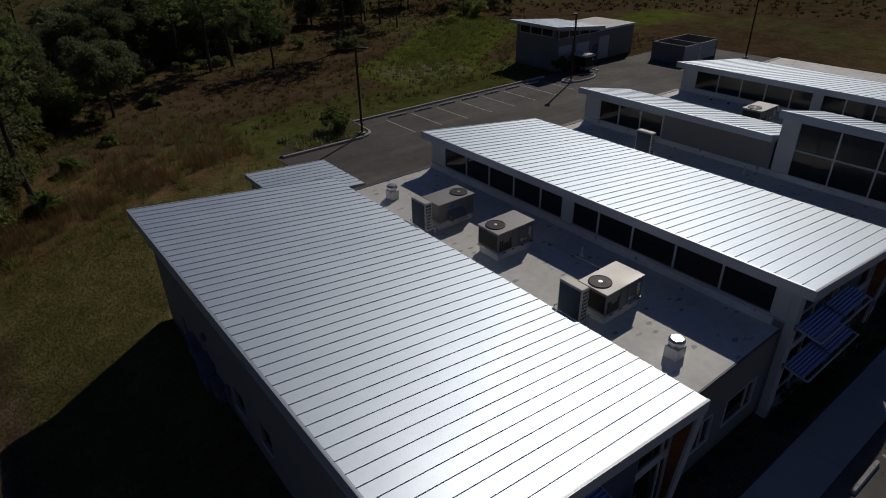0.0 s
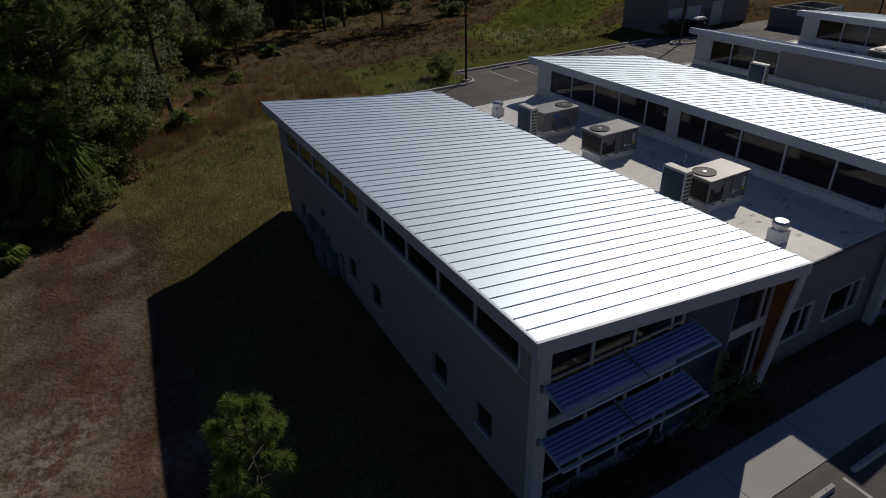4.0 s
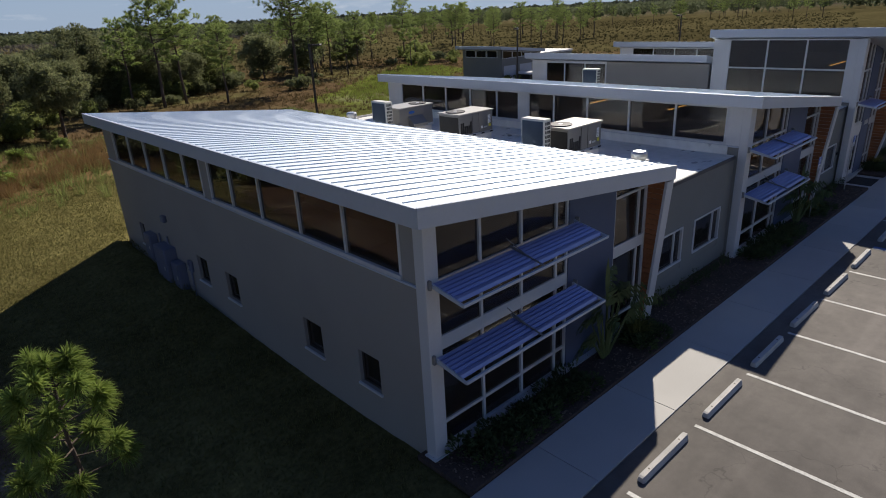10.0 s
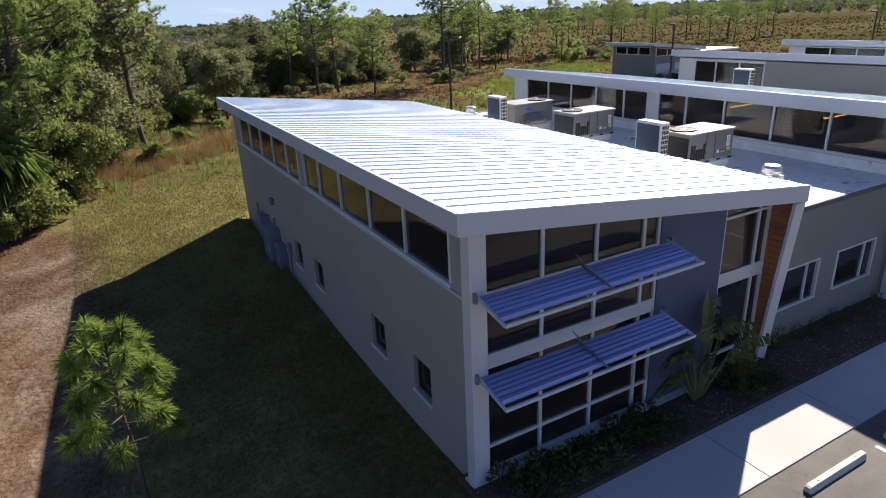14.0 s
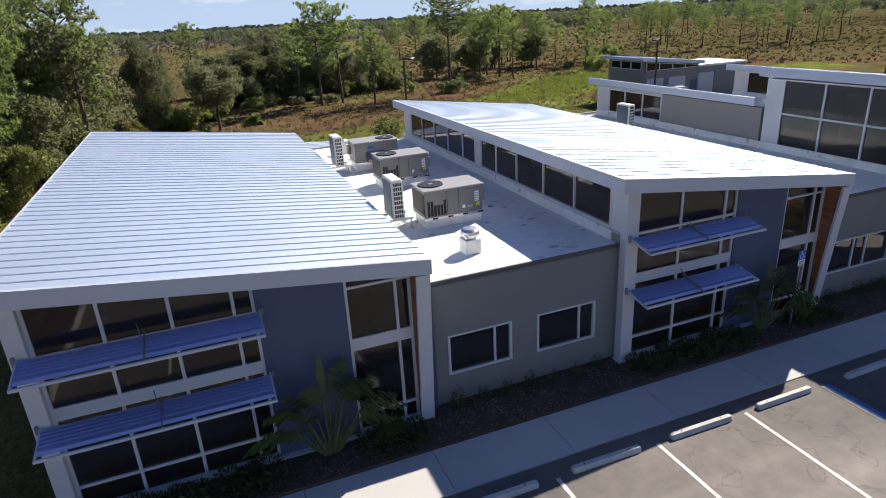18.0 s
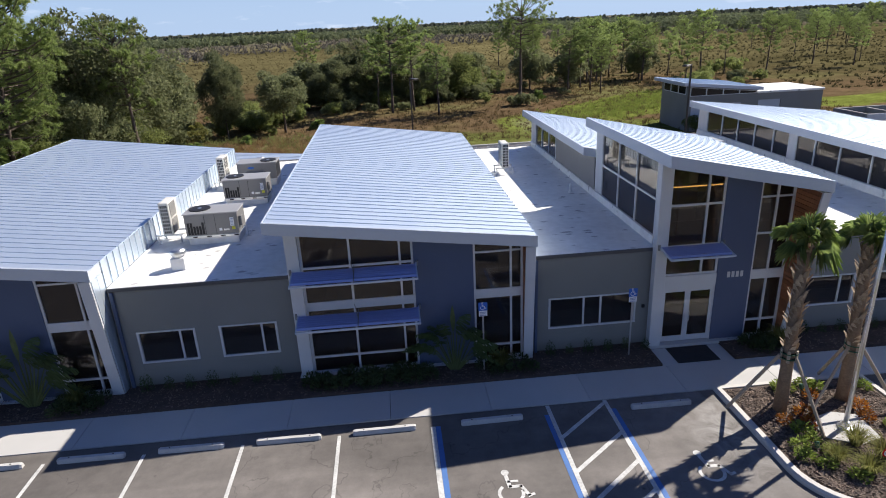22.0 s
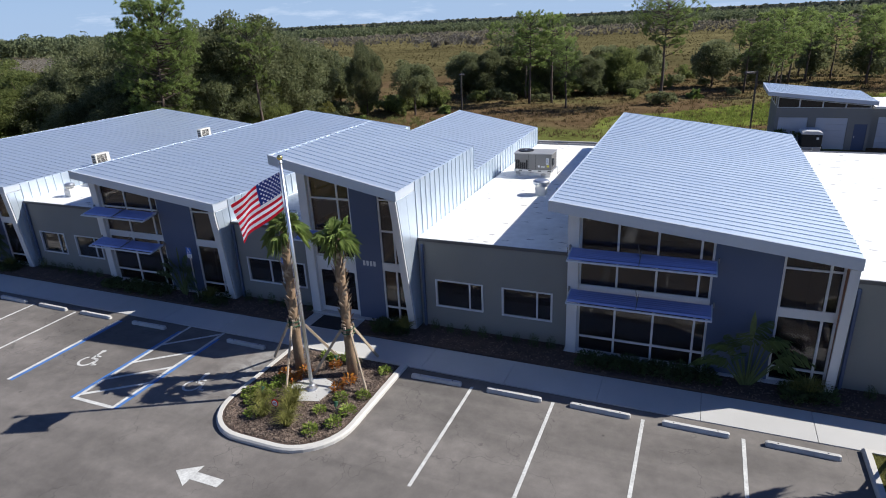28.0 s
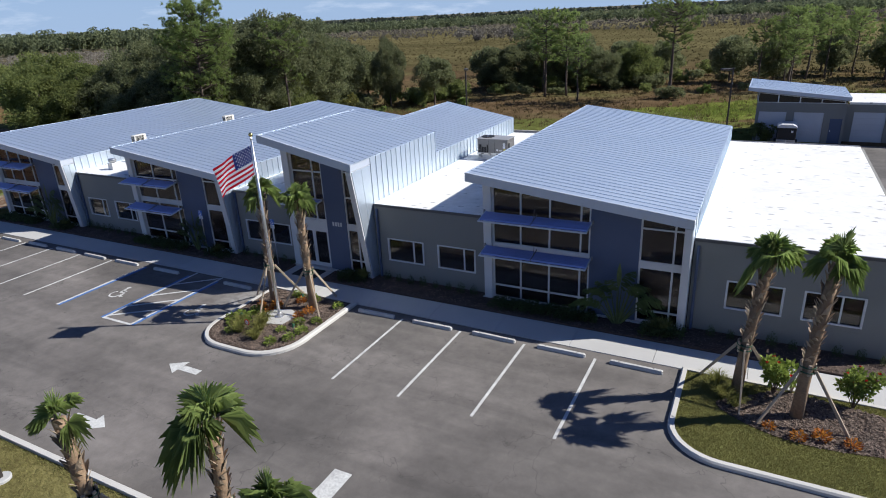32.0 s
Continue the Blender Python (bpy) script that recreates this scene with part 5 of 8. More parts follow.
def arrow(cx, cy, d):
    p = [(0.80, 0.0), (0.15, -0.42), (0.15, -0.15), (-0.80, -0.15), (-0.80, 0.15), (0.15, 0.15), (0.15, 0.42)]
    q = [(cx + d * u, cy + d * v) for u, v in p]
    solo("lane_arrow", G().prism(q, "z", 0.001, 0.005), PAINT, "white lane arrow painted on the drive", "road marking", "lane arrows", loc=(cx, cy, 0))


arrow(33.4, -4.27, -1)
arrow(33.1, -7.9, 1)
stripe("stop_bar", 42.05, 42.65, -9.3, -6.4, PAINT, "broad white stop bar painted on asphalt", "")

# wheel stops
def wheel_stop(cx, cy, label):
    ob = thing("wheel_stop", (cx, cy, 0.0), label, "wheel stop", "wheel stops")
    g = G()
    L = 0.915
    pr = [(-0.085, 0.0), (-0.085, 0.045), (-0.055, 0.135), (0.055, 0.135), (0.085, 0.045), (0.085, 0.0)]
    st = [(-L, 0.75, 0.86), (-L + 0.05, 1.0, 1.0), (L - 0.05, 1.0, 1.0), (L, 0.75, 0.86)]
    vs = [(cx + a, cy + u * k, v * h) for a, k, h in st for u, v in pr]
    m = len(pr)
    fs = [(i * m + q, i * m + (q + 1) % m, (i + 1) * m + (q + 1) % m, (i + 1) * m + q) for i in range(3) for q in range(m)]
    fs += [tuple(range(m))[::-1], tuple(range(3 * m, 4 * m))]
    part("block", g.add(vs, [f[::-1] for f in fs]), STOPC, ob)
    for dx in (-0.6, 0.6):
        part("pin", G().lathe([(0.022, 0.13), (0.022, 0.141), (0.0, 0.143)], 8, (cx + dx, cy, 0)), BRONZE, ob)
    return ob


first_stop = wheel_stop(21.46, 2.25, "pale concrete wheel stop at the end of a bay")
for xx in [21.46 - 2.743 * k for k in range(1, 7)] + [24.62, 29.75] + [37.84 + 2.743 * k for k in range(5)]:
    copy_thing(first_stop, pose(xx, 2.25 + rng.uniform(-0.04, 0.04), 0, 0, 0, rng.uniform(-1.2, 1.2)))
for k in range(7):
    copy_thing(first_stop, pose(29.3 + 2.743 * k, 42.9, 0, 0, 0, rng.uniform(-1, 1)))

# storm drain
dr = thing("storm_drain", (18.1, -6.15, 0.0), "black iron storm drain grate set in a concrete collar", "drain")
part("collar", G().box(17.52, 18.68, -6.95, -5.35, -0.05, 0.006, 0.003), STOPC, dr)
part("pit", G().box(17.62, 18.58, -6.85, -5.45, -0.04, 0.008), BLACK, dr)
for k in range(9):
    part("bar", G().box(17.64 + k * 0.11, 17.69 + k * 0.11, -6.84, -5.46, 0.008, 0.022), BRONZE, dr)
for k in range(7):
    part("bar", G().box(17.63, 18.57, -6.80 + k * 0.21, -6.75 + k * 0.21, 0.0085, 0.0195), BRONZE, dr)


# accessible parking signs
def access_sign(x, y, h):
    ob = thing("access_sign", (x, y, 0.1), "blue and white accessible parking sign on a steel post", "sign", "accessible parking signs")
    part("post", G().box(x - 0.025, x + 0.025, y - 0.02, y + 0.02, 0.1, h - 0.01, 0.006), STEEL, ob)
    pb = part("panel", G().box(x - 0.145, x + 0.145, y - 0.034, y - 0.022, h - 0.29, h, 0.004), BLUESIGN, ob, "blue panel with white wheelchair sign")
    part("symbol", wheelchair(G(), x - 0.01, h - 0.145, 0.21, lambda u, v: (u, y - 0.037, v)), WHITESIGN, pb)
    pw = part("panel", G().box(x - 0.135, x + 0.135, y - 0.034, y - 0.022, h - 0.49, h - 0.295, 0.004), WHITESIGN, ob, "white panel with unreadable small print")
    for k in range(3):
        part("print_bar", G().box(x - 0.10, x + 0.10 - 0.03 * (k % 2), y - 0.038, y - 0.035, h - 0.36 - k * 0.055, h - 0.335 - k * 0.055), GREYTEXT, pw)


access_sign(24.82, 4.95, 2.60)
access_sign(29.86, 5.08, 2.60)


# ---- lamps and flagpole ----
def street_lamp(x, y, h, ang, label, z0=0.0):
    ob = thing("street_lamp", (x, y, z0), label, "street lamp", "street lamps")
    part("base", G().lathe([(0.28, 0.0), (0.28, 0.13), (0.26, 0.15), (0.0, 0.15)], 20, (x, y, z0)), CONCRETE, ob)
    part("pole", G().box(x - 0.065, x + 0.065, y - 0.065, y + 0.065, z0 + 0.15, z0 + h, 0.008), BRONZE, ob)
    m = Matrix.Translation((x, y, z0 + h)) @ Matrix.Rotation(ang, 4, "Z")
    part("arm", G().box(0.06, 0.34, -0.045, 0.045, -0.17, -0.07, 0.006, m), BRONZE, ob)
    hd = part("head", G().box(0.28, 1.02, -0.22, 0.22, -0.16, -0.03, 0.03, m), BRONZE, ob, "flat bronze lamp head")
    part("lens", G().box(0.36, 0.94, -0.17, 0.17, -0.172, -0.1605, 0.002, m), WHITESIGN, hd)
    return ob


street_lamp(33.40, -10.84, 6.98, radians(69), "bronze square-pole lamp beside the drive lane")
street_lamp(24.3, 40.6, 6.7, radians(-60), "bronze lamp at the rear car park corner", 0.1)
street_lamp(48.9, 40.6, 6.6, radians(-150), "bronze lamp near the garage", 0.1)
street_lamp(71.6, 34.5, 6.8, radians(180), "bronze lamp beyond the bin enclosure", 0.06)

FX, FY = 34.13, 0.30
fp = thing("flagpole", (FX, FY, 0.155), "aluminium flagpole with gold ball and waving flag", "flagpole")
part("base", G().lathe([(0.20, 0.0), (0.20, 0.03), (0.12, 0.06), (0.10, 0.16), (0.075, 0.18)], 20, (FX, FY, 0.155)), ALU, fp, smooth=False)
part("pole", G().tube([(FX, FY, 0.16), (FX, FY, 4.0), (FX, FY, 7.85)], [0.065, 0.058, 0.042], 14), ALU, fp, smooth=True)
part("truck", G().lathe([(0.05, 7.85), (0.06, 7.90), (0.03, 7.95), (0.0, 7.95)], 12, (FX, FY, 0)), ALU, fp)
ball = [(0.085 * math.sin(math.pi * i / 10) + 0.001, 8.03 - 0.085 * math.cos(math.pi * i / 10)) for i in range(11)]
part("ball", G().lathe(ball, 16, (FX, FY, 0)), GOLD, fp, "gold ball finial", smooth=True)
part("halyard", G().tube([(FX - 0.06, FY - 0.06, 1.4), (FX - 0.055, FY - 0.05, 7.8)], [0.006, 0.006], 5), WHITECLOTH, fp)
part("cleat", G().box(FX - 0.09, FX - 0.06, FY - 0.10, FY - 0.05, 1.36, 1.52, 0.01), STEEL, fp)


def flag(parent):
    """Thirteen stripes and a canton on one waving sheet that droops from the pole."""
    W, Hh, nu, nv = 1.75, 1.15, 26, 13
    def at(u, v):
        d = u * W
        drop = 0.62 * u + 0.10 * u * u
        wave = 0.10 * math.sin(7.5 * u + 1.6 * v) * (0.2 + u)
        x = FX - 0.07 - d * 0.44
        y = FY - 0.05 - d * 0.80 + wave * 0.5
        z = 7.62 - (1 - v) * Hh - drop * 0.95 + 0.035 * math.sin(9 * u) * u
        return (x + 0.25 * (1 - v) * u * 0.6 + wave, y, z)
    stripe_g, canton_g = [G() for _ in range(nv)], G()
    for j in range(nv):
        for i in range(nu):
            u0, u1, v0, v1 = i / nu, (i + 1) / nu, j / nv, (j + 1) / nv
            (canton_g if u0 < 0.4 and j >= 6 else stripe_g[j]).add([at(u0, v0), at(u1, v0), at(u1, v1), at(u0, v1)], [(0, 1, 2, 3)])
    fl = part("flag", canton_g, NAVY, parent, "striped flag in red, white and navy cloth", smooth=True)
    for j in range(nv):
        part("flag_stripe", stripe_g[j], REDPAINT if j % 2 == 0 else WHITECLOTH, fl, "red cloth stripe" if j % 2 == 0 else "white cloth stripe", smooth=True)
    g = G()
    for r in range(9):
        for c in range(6 if r % 2 == 0 else 5):
            u = 0.4 * (c + (0.5 if r % 2 == 0 else 1.0)) / 6
            v = 6 / 13 + (7 / 13) * (r + 0.5) / 9
            x, y, z = at(u, v)
            for s in (-1, 1):
                pts = []
                for k in range(10):
                    a, rr = math.pi * k / 5 + math.pi / 2, (0.034 if k % 2 == 0 else 0.014)
                    q = at(u + rr * math.cos(a) / W, v + rr * math.sin(a) / Hh)
                    pts.append((q[0], q[1] + s * 0.004, q[2]))
                g.add(pts, [tuple(range(10)) if s > 0 else tuple(range(10))[::-1]])
    part("star_pattern", g, WHITECLOTH, fl, kind="stuff")


flag(fp)


# ---- rooftop equipment ----
def rooftop_unit(x, y, z, label):
    ob = thing("rooftop_unit", (x, y, z), label, "air conditioner", "rooftop air conditioners")
    L, W_, H_, c = 1.96, 1.18, 0.80, 0.26
    t = z + c + 0.10 + H_
    part("curb", G().box(x + 0.06, x + L - 0.06, y + 0.05, y + W_ - 0.05, z, z + c, 0.01), MEMBRANE, ob, "white roof curb")
    part("base_rail", G().box(x, x + L, y, y + W_, z + c, z + c + 0.10, 0.01), STEEL, ob, "galvanised base rail")
    for k in range(4):
        part("fork_slot", G().box(x + 0.25 + k * 0.5, x + 0.42 + k * 0.5, y - 0.004, y + 0.0, z + c + 0.025, z + c + 0.075), BLACK, ob)
    part("cabinet", G().box(x + 0.02, x + L - 0.02, y + 0.02, y + W_ - 0.02, z + c + 0.10, t, 0.015), UNIT, ob, "grey sheet-metal cabinet")
    part("lid", G().box(x - 0.02, x + L + 0.02, y - 0.02, y + W_ + 0.02, t, t + 0.045, 0.012), UNITTOP, ob, "paler flat lid")
    for sx in (0.74, 1.12):
        part("seam", G().box(x + sx, x + sx + 0.012, y + 0.012, y + 0.02, z + c + 0.12, t - 0.02), BLACK, ob)
    fx, fy = x + 0.46, y + 0.66
    fan = part("fan_well", G().lathe([(0.345, 0.0), (0.345, 0.012), (0.0, 0.012)], 32, (fx, fy, t + 0.045)), BLACK, ob, "dark round fan opening")
    part("fan_ring", G().lathe([(0.35, 0.0), (0.395, 0.0), (0.39, 0.035), (0.36, 0.04), (0.35, 0.03)], 32, (fx, fy, t + 0.045)), BLACK, fan)
    for k in range(4):
        m = Matrix.Translation((fx, fy, t + 0.062)) @ Matrix.Rotation(k * math.pi / 2 + 0.4, 4, "Z")
        part("fan_blade", G().prism([tuple((m @ Vector((u, v, 0)))[:2]) for u, v in ((0.07, -0.05), (0.30, -0.11), (0.32, 0.05), (0.07, 0.04))], "z", t + 0.058, t + 0.064), UNIT, fan)
    part("fan_hub", G().lathe([(0.075, 0.0), (0.07, 0.03), (0.0, 0.035)], 14, (fx, fy, t + 0.057)), STEEL, fan)
    part("coil_grille", G().box(x + 0.008, x + 0.02, y + 0.06, y + W_ - 0.06, z + c + 0.18, t - 0.08), BLACK, ob, "black coil grille")
    for k in range(6):
        hh = 0.46 if k in (0, 1, 5) else 0.32
        part("louvre", G().box(x + 0.10 + k * 0.105, x + 0.18 + k * 0.105, y + 0.008, y + 0.02, z + c + 0.14, z + c + 0.14 + hh), BLACK, ob)
    lb = part("label_plate", G().box(x + L - 0.30, x + L - 0.16, y + 0.010, y + 0.02, z + c + 0.40, z + c + 0.72), WHITESIGN, ob, "white label with unreadable print")
    for k in range(5):
        part("print_bar", G().box(x + L - 0.285, x + L - 0.18, y + 0.006, y + 0.0098, z + c + 0.44 + k * 0.055, z + c + 0.46 + k * 0.055), GREYTEXT, lb)
    part("label_plate", G().box(x + L - 0.26, x + L - 0.14, y + 0.010, y + 0.02, z + c + 0.26, z + c + 0.37), YELLOW, ob, "yellow label")
    part("label_plate", G().box(x + L - 0.72, x + L - 0.62, y + 0.010, y + 0.02, z + c + 0.24, z + c + 0.34), WHITESIGN, ob)
    part("valve_plate", G().box(x + L - 0.56, x + L - 0.36, y + 0.008, y + 0.02, z + c + 0.24, z + c + 0.30), STEEL, ob)
    part("disconnect_box", G().box(x + L, x + L + 0.10, y + 0.15, y + 0.42, z + c + 0.35, z + c + 0.72, 0.01), UNIT, ob, "small grey switch box")
    part("gas_pipe", G().tube([(x + L, y + 0.6, z + c + 0.2), (x + L + 0.16, y + 0.6, z + c + 0.2), (x + L + 0.16, y + 0.6, z + 0.05), (x + L + 0.16, y + 1.4, z + 0.05)], [0.018] * 4, 6), STEEL, ob)
    return ob


def copy_unit(src, x, y, z, rz, label):
    c = copy_thing(src, pose(x, y, z, 0, 0, rz))
    tagged(c, label)
    return c


ru = rooftop_unit(14.46, 9.52, LINKROOF, "grey packaged rooftop air conditioner with round fan guard")
copy_unit(ru, 14.62, 14.74, LINKROOF, 0, "grey packaged rooftop air conditioner on a white curb")
copy_unit(ru, 16.46, 19.4, LINKROOF, 180, "grey packaged rooftop air conditioner turned about, logo side out")
copy_unit(ru, 36.62, 15.9, HIGHROOF, 0, "grey packaged rooftop air conditioner on the sunlit roof")
solo("intake_hood", G().prism([(17.88, 4.08), (18.235, 4.08), (18.235, 4.50), (17.88, 4.20)], "x", 15.0, 15.8), UNIT, "sloped grey intake hood on a rooftop unit", "hood", loc=(15.4, 18.1, 4.13))
el = [(15.2 + 0.16 * math.cos(2 * math.pi * i / 20), 4.66 + 0.06 * math.sin(2 * math.pi * i / 20)) for i in range(20)]
solo("unit_badge", G().prism(el, "y", 18.215, 18.237), BLUESIGN, "plain blue oval badge on a rooftop unit", "badge", loc=(15.2, 18.22, 4.66))


def outdoor_unit(x, y, z, label):
    """A slim split-system unit on a rail stand."""
    ob = thing("outdoor_unit", (x, y, z), label, "air conditioner", "slim outdoor units")
    part("case", G().box(x, x + 0.36, y, y + 0.95, z + 0.36, z + 1.60, 0.025), UNITLIGHT, ob, "cream metal case")
    for zc in (0.67, 1.28):
        gr = part("fan_grille", G().box(x + 0.355, x + 0.372, y + 0.10, y + 0.72, z + zc - 0.27, z + zc + 0.27, 0.004), BLACK, ob)
        for k in range(9):
            part("grille_bar", G().box(x + 0.372, x + 0.380, y + 0.10, y + 0.72, z + zc - 0.25 + k * 0.06, z + zc - 0.235 + k * 0.06), UNITLIGHT, gr)
    for k in range(4):
        for q in range(8):
            part("side_slot", G().box(x + 0.06 + k * 0.068, x + 0.11 + k * 0.068, y - 0.004, y + 0.001, z + 0.43 + q * 0.14, z + 0.53 + q * 0.14), BLACK, ob)
    part("back_coil", G().box(x - 0.004, x + 0.002, y + 0.05, y + 0.90, z + 0.44, z + 1.53), COIL, ob, "blue-grey coil fins")
    for yy in (y + 0.08, y + 0.80):
        part("rail", G().box(x - 0.30, x + 0.66, yy, yy + 0.06, z + 0.30, z + 0.36, 0.006), STEEL, ob)
        for xx in (x - 0.26, x + 0.56):
            part("leg", G().box(xx, xx + 0.05, yy + 0.005, yy + 0.055, z + 0.02, z + 0.30), STEEL, ob)
            part("foot", G().box(xx - 0.05, xx + 0.10, yy - 0.05, yy + 0.11, z, z + 0.02), STEEL, ob)
    part("pipe", G().tube([(x + 0.05, y + 0.95, z + 0.6), (x + 0.05, y + 1.1, z + 0.5), (x + 0.05, y + 1.1, z + 0.05), (x + 0.4, y + 1.25, z + 0.04)], [0.022] * 4, 8), UNITLIGHT, ob)
    return ob


ou = outdoor_unit(13.56, 9.82, LINKROOF, "slim cream outdoor unit on a steel rail stand")
copy_thing(ou, pose(13.62, 18.0, LINKROOF))
copy_thing(ou, pose(27.75, 17.2, LINKROOF))


def roof_vent(x, y, z, label, r=0.24, square=True):
    ob = thing("roof_vent", (x, y, z), label, "vent", "roof vents")
    if square:
        part("curb", G().box(x - 0.23, x + 0.23, y - 0.23, y + 0.23, z, z + 0.42, 0.015), MEMBRANE, ob, "white square curb")
    part("neck", G().lathe([(r * 0.8, 0.4), (r * 0.8, 0.52), (0.0, 0.52)], 20, (x, y, z)), STEEL, ob)
    part("cap", G().lathe([(r, 0.50), (r * 1.06, 0.55), (r * 1.04, 0.63), (r * 0.8, 0.69), (0.0, 0.70)], 24, (x, y, z)), STEEL, ob, "round spun-metal cap", smooth=False)
    return ob


roof_vent(14.90, 7.2, LINKROOF, "round metal roof vent on a white square curb")
roof_vent(14.9, 22.3, LINKROOF, "round metal roof vent near the rear parapet")
roof_vent(38.82, 12.8, HIGHROOF, "wide mushroom roof vent on a white square curb", 0.36)
for x, y, zr in ((30.1, 13.2, LINKROOF), (39.6, 12.6, HIGHROOF), (17.5, 13.0, LINKROOF)):
    p_ = thing("vent_pipe", (x, y, zr), "small white plumbing vent pipe in the flat roof", "pipe", "vent pipes")
    part("boot", G().lathe([(0.10, 0.0), (0.07, 0.08), (0.055, 0.12)], 12, (x, y, zr)), MEMBRANE, p_)
    part("pipe", G().tube([(x, y, zr + 0.1), (x, y, zr + 0.42)], [0.045, 0.045], 12), WHITE, p_)
cd = thing("conduit_run", (17.0, 10.0, LINKROOF), "thin steel conduit on blocks across the flat roof", "conduit")
part("pipe", G().tube([(17.2, 10.4, LINKROOF + 0.08), (17.2, 14.6, LINKROOF + 0.08)], [0.025, 0.025], 8), STEEL, cd)
for k in range(4):
    part("block", G().box(17.12, 17.28, 10.6 + k * 1.25, 10.7 + k * 1.25, LINKROOF, LINKROOF + 0.055), UNITTOP, cd)
cd2 = thing("conduit_run", (40.2, 14.0, HIGHROOF), "dark pipe run on blocks beside the high wing", "conduit")
part("pipe", G().tube([(40.7, 16.0, HIGHROOF + 0.09), (40.7, 22.5, HIGHROOF + 0.09)], [0.02, 0.02], 8), STEEL, cd2)
for k in range(5):
    part("block", G().box(40.62, 40.78, 16.2 + k * 1.25, 16.3 + k * 1.25, HIGHROOF, HIGHROOF + 0.07), BLACK, cd2)


# ---- electrical gear on the west wall ----
def wall_box(y0, y1, z0, z1, d, label):
    ob = thing("electrical_cabinet", (4.4, (y0 + y1) / 2, z0), label, "electrical cabinet", "electrical gear on the wall")
    part("case", G().box(4.53 - d, 4.53, y0, y1, z0, z1, 0.02), BLUEGREY, ob)
    part("door", G().box(4.53 - d - 0.02, 4.53 - d, y0 + 0.04, y1 - 0.04, z0 + 0.05, z1 - 0.05, 0.008), BLUEGREY, ob)
    part("handle", G().box(4.53 - d - 0.045, 4.53 - d - 0.02, y0 + 0.10, y0 + 0.14, (z0 + z1) / 2 - 0.07, (z0 + z1) / 2 + 0.07, 0.006), STEEL, ob)
    return ob


BLUEGREY = mat("blue_grey_enamel", (0.16, 0.18, 0.25), (0.13, 0.145, 0.2), 0.5, 0.2, 1.5, 30.0, 0.04)
wall_box(20.45, 21.05, 0.62, 1.62, 0.28, "blue-grey meter cabinet on the west wall")
wall_box(18.75, 19.75, 0.10, 1.50, 0.42, "blue-grey switch cabinet standing at the wall")
wall_box(18.05, 18.65, 0.10, 1.10, 0.30, "low blue-grey cabinet at the wall")
wall_box(17.35, 17.6, 0.95, 1.35, 0.10, "small blue-grey isolator box")
for y, z1 in ((20.75, 0.62), (20.0, 1.75), (19.2, 1.8), (17.48, 0.95)):
    solo("conduit", G().tube([(4.47, y, 0.06), (4.47, y, z1)], [0.03, 0.03], 8), BLUEGREY, "painted conduit pipe up the west wall", "conduit", "conduits on the west wall", loc=(4.4, y, 0.06))
solo("wall_lamp", G().box(4.38, 4.53, 19.0, 19.25, 2.35, 2.60, 0.03), BLUEGREY, "small wall lamp above the cabinets", "lamp", loc=(4.4, 19.1, 2.35))
solo("junction_box", G().box(30.52, 30.62, YL - 0.07, YL, 1.48, 1.60, 0.01), BLACK, "small black box on the wall by the door", "box", loc=(30.6, YL, 1.5))

# bike rack
br = thing("bike_rack", (1.35, 4.1, 0.03), "black steel wave-shaped bike rack on the concrete pad", "bike rack")
pa, pb = Vector((1.05, 3.75, 0.0)), Vector((1.78, 4.55, 0.0))
pts = []
for k in range(4):
    u0, u1 = k / 4, (k + 1) / 4
    for q in range(9):
        a = math.pi * q / 8
        u = u0 + (u1 - u0) * (0.5 - 0.5 * math.cos(a))
        zc, sg = (0.72, 1) if k % 2 == 0 else (0.30, -1)
        p = pa.lerp(pb, u)
        pts.append((p.x, p.y, zc + sg * 0.13 * math.sin(a)))
pts = [(pa.x, pa.y, 0.03)] + pts[:-9] + [(pa.lerp(pb, 0.75).x, pa.lerp(pb, 0.75).y, 0.03)]
part("rack_tube", G().tube(pts, [0.026] * len(pts), 8), BLACK, br, smooth=True)
for p in (pa, pa.lerp(pb, 0.75)):
    part("foot_plate", G().lathe([(0.075, 0.026), (0.075, 0.036), (0.0, 0.036)], 14, (p.x, p.y, 0)), BLACK, br)

# ---- rear canopy, garage, bin enclosure, trailer ----
cv = thing("rear_canopy", (13.8, 29.2, 0.0), "low silver standing-seam canopy on posts behind the first wing", "canopy")
cw = dict(x0=11.2, x1=16.05, y0=26.7, y1=31.3, zh=3.1, zl=2.72, fas=0.26)
BASE[cv.name] = Vector((13.8, 29.2, 0.0))
roof(cv, cw)
for x in (11.5, 15.7):
    for y in (27.0, 31.0):
        part("post", G().box(x - 0.08, x + 0.08, y - 0.08, y + 0.08, 0.0, roof_z(cw, x) - 0.26, 0.01), WHITE, cv)
part("wall", G().box(11.6, 15.6, 27.0, 27.15, 0.0, 2.44), STUCCO, cv)

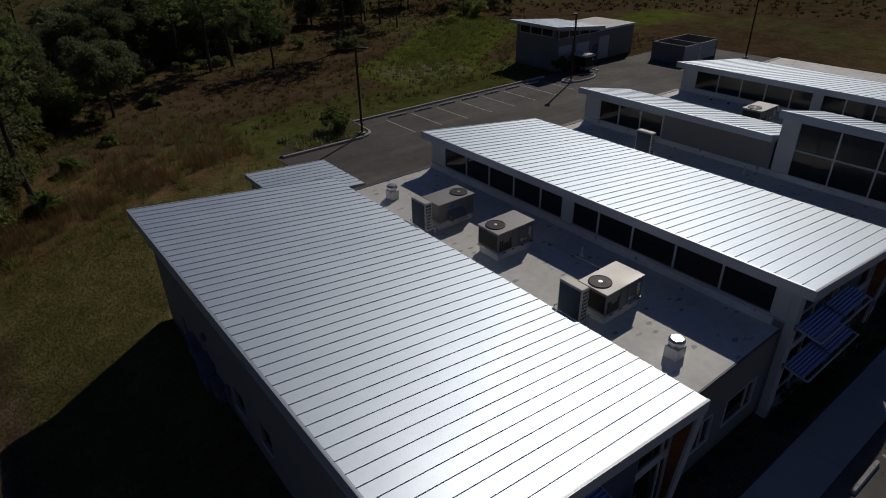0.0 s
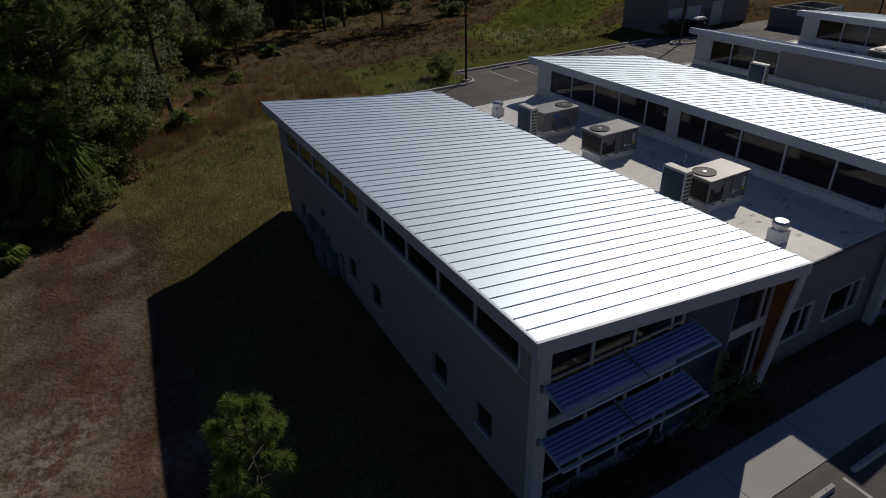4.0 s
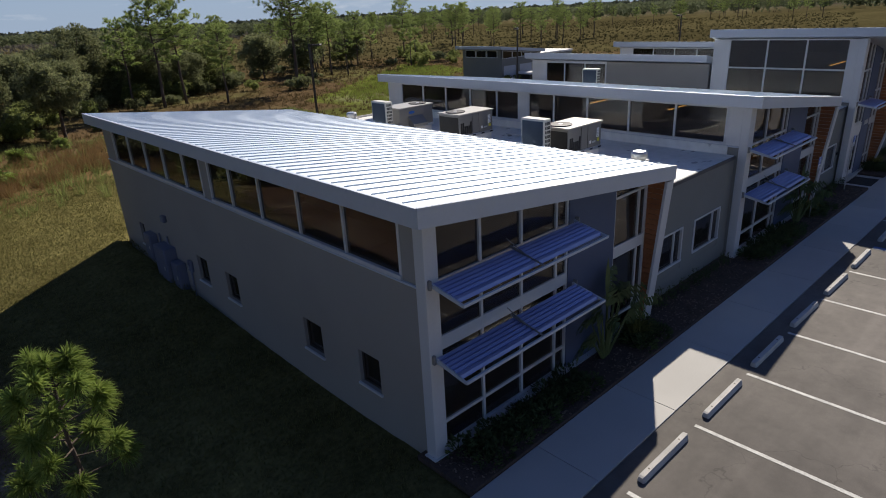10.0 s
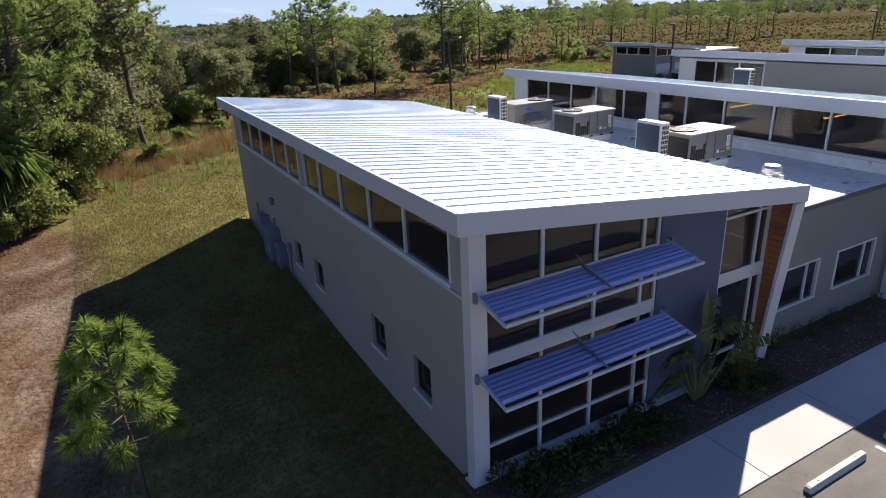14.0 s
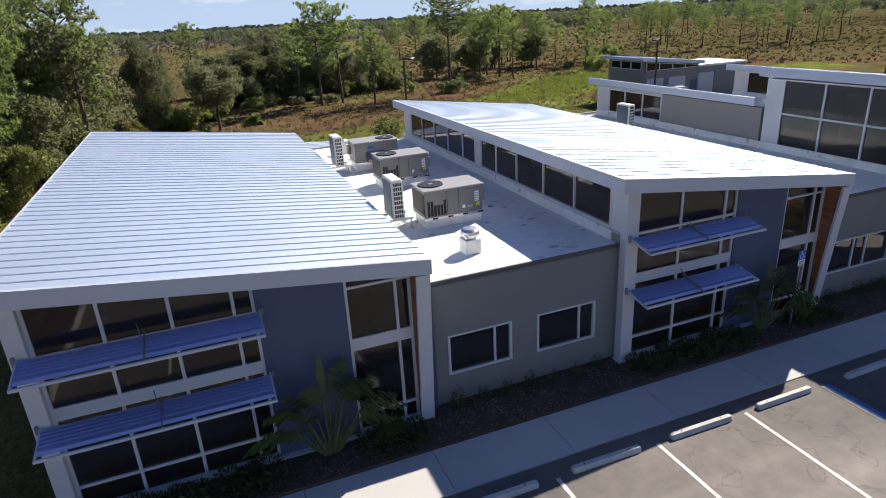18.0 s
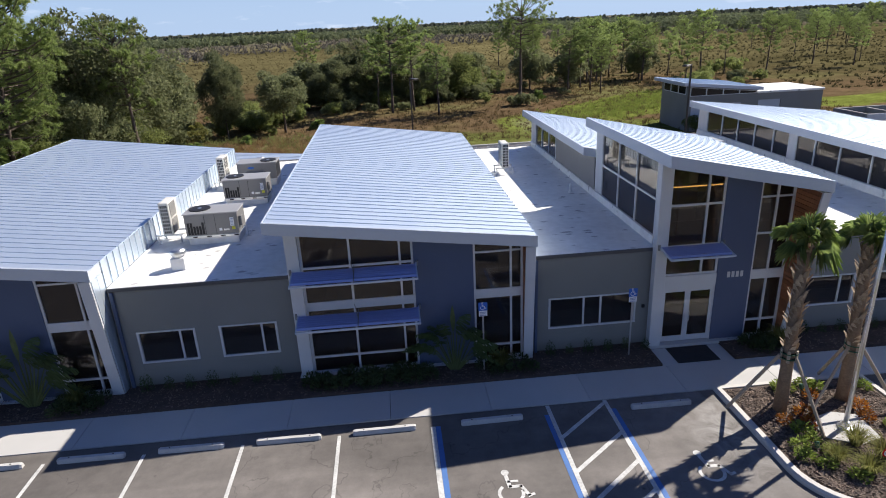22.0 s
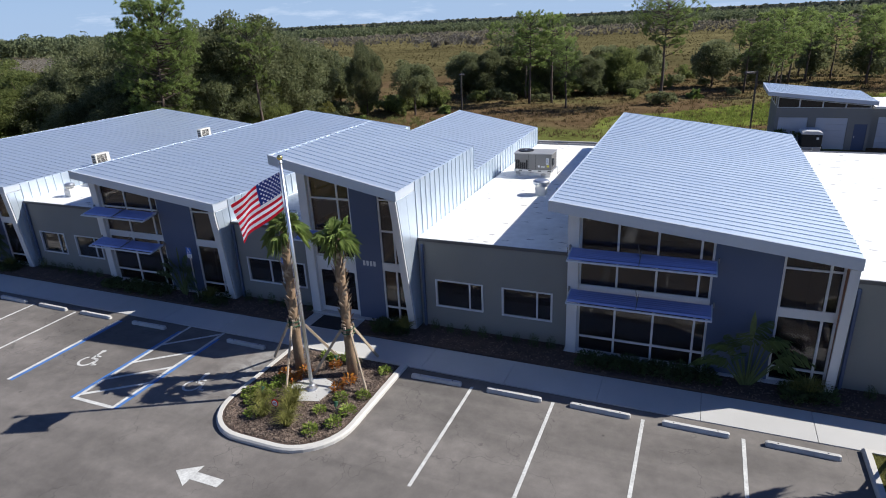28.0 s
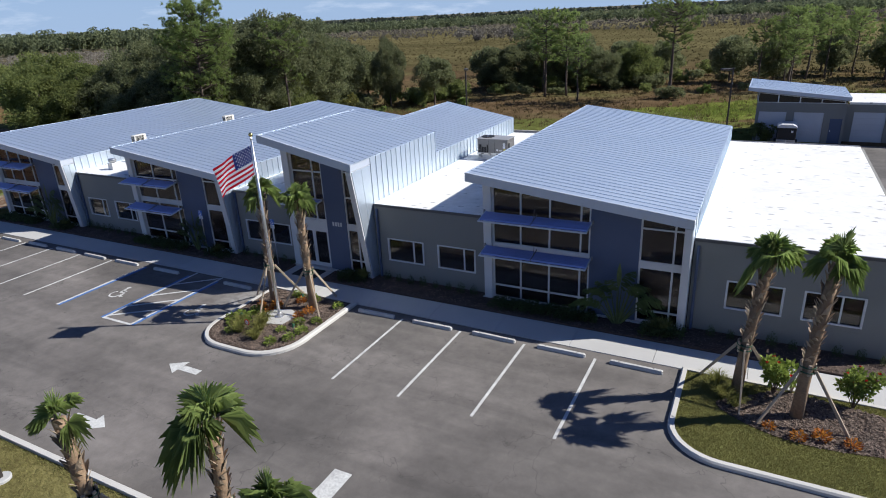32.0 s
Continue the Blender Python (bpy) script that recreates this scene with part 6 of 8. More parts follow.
ga = thing("garage", (54.5, 47.0, 0.0), "grey garage with sloped silver roof, strip windows and roller doors", "garage")
gw = dict(x0=50.15, x1=57.98, y0=44.0, y1=51.0, zh=4.72, zl=3.96, fas=0.30)
roof(ga, gw)
gu = lambda x: roof_z(gw, x) - 0.30
doors = [(51.2, 53.35), (53.95, 56.2)]
strip0, strip1 = 3.37, lambda x: gu(x) - 0.10
wall_g = G().prism([(50.95, 2.58), (57.78, 2.58), (57.78, strip0), (50.95, strip0)], "y", 44.5, 44.7)
for a, b, z in ((50.95, 51.2, 2.58), (53.35, 53.95, 2.58), (56.2, 56.7, 2.58), (57.6, 57.78, 2.58)):
    wall_g.box(a, b, 44.5, 44.7, -0.08, z)
wall_g.box(56.7, 57.6, 44.5, 44.7, 2.1, 2.58)
wall_g.prism([(50.95, strip1(50.95)), (57.78, strip1(57.78)), (57.78, gu(57.78)), (50.95, gu(50.95))], "y", 44.5, 44.7)
pieces("wall", wall_g, STUCCO, ga, "grey front wall")
part("wall", G().box(50.95, 51.15, 44.7, 50.6, -0.08, gu(51.15)), STUCCO, ga, "grey west wall")
part("wall", G().box(51.15, 57.78, 50.4, 50.6, -0.08, gu(57.78)), STUCCO, ga, "grey rear wall")
part("wall", G().box(57.58, 57.78, 44.7, 50.4, -0.08, gu(57.78)), STUCCO, ga, "grey east wall")
for a, b in doors + [(58.42, 60.72)]:
    yy = 44.56 if a < 58 else 45.36
    dd = part("garage_door", G().box(a, b, yy + 0.03, yy + 0.06, 0.0, 2.58), GARAGE, ga, "pale blue-grey sectional door")
    for k in range(5):
        part("panel", G().box(a + 0.02, b - 0.02, yy, yy + 0.03, 0.02 + k * 0.512, 0.02 + k * 0.512 + 0.50, 0.008), GARAGE, dd)
pd = part("side_door", G().box(56.7, 57.6, 44.56, 44.62, 0.0, 2.1), BLUE, ga, "slate-blue side door")
part("handle", G().box(56.78, 56.83, 44.52, 44.56, 1.0, 1.12), STEEL, pd)
marks = [51.0, 52.6, 54.27, 55.9, 57.62]
for a, b in zip(marks, marks[1:]):
    wi = part("window", G().box(a, b - 0.002, 44.46, 44.55, strip0, strip0 + 0.05), WHITE, ga, "strip window under the sloping eave")
    part("frame", G().prism([(a, strip1(a) - 0.05), (b, strip1(b) - 0.05), (b, strip1(b)), (a, strip1(a))], "y", 44.46, 44.55), WHITE, wi)
    for q in (a, b - 0.052):
        part("frame", G().prism([(q, strip0 + 0.05), (q + 0.05, strip0 + 0.05), (q + 0.05, strip1(q + 0.05) - 0.05), (q, strip1(q) - 0.05)], "y", 44.46, 44.55), WHITE, wi)
    part("pane", G().prism([(a + 0.05, strip0 + 0.05), (b - 0.052, strip0 + 0.05), (b - 0.052, strip1(b) - 0.05), (a + 0.05, strip1(a) - 0.05)], "y", 44.50, 44.51), BLACKGLASS, wi)
for k in range(3):
    a = 45.2 + k * 1.65
    wi = part("window", G().box(50.89, 50.95, a, a + 1.55, 3.45, 3.52), WHITE, ga, "strip window under the high eave")
    part("frame", G().box(50.89, 50.95, a, a + 1.55, 4.20, 4.26), WHITE, wi)
    for q in (a, a + 1.50):
        part("frame", G().box(50.89, 50.95, q, q + 0.05, 3.52, 4.20), WHITE, wi)
    part("pane", G().box(50.91, 50.92, a + 0.05, a + 1.50, 3.52, 4.20), BLACKGLASS, wi)
pieces("wall", G().box(57.8, 58.42, 45.3, 45.5, -0.08, 3.22).box(60.72, 65.0, 45.3, 45.5, -0.08, 3.22).box(58.42, 60.72, 45.3, 45.5, 2.58, 3.22), STUCCO, ga, "grey wall of the flat-roofed bay")
part("wall", G().box(64.8, 65.0, 45.5, 51.0, -0.08, 3.22), STUCCO, ga, "grey east wall of the bay")
part("flat_roof", G().box(58.0, 65.1, 45.2, 51.1, 3.22, 3.42, 0.02), MEMBRANE, ga, "white flat roof")

en = thing("bin_enclosure", (66.9, 39.5, 0.0), "roofless grey block bin enclosure with white gates", "enclosure")
part("wall", G().box(63.5, 63.72, 37.5, 41.5, 0.0, 2.0, 0.015), STUCCO, en)
part("wall", G().box(70.1, 70.32, 37.5, 41.5, 0.0, 2.0, 0.015), STUCCO, en)
part("wall", G().box(63.72, 70.1, 41.28, 41.5, 0.0, 2.0, 0.015), STUCCO, en)
part("wall", G().box(66.6, 66.8, 37.75, 41.28, 0.0, 1.9), STUCCO, en)
for a, b in ((63.75, 66.75), (66.85, 70.05)):
    gt = part("gate", G().box(a, b, 37.5, 37.56, 0.1, 1.95, 0.01), WHITE, en, "white panelled gate")
    for k in range(5):
        part("board", G().box(a + 0.05, b - 0.05, 37.47, 37.5, 0.14 + k * 0.36, 0.46 + k * 0.36, 0.006), WHITE, gt)
    part("latch", G().box(b - 0.25, b - 0.15, 37.43, 37.47, 1.0, 1.15), BLACK, gt)

tl = thing("box_trailer", (53.5, 43.1, 0.0), "small dark box trailer with a white domed roof", "trailer")
part("body", G().box(52.8, 54.26, 42.1, 43.9, 0.62, 1.62, 0.05), BLACK, tl, "dark box body")
part("skirt", G().box(52.82, 54.24, 42.08, 43.9, 0.30, 0.615, 0.02), UNITTOP, tl, "pale grey lower panel")
part("top", G().prism([(52.76, 1.625), (54.30, 1.625), (54.22, 1.76), (53.95, 1.88), (53.10, 1.88), (52.84, 1.76)], "y", 42.04, 43.95), WHITE, tl, "white domed roof")
part("emblem", G().box(53.85, 54.02, 42.06, 42.095, 1.22, 1.40, 0.01), WHITESIGN, tl, "small white emblem")
part("drawbar", G().box(53.47, 53.59, 40.9, 42.08, 0.36, 0.46, 0.01), STEEL, tl)
part("jack", G().tube([(53.53, 41.1, -0.06), (53.53, 41.1, 0.8)], [0.03, 0.03], 8), STEEL, tl)
for x in (52.72, 54.34):
    part("wheel", G().add(*(lambda n: ([(x + q * 0.09, 43.0 + 0.30 * math.cos(2 * math.pi * i / n), 0.24 + 0.30 * math.sin(2 * math.pi * i / n)) for q in (-1, 1) for i in range(n)], [tuple(range(n)), tuple(range(n, 2 * n))[::-1]] + [(i, n + i, n + (i + 1) % n, (i + 1) % n) for i in range(n)]))(16)), BLACK, tl)

# ---- plants ----
def rvec(r):
    while True:
        v = Vector((r.uniform(-1, 1), r.uniform(-1, 1), r.uniform(-1, 1)))
        if 0.05 < v.length < 1:
            return v.normalized()


def leaf(g, p, d, up, ln, wd):
    """One folded leaf: a kite of four corners."""
    s = d.cross(up)
    s = s.normalized() if s.length > 1e-4 else Vector((1, 0, 0))
    a, b, c, e = p, p + d * ln * 0.45 + s * wd * 0.5, p + d * ln, p + d * ln * 0.45 - s * wd * 0.5
    g.add([tuple(a), tuple(b), tuple(c), tuple(e)], [(0, 1, 2, 3)])


def needle_tuft(g, r, p, d, count, ln, wd, spread=1.0):
    for _ in range(count):
        q = (d * r.uniform(0.25, 1.0) + rvec(r) * spread).normalized()
        s = q.cross(rvec(r)).normalized() * wd
        t = p + q * ln * r.uniform(0.75, 1.1)
        b = p + d * r.uniform(-0.12, 0.12) * ln * 2
        g.add([tuple(b - s), tuple(b + s), tuple(t)], [(0, 1, 2)])


def pine(name, seed, h, base, spread, tufts, needles, ln, wd, material, label, lean=0.0, top_flat=False, trunk_r=None):
    """A pine: tapering trunk, whorled limbs with side twigs, tufts of needles at their ends."""
    r = random.Random(seed)
    ob = thing(name, (0, 0, 0), label, "tree", "pines")
    tr = trunk_r or 0.016 * h + 0.02
    k = 7
    pts = [(lean * h * (i / k) ** 1.3 + 0.06 * math.sin(i * 1.3 + seed), 0.06 * math.cos(i * 1.7 + seed) - 0.06 * math.cos(seed), h * i / k - (0.1 if i == 0 else 0)) for i in range(k + 1)]
    part("trunk", G().tube(pts, [tr * (1 - 0.85 * i / k) for i in range(k + 1)], 9), BARK, ob, smooth=True)
    def axis_at(z):
        f = min(max(z / h, 0), 1) * k
        i = min(int(f), k - 1)
        return Vector(pts[i]).lerp(Vector(pts[i + 1]), f - i)
    gb, gn = G(), G()
    nl = max(7, tufts // 17)
    for i in range(nl):
        t = (i + r.random()) / nl
        z = base + (h - base) * (t ** (0.5 if top_flat else 0.62)) * 0.97
        prof = (math.sin(math.pi * (0.2 + 0.62 * t)) ** 0.8) if not top_flat else (0.45 + 0.75 * t if t < 0.85 else 0.8)
        L = spread * prof * (r.uniform(0.84, 1.04) if tufts > 1000 else r.uniform(0.68, 1.08)) + 0.15
        a = i * 2.399 + r.uniform(-0.5, 0.5)
        p0 = axis_at(z)
        rise = r.uniform(0.0, 0.5) + (0.5 if t > 0.8 else 0)
        d = Vector((math.cos(a), math.sin(a), rise)).normalized()
        mid = p0 + d * L * 0.55 + Vector((0, 0, -0.05 * L))
        end = p0 + d * L + Vector((0, 0, 0.10 * L))
        gb.tube([tuple(p0), tuple(mid), tuple(end)], [tr * 0.28, tr * 0.17, tr * 0.07], 5, False)
        pr = (0.15 if tufts > 1000 else 0.11) * L + 0.24
        for k_ in range(4):
            u = (0.5, 0.72, 0.88, 1.0)[k_]
            c = mid.lerp(end, u * 2 - 1)
            off = rvec(r)
            off.z = abs(off.z) * 0.4
            pad = c + off * (0.16 * L + 0.12) * (0.3 if k_ == 3 else 1.0)
            gb.tube([tuple(c), tuple(pad)], [tr * 0.07, tr * 0.04], 4, False)
            for q in range(6 if tufts > 1000 else 4):
                v = rvec(r)
                e = pad + Vector((v.x, v.y, v.z * 0.5)) * pr * r.uniform(0.3, 1.0)
                dd = (Vector((v.x, v.y, 0)) * 0.6 + d * 0.35 + Vector((0, 0, 0.75))).normalized()
                needle_tuft(gn, r, e, dd, needles, ln, wd, 0.8)
    for _ in range(4):
        needle_tuft(gn, r, axis_at(h) + rvec(r) * 0.15, Vector((0, 0, 1)), needles, ln, wd)
    if tufts > 1000:
        # close the rounded top of a dense crown
        for _ in range(190):
            v = rvec(r)
            p = axis_at(h * 0.86) + Vector((v.x * 2.0, v.y * 2.0, abs(v.z) * 1.9 - 0.3)) * r.uniform(0.75, 1.0)
            needle_tuft(gn, r, p, Vector((v.x * 0.6, v.y * 0.6, 0.8)).normalized(), needles, ln, wd, 0.8)
    part("branchwork", gb, BARK, ob, kind="stuff")
    part("foliage", gn, material, ob, "green needle tufts", kind="stuff")
    return ob


def broadleaf(name, seed, h, spread, leaves, size, material, label, base=0.25, blobs=14, trunk_r=0.16, cat="tree", group="broadleaf trees"):
    """A broadleaf tree or bush: trunk, forked limbs, leaves in uneven clumps."""
    r = random.Random(seed)
    ob = thing(name, (0, 0, 0), label, cat, group)
    gt, gl, gb = G(), G(), G()
    top = Vector((r.uniform(-0.3, 0.3), r.uniform(-0.3, 0.3), h * 0.5))
    gt.tube([(0, 0, -0.1), (0.05, 0.02, h * 0.2), tuple(top)], [trunk_r, trunk_r * 0.8, trunk_r * 0.45], 8)
    cl = []
    mid, half = h * (base + 0.98) / 2, h * (0.98 - base) / 2
    for i in range(blobs * 3):
        v = rvec(r)
        lobe = 0.84 + 0.42 * noise.noise((v.x * 1.5 + seed, v.y * 1.5, v.z * 1.5))
        k = lobe * (r.uniform(0.72, 1.0) if i % 4 else r.uniform(0.3, 0.6))
        wide = 1.0 if v.z > -0.3 else 0.9
        c = Vector((v.x * spread * wide * k, v.y * spread * wide * k, mid + v.z * half * 0.92 * k))
        cr = spread * r.uniform(0.17, 0.30)
        cl.append((c, cr, v))
        if i % 5 == 0:
            gb.tube([tuple(top * r.uniform(0.5, 1.0)), tuple(top.lerp(c, 0.6) + Vector((0, 0, 0.1))), tuple(c)], [trunk_r * 0.35, trunk_r * 0.22, trunk_r * 0.08], 5, False)
    tot = sum(cr ** 2 for _, cr, _ in cl)
    for c, cr, out_ in cl:
        for _ in range(int(leaves * cr ** 2 / tot)):
            v = (rvec(r) + out_ * 0.45 + Vector((0, 0, 0.25))).normalized()
            core = r.random() < 0.2
            p = c + Vector((v.x, v.y, v.z * 0.8)) * cr * (r.random() ** 0.5 * 0.6 if core else r.uniform(0.72, 1.15))
            if p.z < 0.05:
                continue
            d = (v + rvec(r) * 0.9 + Vector((0, 0, -0.1))).normalized()
            k2 = size * (1.6 if core else r.uniform(0.75, 1.3))
            e = d.cross(rvec(r)).normalized() * k2 * r.uniform(0.30, 0.42)
            gl.add([tuple(p - e), tuple(p + e), tuple(p + d * k2)], [(0, 1, 2)])
    part("trunk", gt, BARK, ob)
    part("branchwork", gb, BARK, ob, kind="stuff")
    part("foliage", gl, material, ob, kind="stuff")
    return ob


def put(src, x, y, s=1.0, rz=0.0, label="", z=None, wide=1.0):
    m = pose(x, y, ground_height(x, y) - 0.03 if z is None else z, 0, 0, rz) @ Matrix.Diagonal((s * wide, s * wide, s, 1.0))
    c = copy_thing(src, m)
    if label:
        tagged(c, label)
    return c


def seat(src, x, y, s=1.0, rz=0.0, z=None):
    src.matrix_basis = pose(x, y, ground_height(x, y) - 0.03 if z is None else z, 0, 0, rz) @ Matrix.Scale(s, 4)
    return src


# the young pine in the shade of the west wall
young = thing("young_pine", (0, 0, 0), "young longleaf pine standing on the shaded lawn", "tree", "pines")
part("trunk", G().tube([(0, 0, -0.8), (0.04, 0.02, 1.0), (-0.03, 0.03, 2.1), (0.02, 0.0, 3.3), (0.02, 0, 3.7)], [0.05, 0.045, 0.036, 0.022, 0.012], 9), BARK, young, smooth=True)
ry, gyb = random.Random(11), G()
for i in range(23):
    t = i / 22
    z0, az = 1.25 + 2.0 * t, i * 2.399 + ry.uniform(-0.35, 0.35)
    ln = 0.98 * math.sin(math.pi * (0.36 + 0.56 * t)) * ry.uniform(0.75, 1.1)
    dv = Vector((math.cos(az), math.sin(az), 0))
    a, b = Vector((0, 0, z0)), Vector((0, 0, z0)) + dv * ln * 0.68 + Vector((0, 0, 0.02 + 0.10 * t))
    c = b + dv * ln * 0.30 + Vector((0, 0, 0.12 + 0.28 * t))
    gyb.tube([tuple(a), tuple(b), tuple(c)], [0.018, 0.013, 0.009], 6, False)
    gt, ax = G(), (c - b).normalized()
    for q in range(300):
        p = b.lerp(c, ry.uniform(0.25, 1.0))
        nd = (ax * ry.uniform(0.15, 0.95) + rvec(ry) * 0.72).normalized()
        L = 0.355 * ry.uniform(0.8, 1.1)
        sd = nd.cross(rvec(ry)).normalized() * 0.0085
        m = p + nd * L * 0.6
        tip = p + nd * L + Vector((0, 0, -0.07))
        gt.add([tuple(p - sd * 0.7), tuple(p + sd * 0.7), tuple(m + sd), tuple(tip), tuple(m - sd)], [(0, 1, 2, 3, 4)])
    part("needle_brush", gt, PINENEAR, young, "bright green brush of long needles")
for q in range(3):
    gt = G()
    c = Vector((0.02 + 0.10 * math.cos(q * 2.1), 0.10 * math.sin(q * 2.1), 3.42 + 0.14 * q))
    needle_tuft(gt, ry, c, Vector((0.35 * math.cos(q * 2.1), 0.35 * math.sin(q * 2.1), 1)).normalized(), 200, 0.30, 0.009, 0.7)
    part("needle_brush", gt, PINENEAR, young, "bright green brush of long needles")
part("branchwork", gyb, BARK, young, kind="stuff")
seat(young, -1.05, 8.8, 0.98, 0, 0.0)
gi = G().tube([(-1.1, 8.9, -0.6), (-0.95, 8.4, 0.0), (-0.85, 8.0, 0.08)], [0.02, 0.015, 0.01], 6)
solo("dead_branch", gi, TWIG, "bare grey twig under the young pine", "branch", loc=(-1.1, 8.7, -0.5))

pA = pine("pine", 21, 10.6, 4.6, 2.7, 620, 40, 0.30, 0.016, PINE, "slender pine with a bare trunk and open crown", -0.04)
pB = pine("pine", 22, 13.0, 2.4, 3.7, 1700, 36, 0.32, 0.018, PINE, "broad bushy pine with dense green crown", 0.12)
pC = pine("pine", 23, 10.7, 4.3, 2.6, 640, 26, 0.34, 0.024, PINE, "tall pine at the edge of the cleared ground", 0.01)
pD = pine("pine", 24, 12.0, 5.0, 5.2, 900, 30, 0.34, 0.023, PINE, "old flat-topped pine with spreading limbs", 0.02, True, 0.24)
pE = pine("pine", 25, 9.0, 4.0, 2.3, 230, 16, 0.50, 0.042, PINE, "open-crowned pine standing in the far field")
seat(pA, 1.8, 39.6, 1.0, 20)
seat(pB, -4.0, 31.6, 1.0)
seat(pC, 23.0, 69.9)
seat(pD, 40.0, 69.9)
put(pC, 25.8, 71.0, 0.97, 130)
put(pC, 28.7, 66.3, 0.72, 250, "smaller pine at the edge of the cleared ground")
put(pC, 21.2, 74.5, 0.8, 60)
put(pB, -23.0, 40.0, 0.5, 70, "small bushy pine among the oaks")
put(pB, -33.0, 38.0, 0.45, 200)
put(pB, -12.5, 45.0, 0.75, 140)
put(pC, 54.0, 83.0, 0.9, 40)
put(pA, 56.4, 92.5, 0.9, 180)
put(pA, 9.0, 100.0, 0.9, 90)
seat(pE, 70.0, 110.0)
rr = random.Random(31)
spots = []
while len(spots) < 112:
    # loose groups of pines over the open field
    a = rr.uniform(radians(8), radians(72))
    d = rr.uniform(110, 420) if len(spots) > 34 else rr.uniform(88, 190)
    cx, cy = 22 + d * math.sin(a), -5 + d * math.cos(a)
    for _ in range(rr.choice((1, 2, 4, 6, 7))):
        x, y = cx + rr.gauss(0, 6.5), cy + rr.gauss(0, 6.5)
        if y < 78 or (x < 48 and d < 200) or any(math.hypot(x - q[0], y - q[1]) < 2.6 for q in spots):
            continue
        spots.append((x, y))
for i, (x, y) in enumerate(spots):
    put((pC, pC, pE, pA)[i % 4], x, y, rr.uniform(0.55, 0.95), rr.uniform(0, 360))

oA = broadleaf("oak", 41, 7.6, 3.7, 20000, 0.165, OAK, "dark scrub oak at the edge of the woods", 0.03, 26)
oB = broadleaf("oak", 42, 9.2, 3.9, 25000, 0.17, OAK, "tall dark oak in the tree line", 0.03, 32)
oC = broadleaf("oak", 43, 6.2, 3.2, 16000, 0.155, BUSH, "olive-green tree in the tree line", 0.02, 24)
oD = broadleaf("oak", 48, 6.3, 2.7, 15000, 0.15, OAK, "round dark oak standing alone in the cleared ground", 0.2, 22, 0.13)
oF = broadleaf("oak", 49, 8.0, 3.8, 9000, 0.25, OAK, "dark oak in the woods", 0.03, 20)
bA = broadleaf("bush", 44, 2.6, 1.8, 2600, 0.17, BUSH, "rounded green bush in the rough", 0.02, 11, 0.05, "bush", "bushes")
bB = broadleaf("bush", 45, 1.7, 1.5, 1800, 0.16, OAK, "low dark bush in the rough", 0.02, 10, 0.04, "bush", "bushes")
seat(oD, 10.4, 59.5, 1.14, 0)
seat(oB, -14.0, 34.6, 1.16, 30)
seat(oC, -26.6, 34.2, 1.34)
seat(oA, -1.6, 37.6, 0.98)
seat(oF, -8.0, 48.0, 1.2)
seat(bA, -3.7, 29.7, 0.95)
seat(bB, 20.0, 70.5, 0.8)
# height, then place, of the trees that form the edge of the woods
for src, h0, h, x, y in ((oB, 9.2, 12.0, -2.6, 42.4), (oB, 9.2, 10.4, -6.6, 37.2), (oA, 7.6, 9.2, -5.6, 33.6), (oB, 9.2, 10.2, -9.8, 35.4), (oA, 7.6, 8.0, -9.2, 31.2), (oB, 9.2, 9.8, -17.8, 36.0), (oA, 7.6, 7.4, -13.4, 30.6),
                         (oA, 7.6, 7.6, -18.8, 31.0), (oC, 6.2, 6.8, -23.0, 30.4), (oC, 6.2, 7.6, -31.5, 31.5), (oC, 6.2, 7.8, -36.5, 33.0), (oC, 6.2, 7.0, -28.5, 28.6), (oC, 6.2, 7.4, -33.0, 36.0), (oA, 7.6, 7.4, -22.5, 36.5),
                         (oC, 6.2, 6.0, -24.5, 27.2), (oB, 9.2, 9.4, -1.0, 48.4), (oA, 7.6, 8.0, -1.6, 54.5), (oB, 9.2, 8.9, 4.4, 57.6), (oB, 9.2, 9.6, -3.2, 50.5),
                         (oB, 9.2, 8.6, 17.9, 80.5), (oA, 7.6, 7.4, 14.5, 76.0), (oA, 7.6, 7.0, 21.5, 78.5), (oB, 9.2, 7.6, 25.0, 79.5), (oA, 7.6, 6.2, 29.5, 79.0), (oC, 6.2, 5.4, 33.5, 83.0),
                         (oA, 7.6, 7.8, -6.0, 43.5), (oA, 7.6, 9.0, -10.8, 40.8), (oC, 6.2, 3.8, -2.6, 34.2), (oC, 6.2, 4.2, -0.6, 43.0), (oC, 6.2, 3.4, -0.2, 40.6), (oC, 6.2, 3.2, -2.0, 45.5)):
    put(src, x, y, h / h0, rr.uniform(0, 360), wide=0.56 if x > 0 and y < 60 else 1.0)
for h, x, y in ((9.0, -14, 41), (9.0, -18, 43), (8.0, -23, 42), (8.6, -12, 47), (8.2, -17, 50), (8.6, -4, 57), (7.6, -9, 55), (7.0, -3, 63), (6.8, -7, 66), (6.2, 11, 78), (6.4, -14, 60), (7.4, -23, 49),
                (6.4, 16, 88), (6.6, 24, 88), (6.0, 36, 90), (6.4, 46, 90), (5.8, 52, 88), (5.6, 60, 98), (6.2, 67, 96), (5.4, 12, 94), (6.0, 30, 92)):
    put(oF, x, y, h / 8.0, rr.uniform(0, 360))
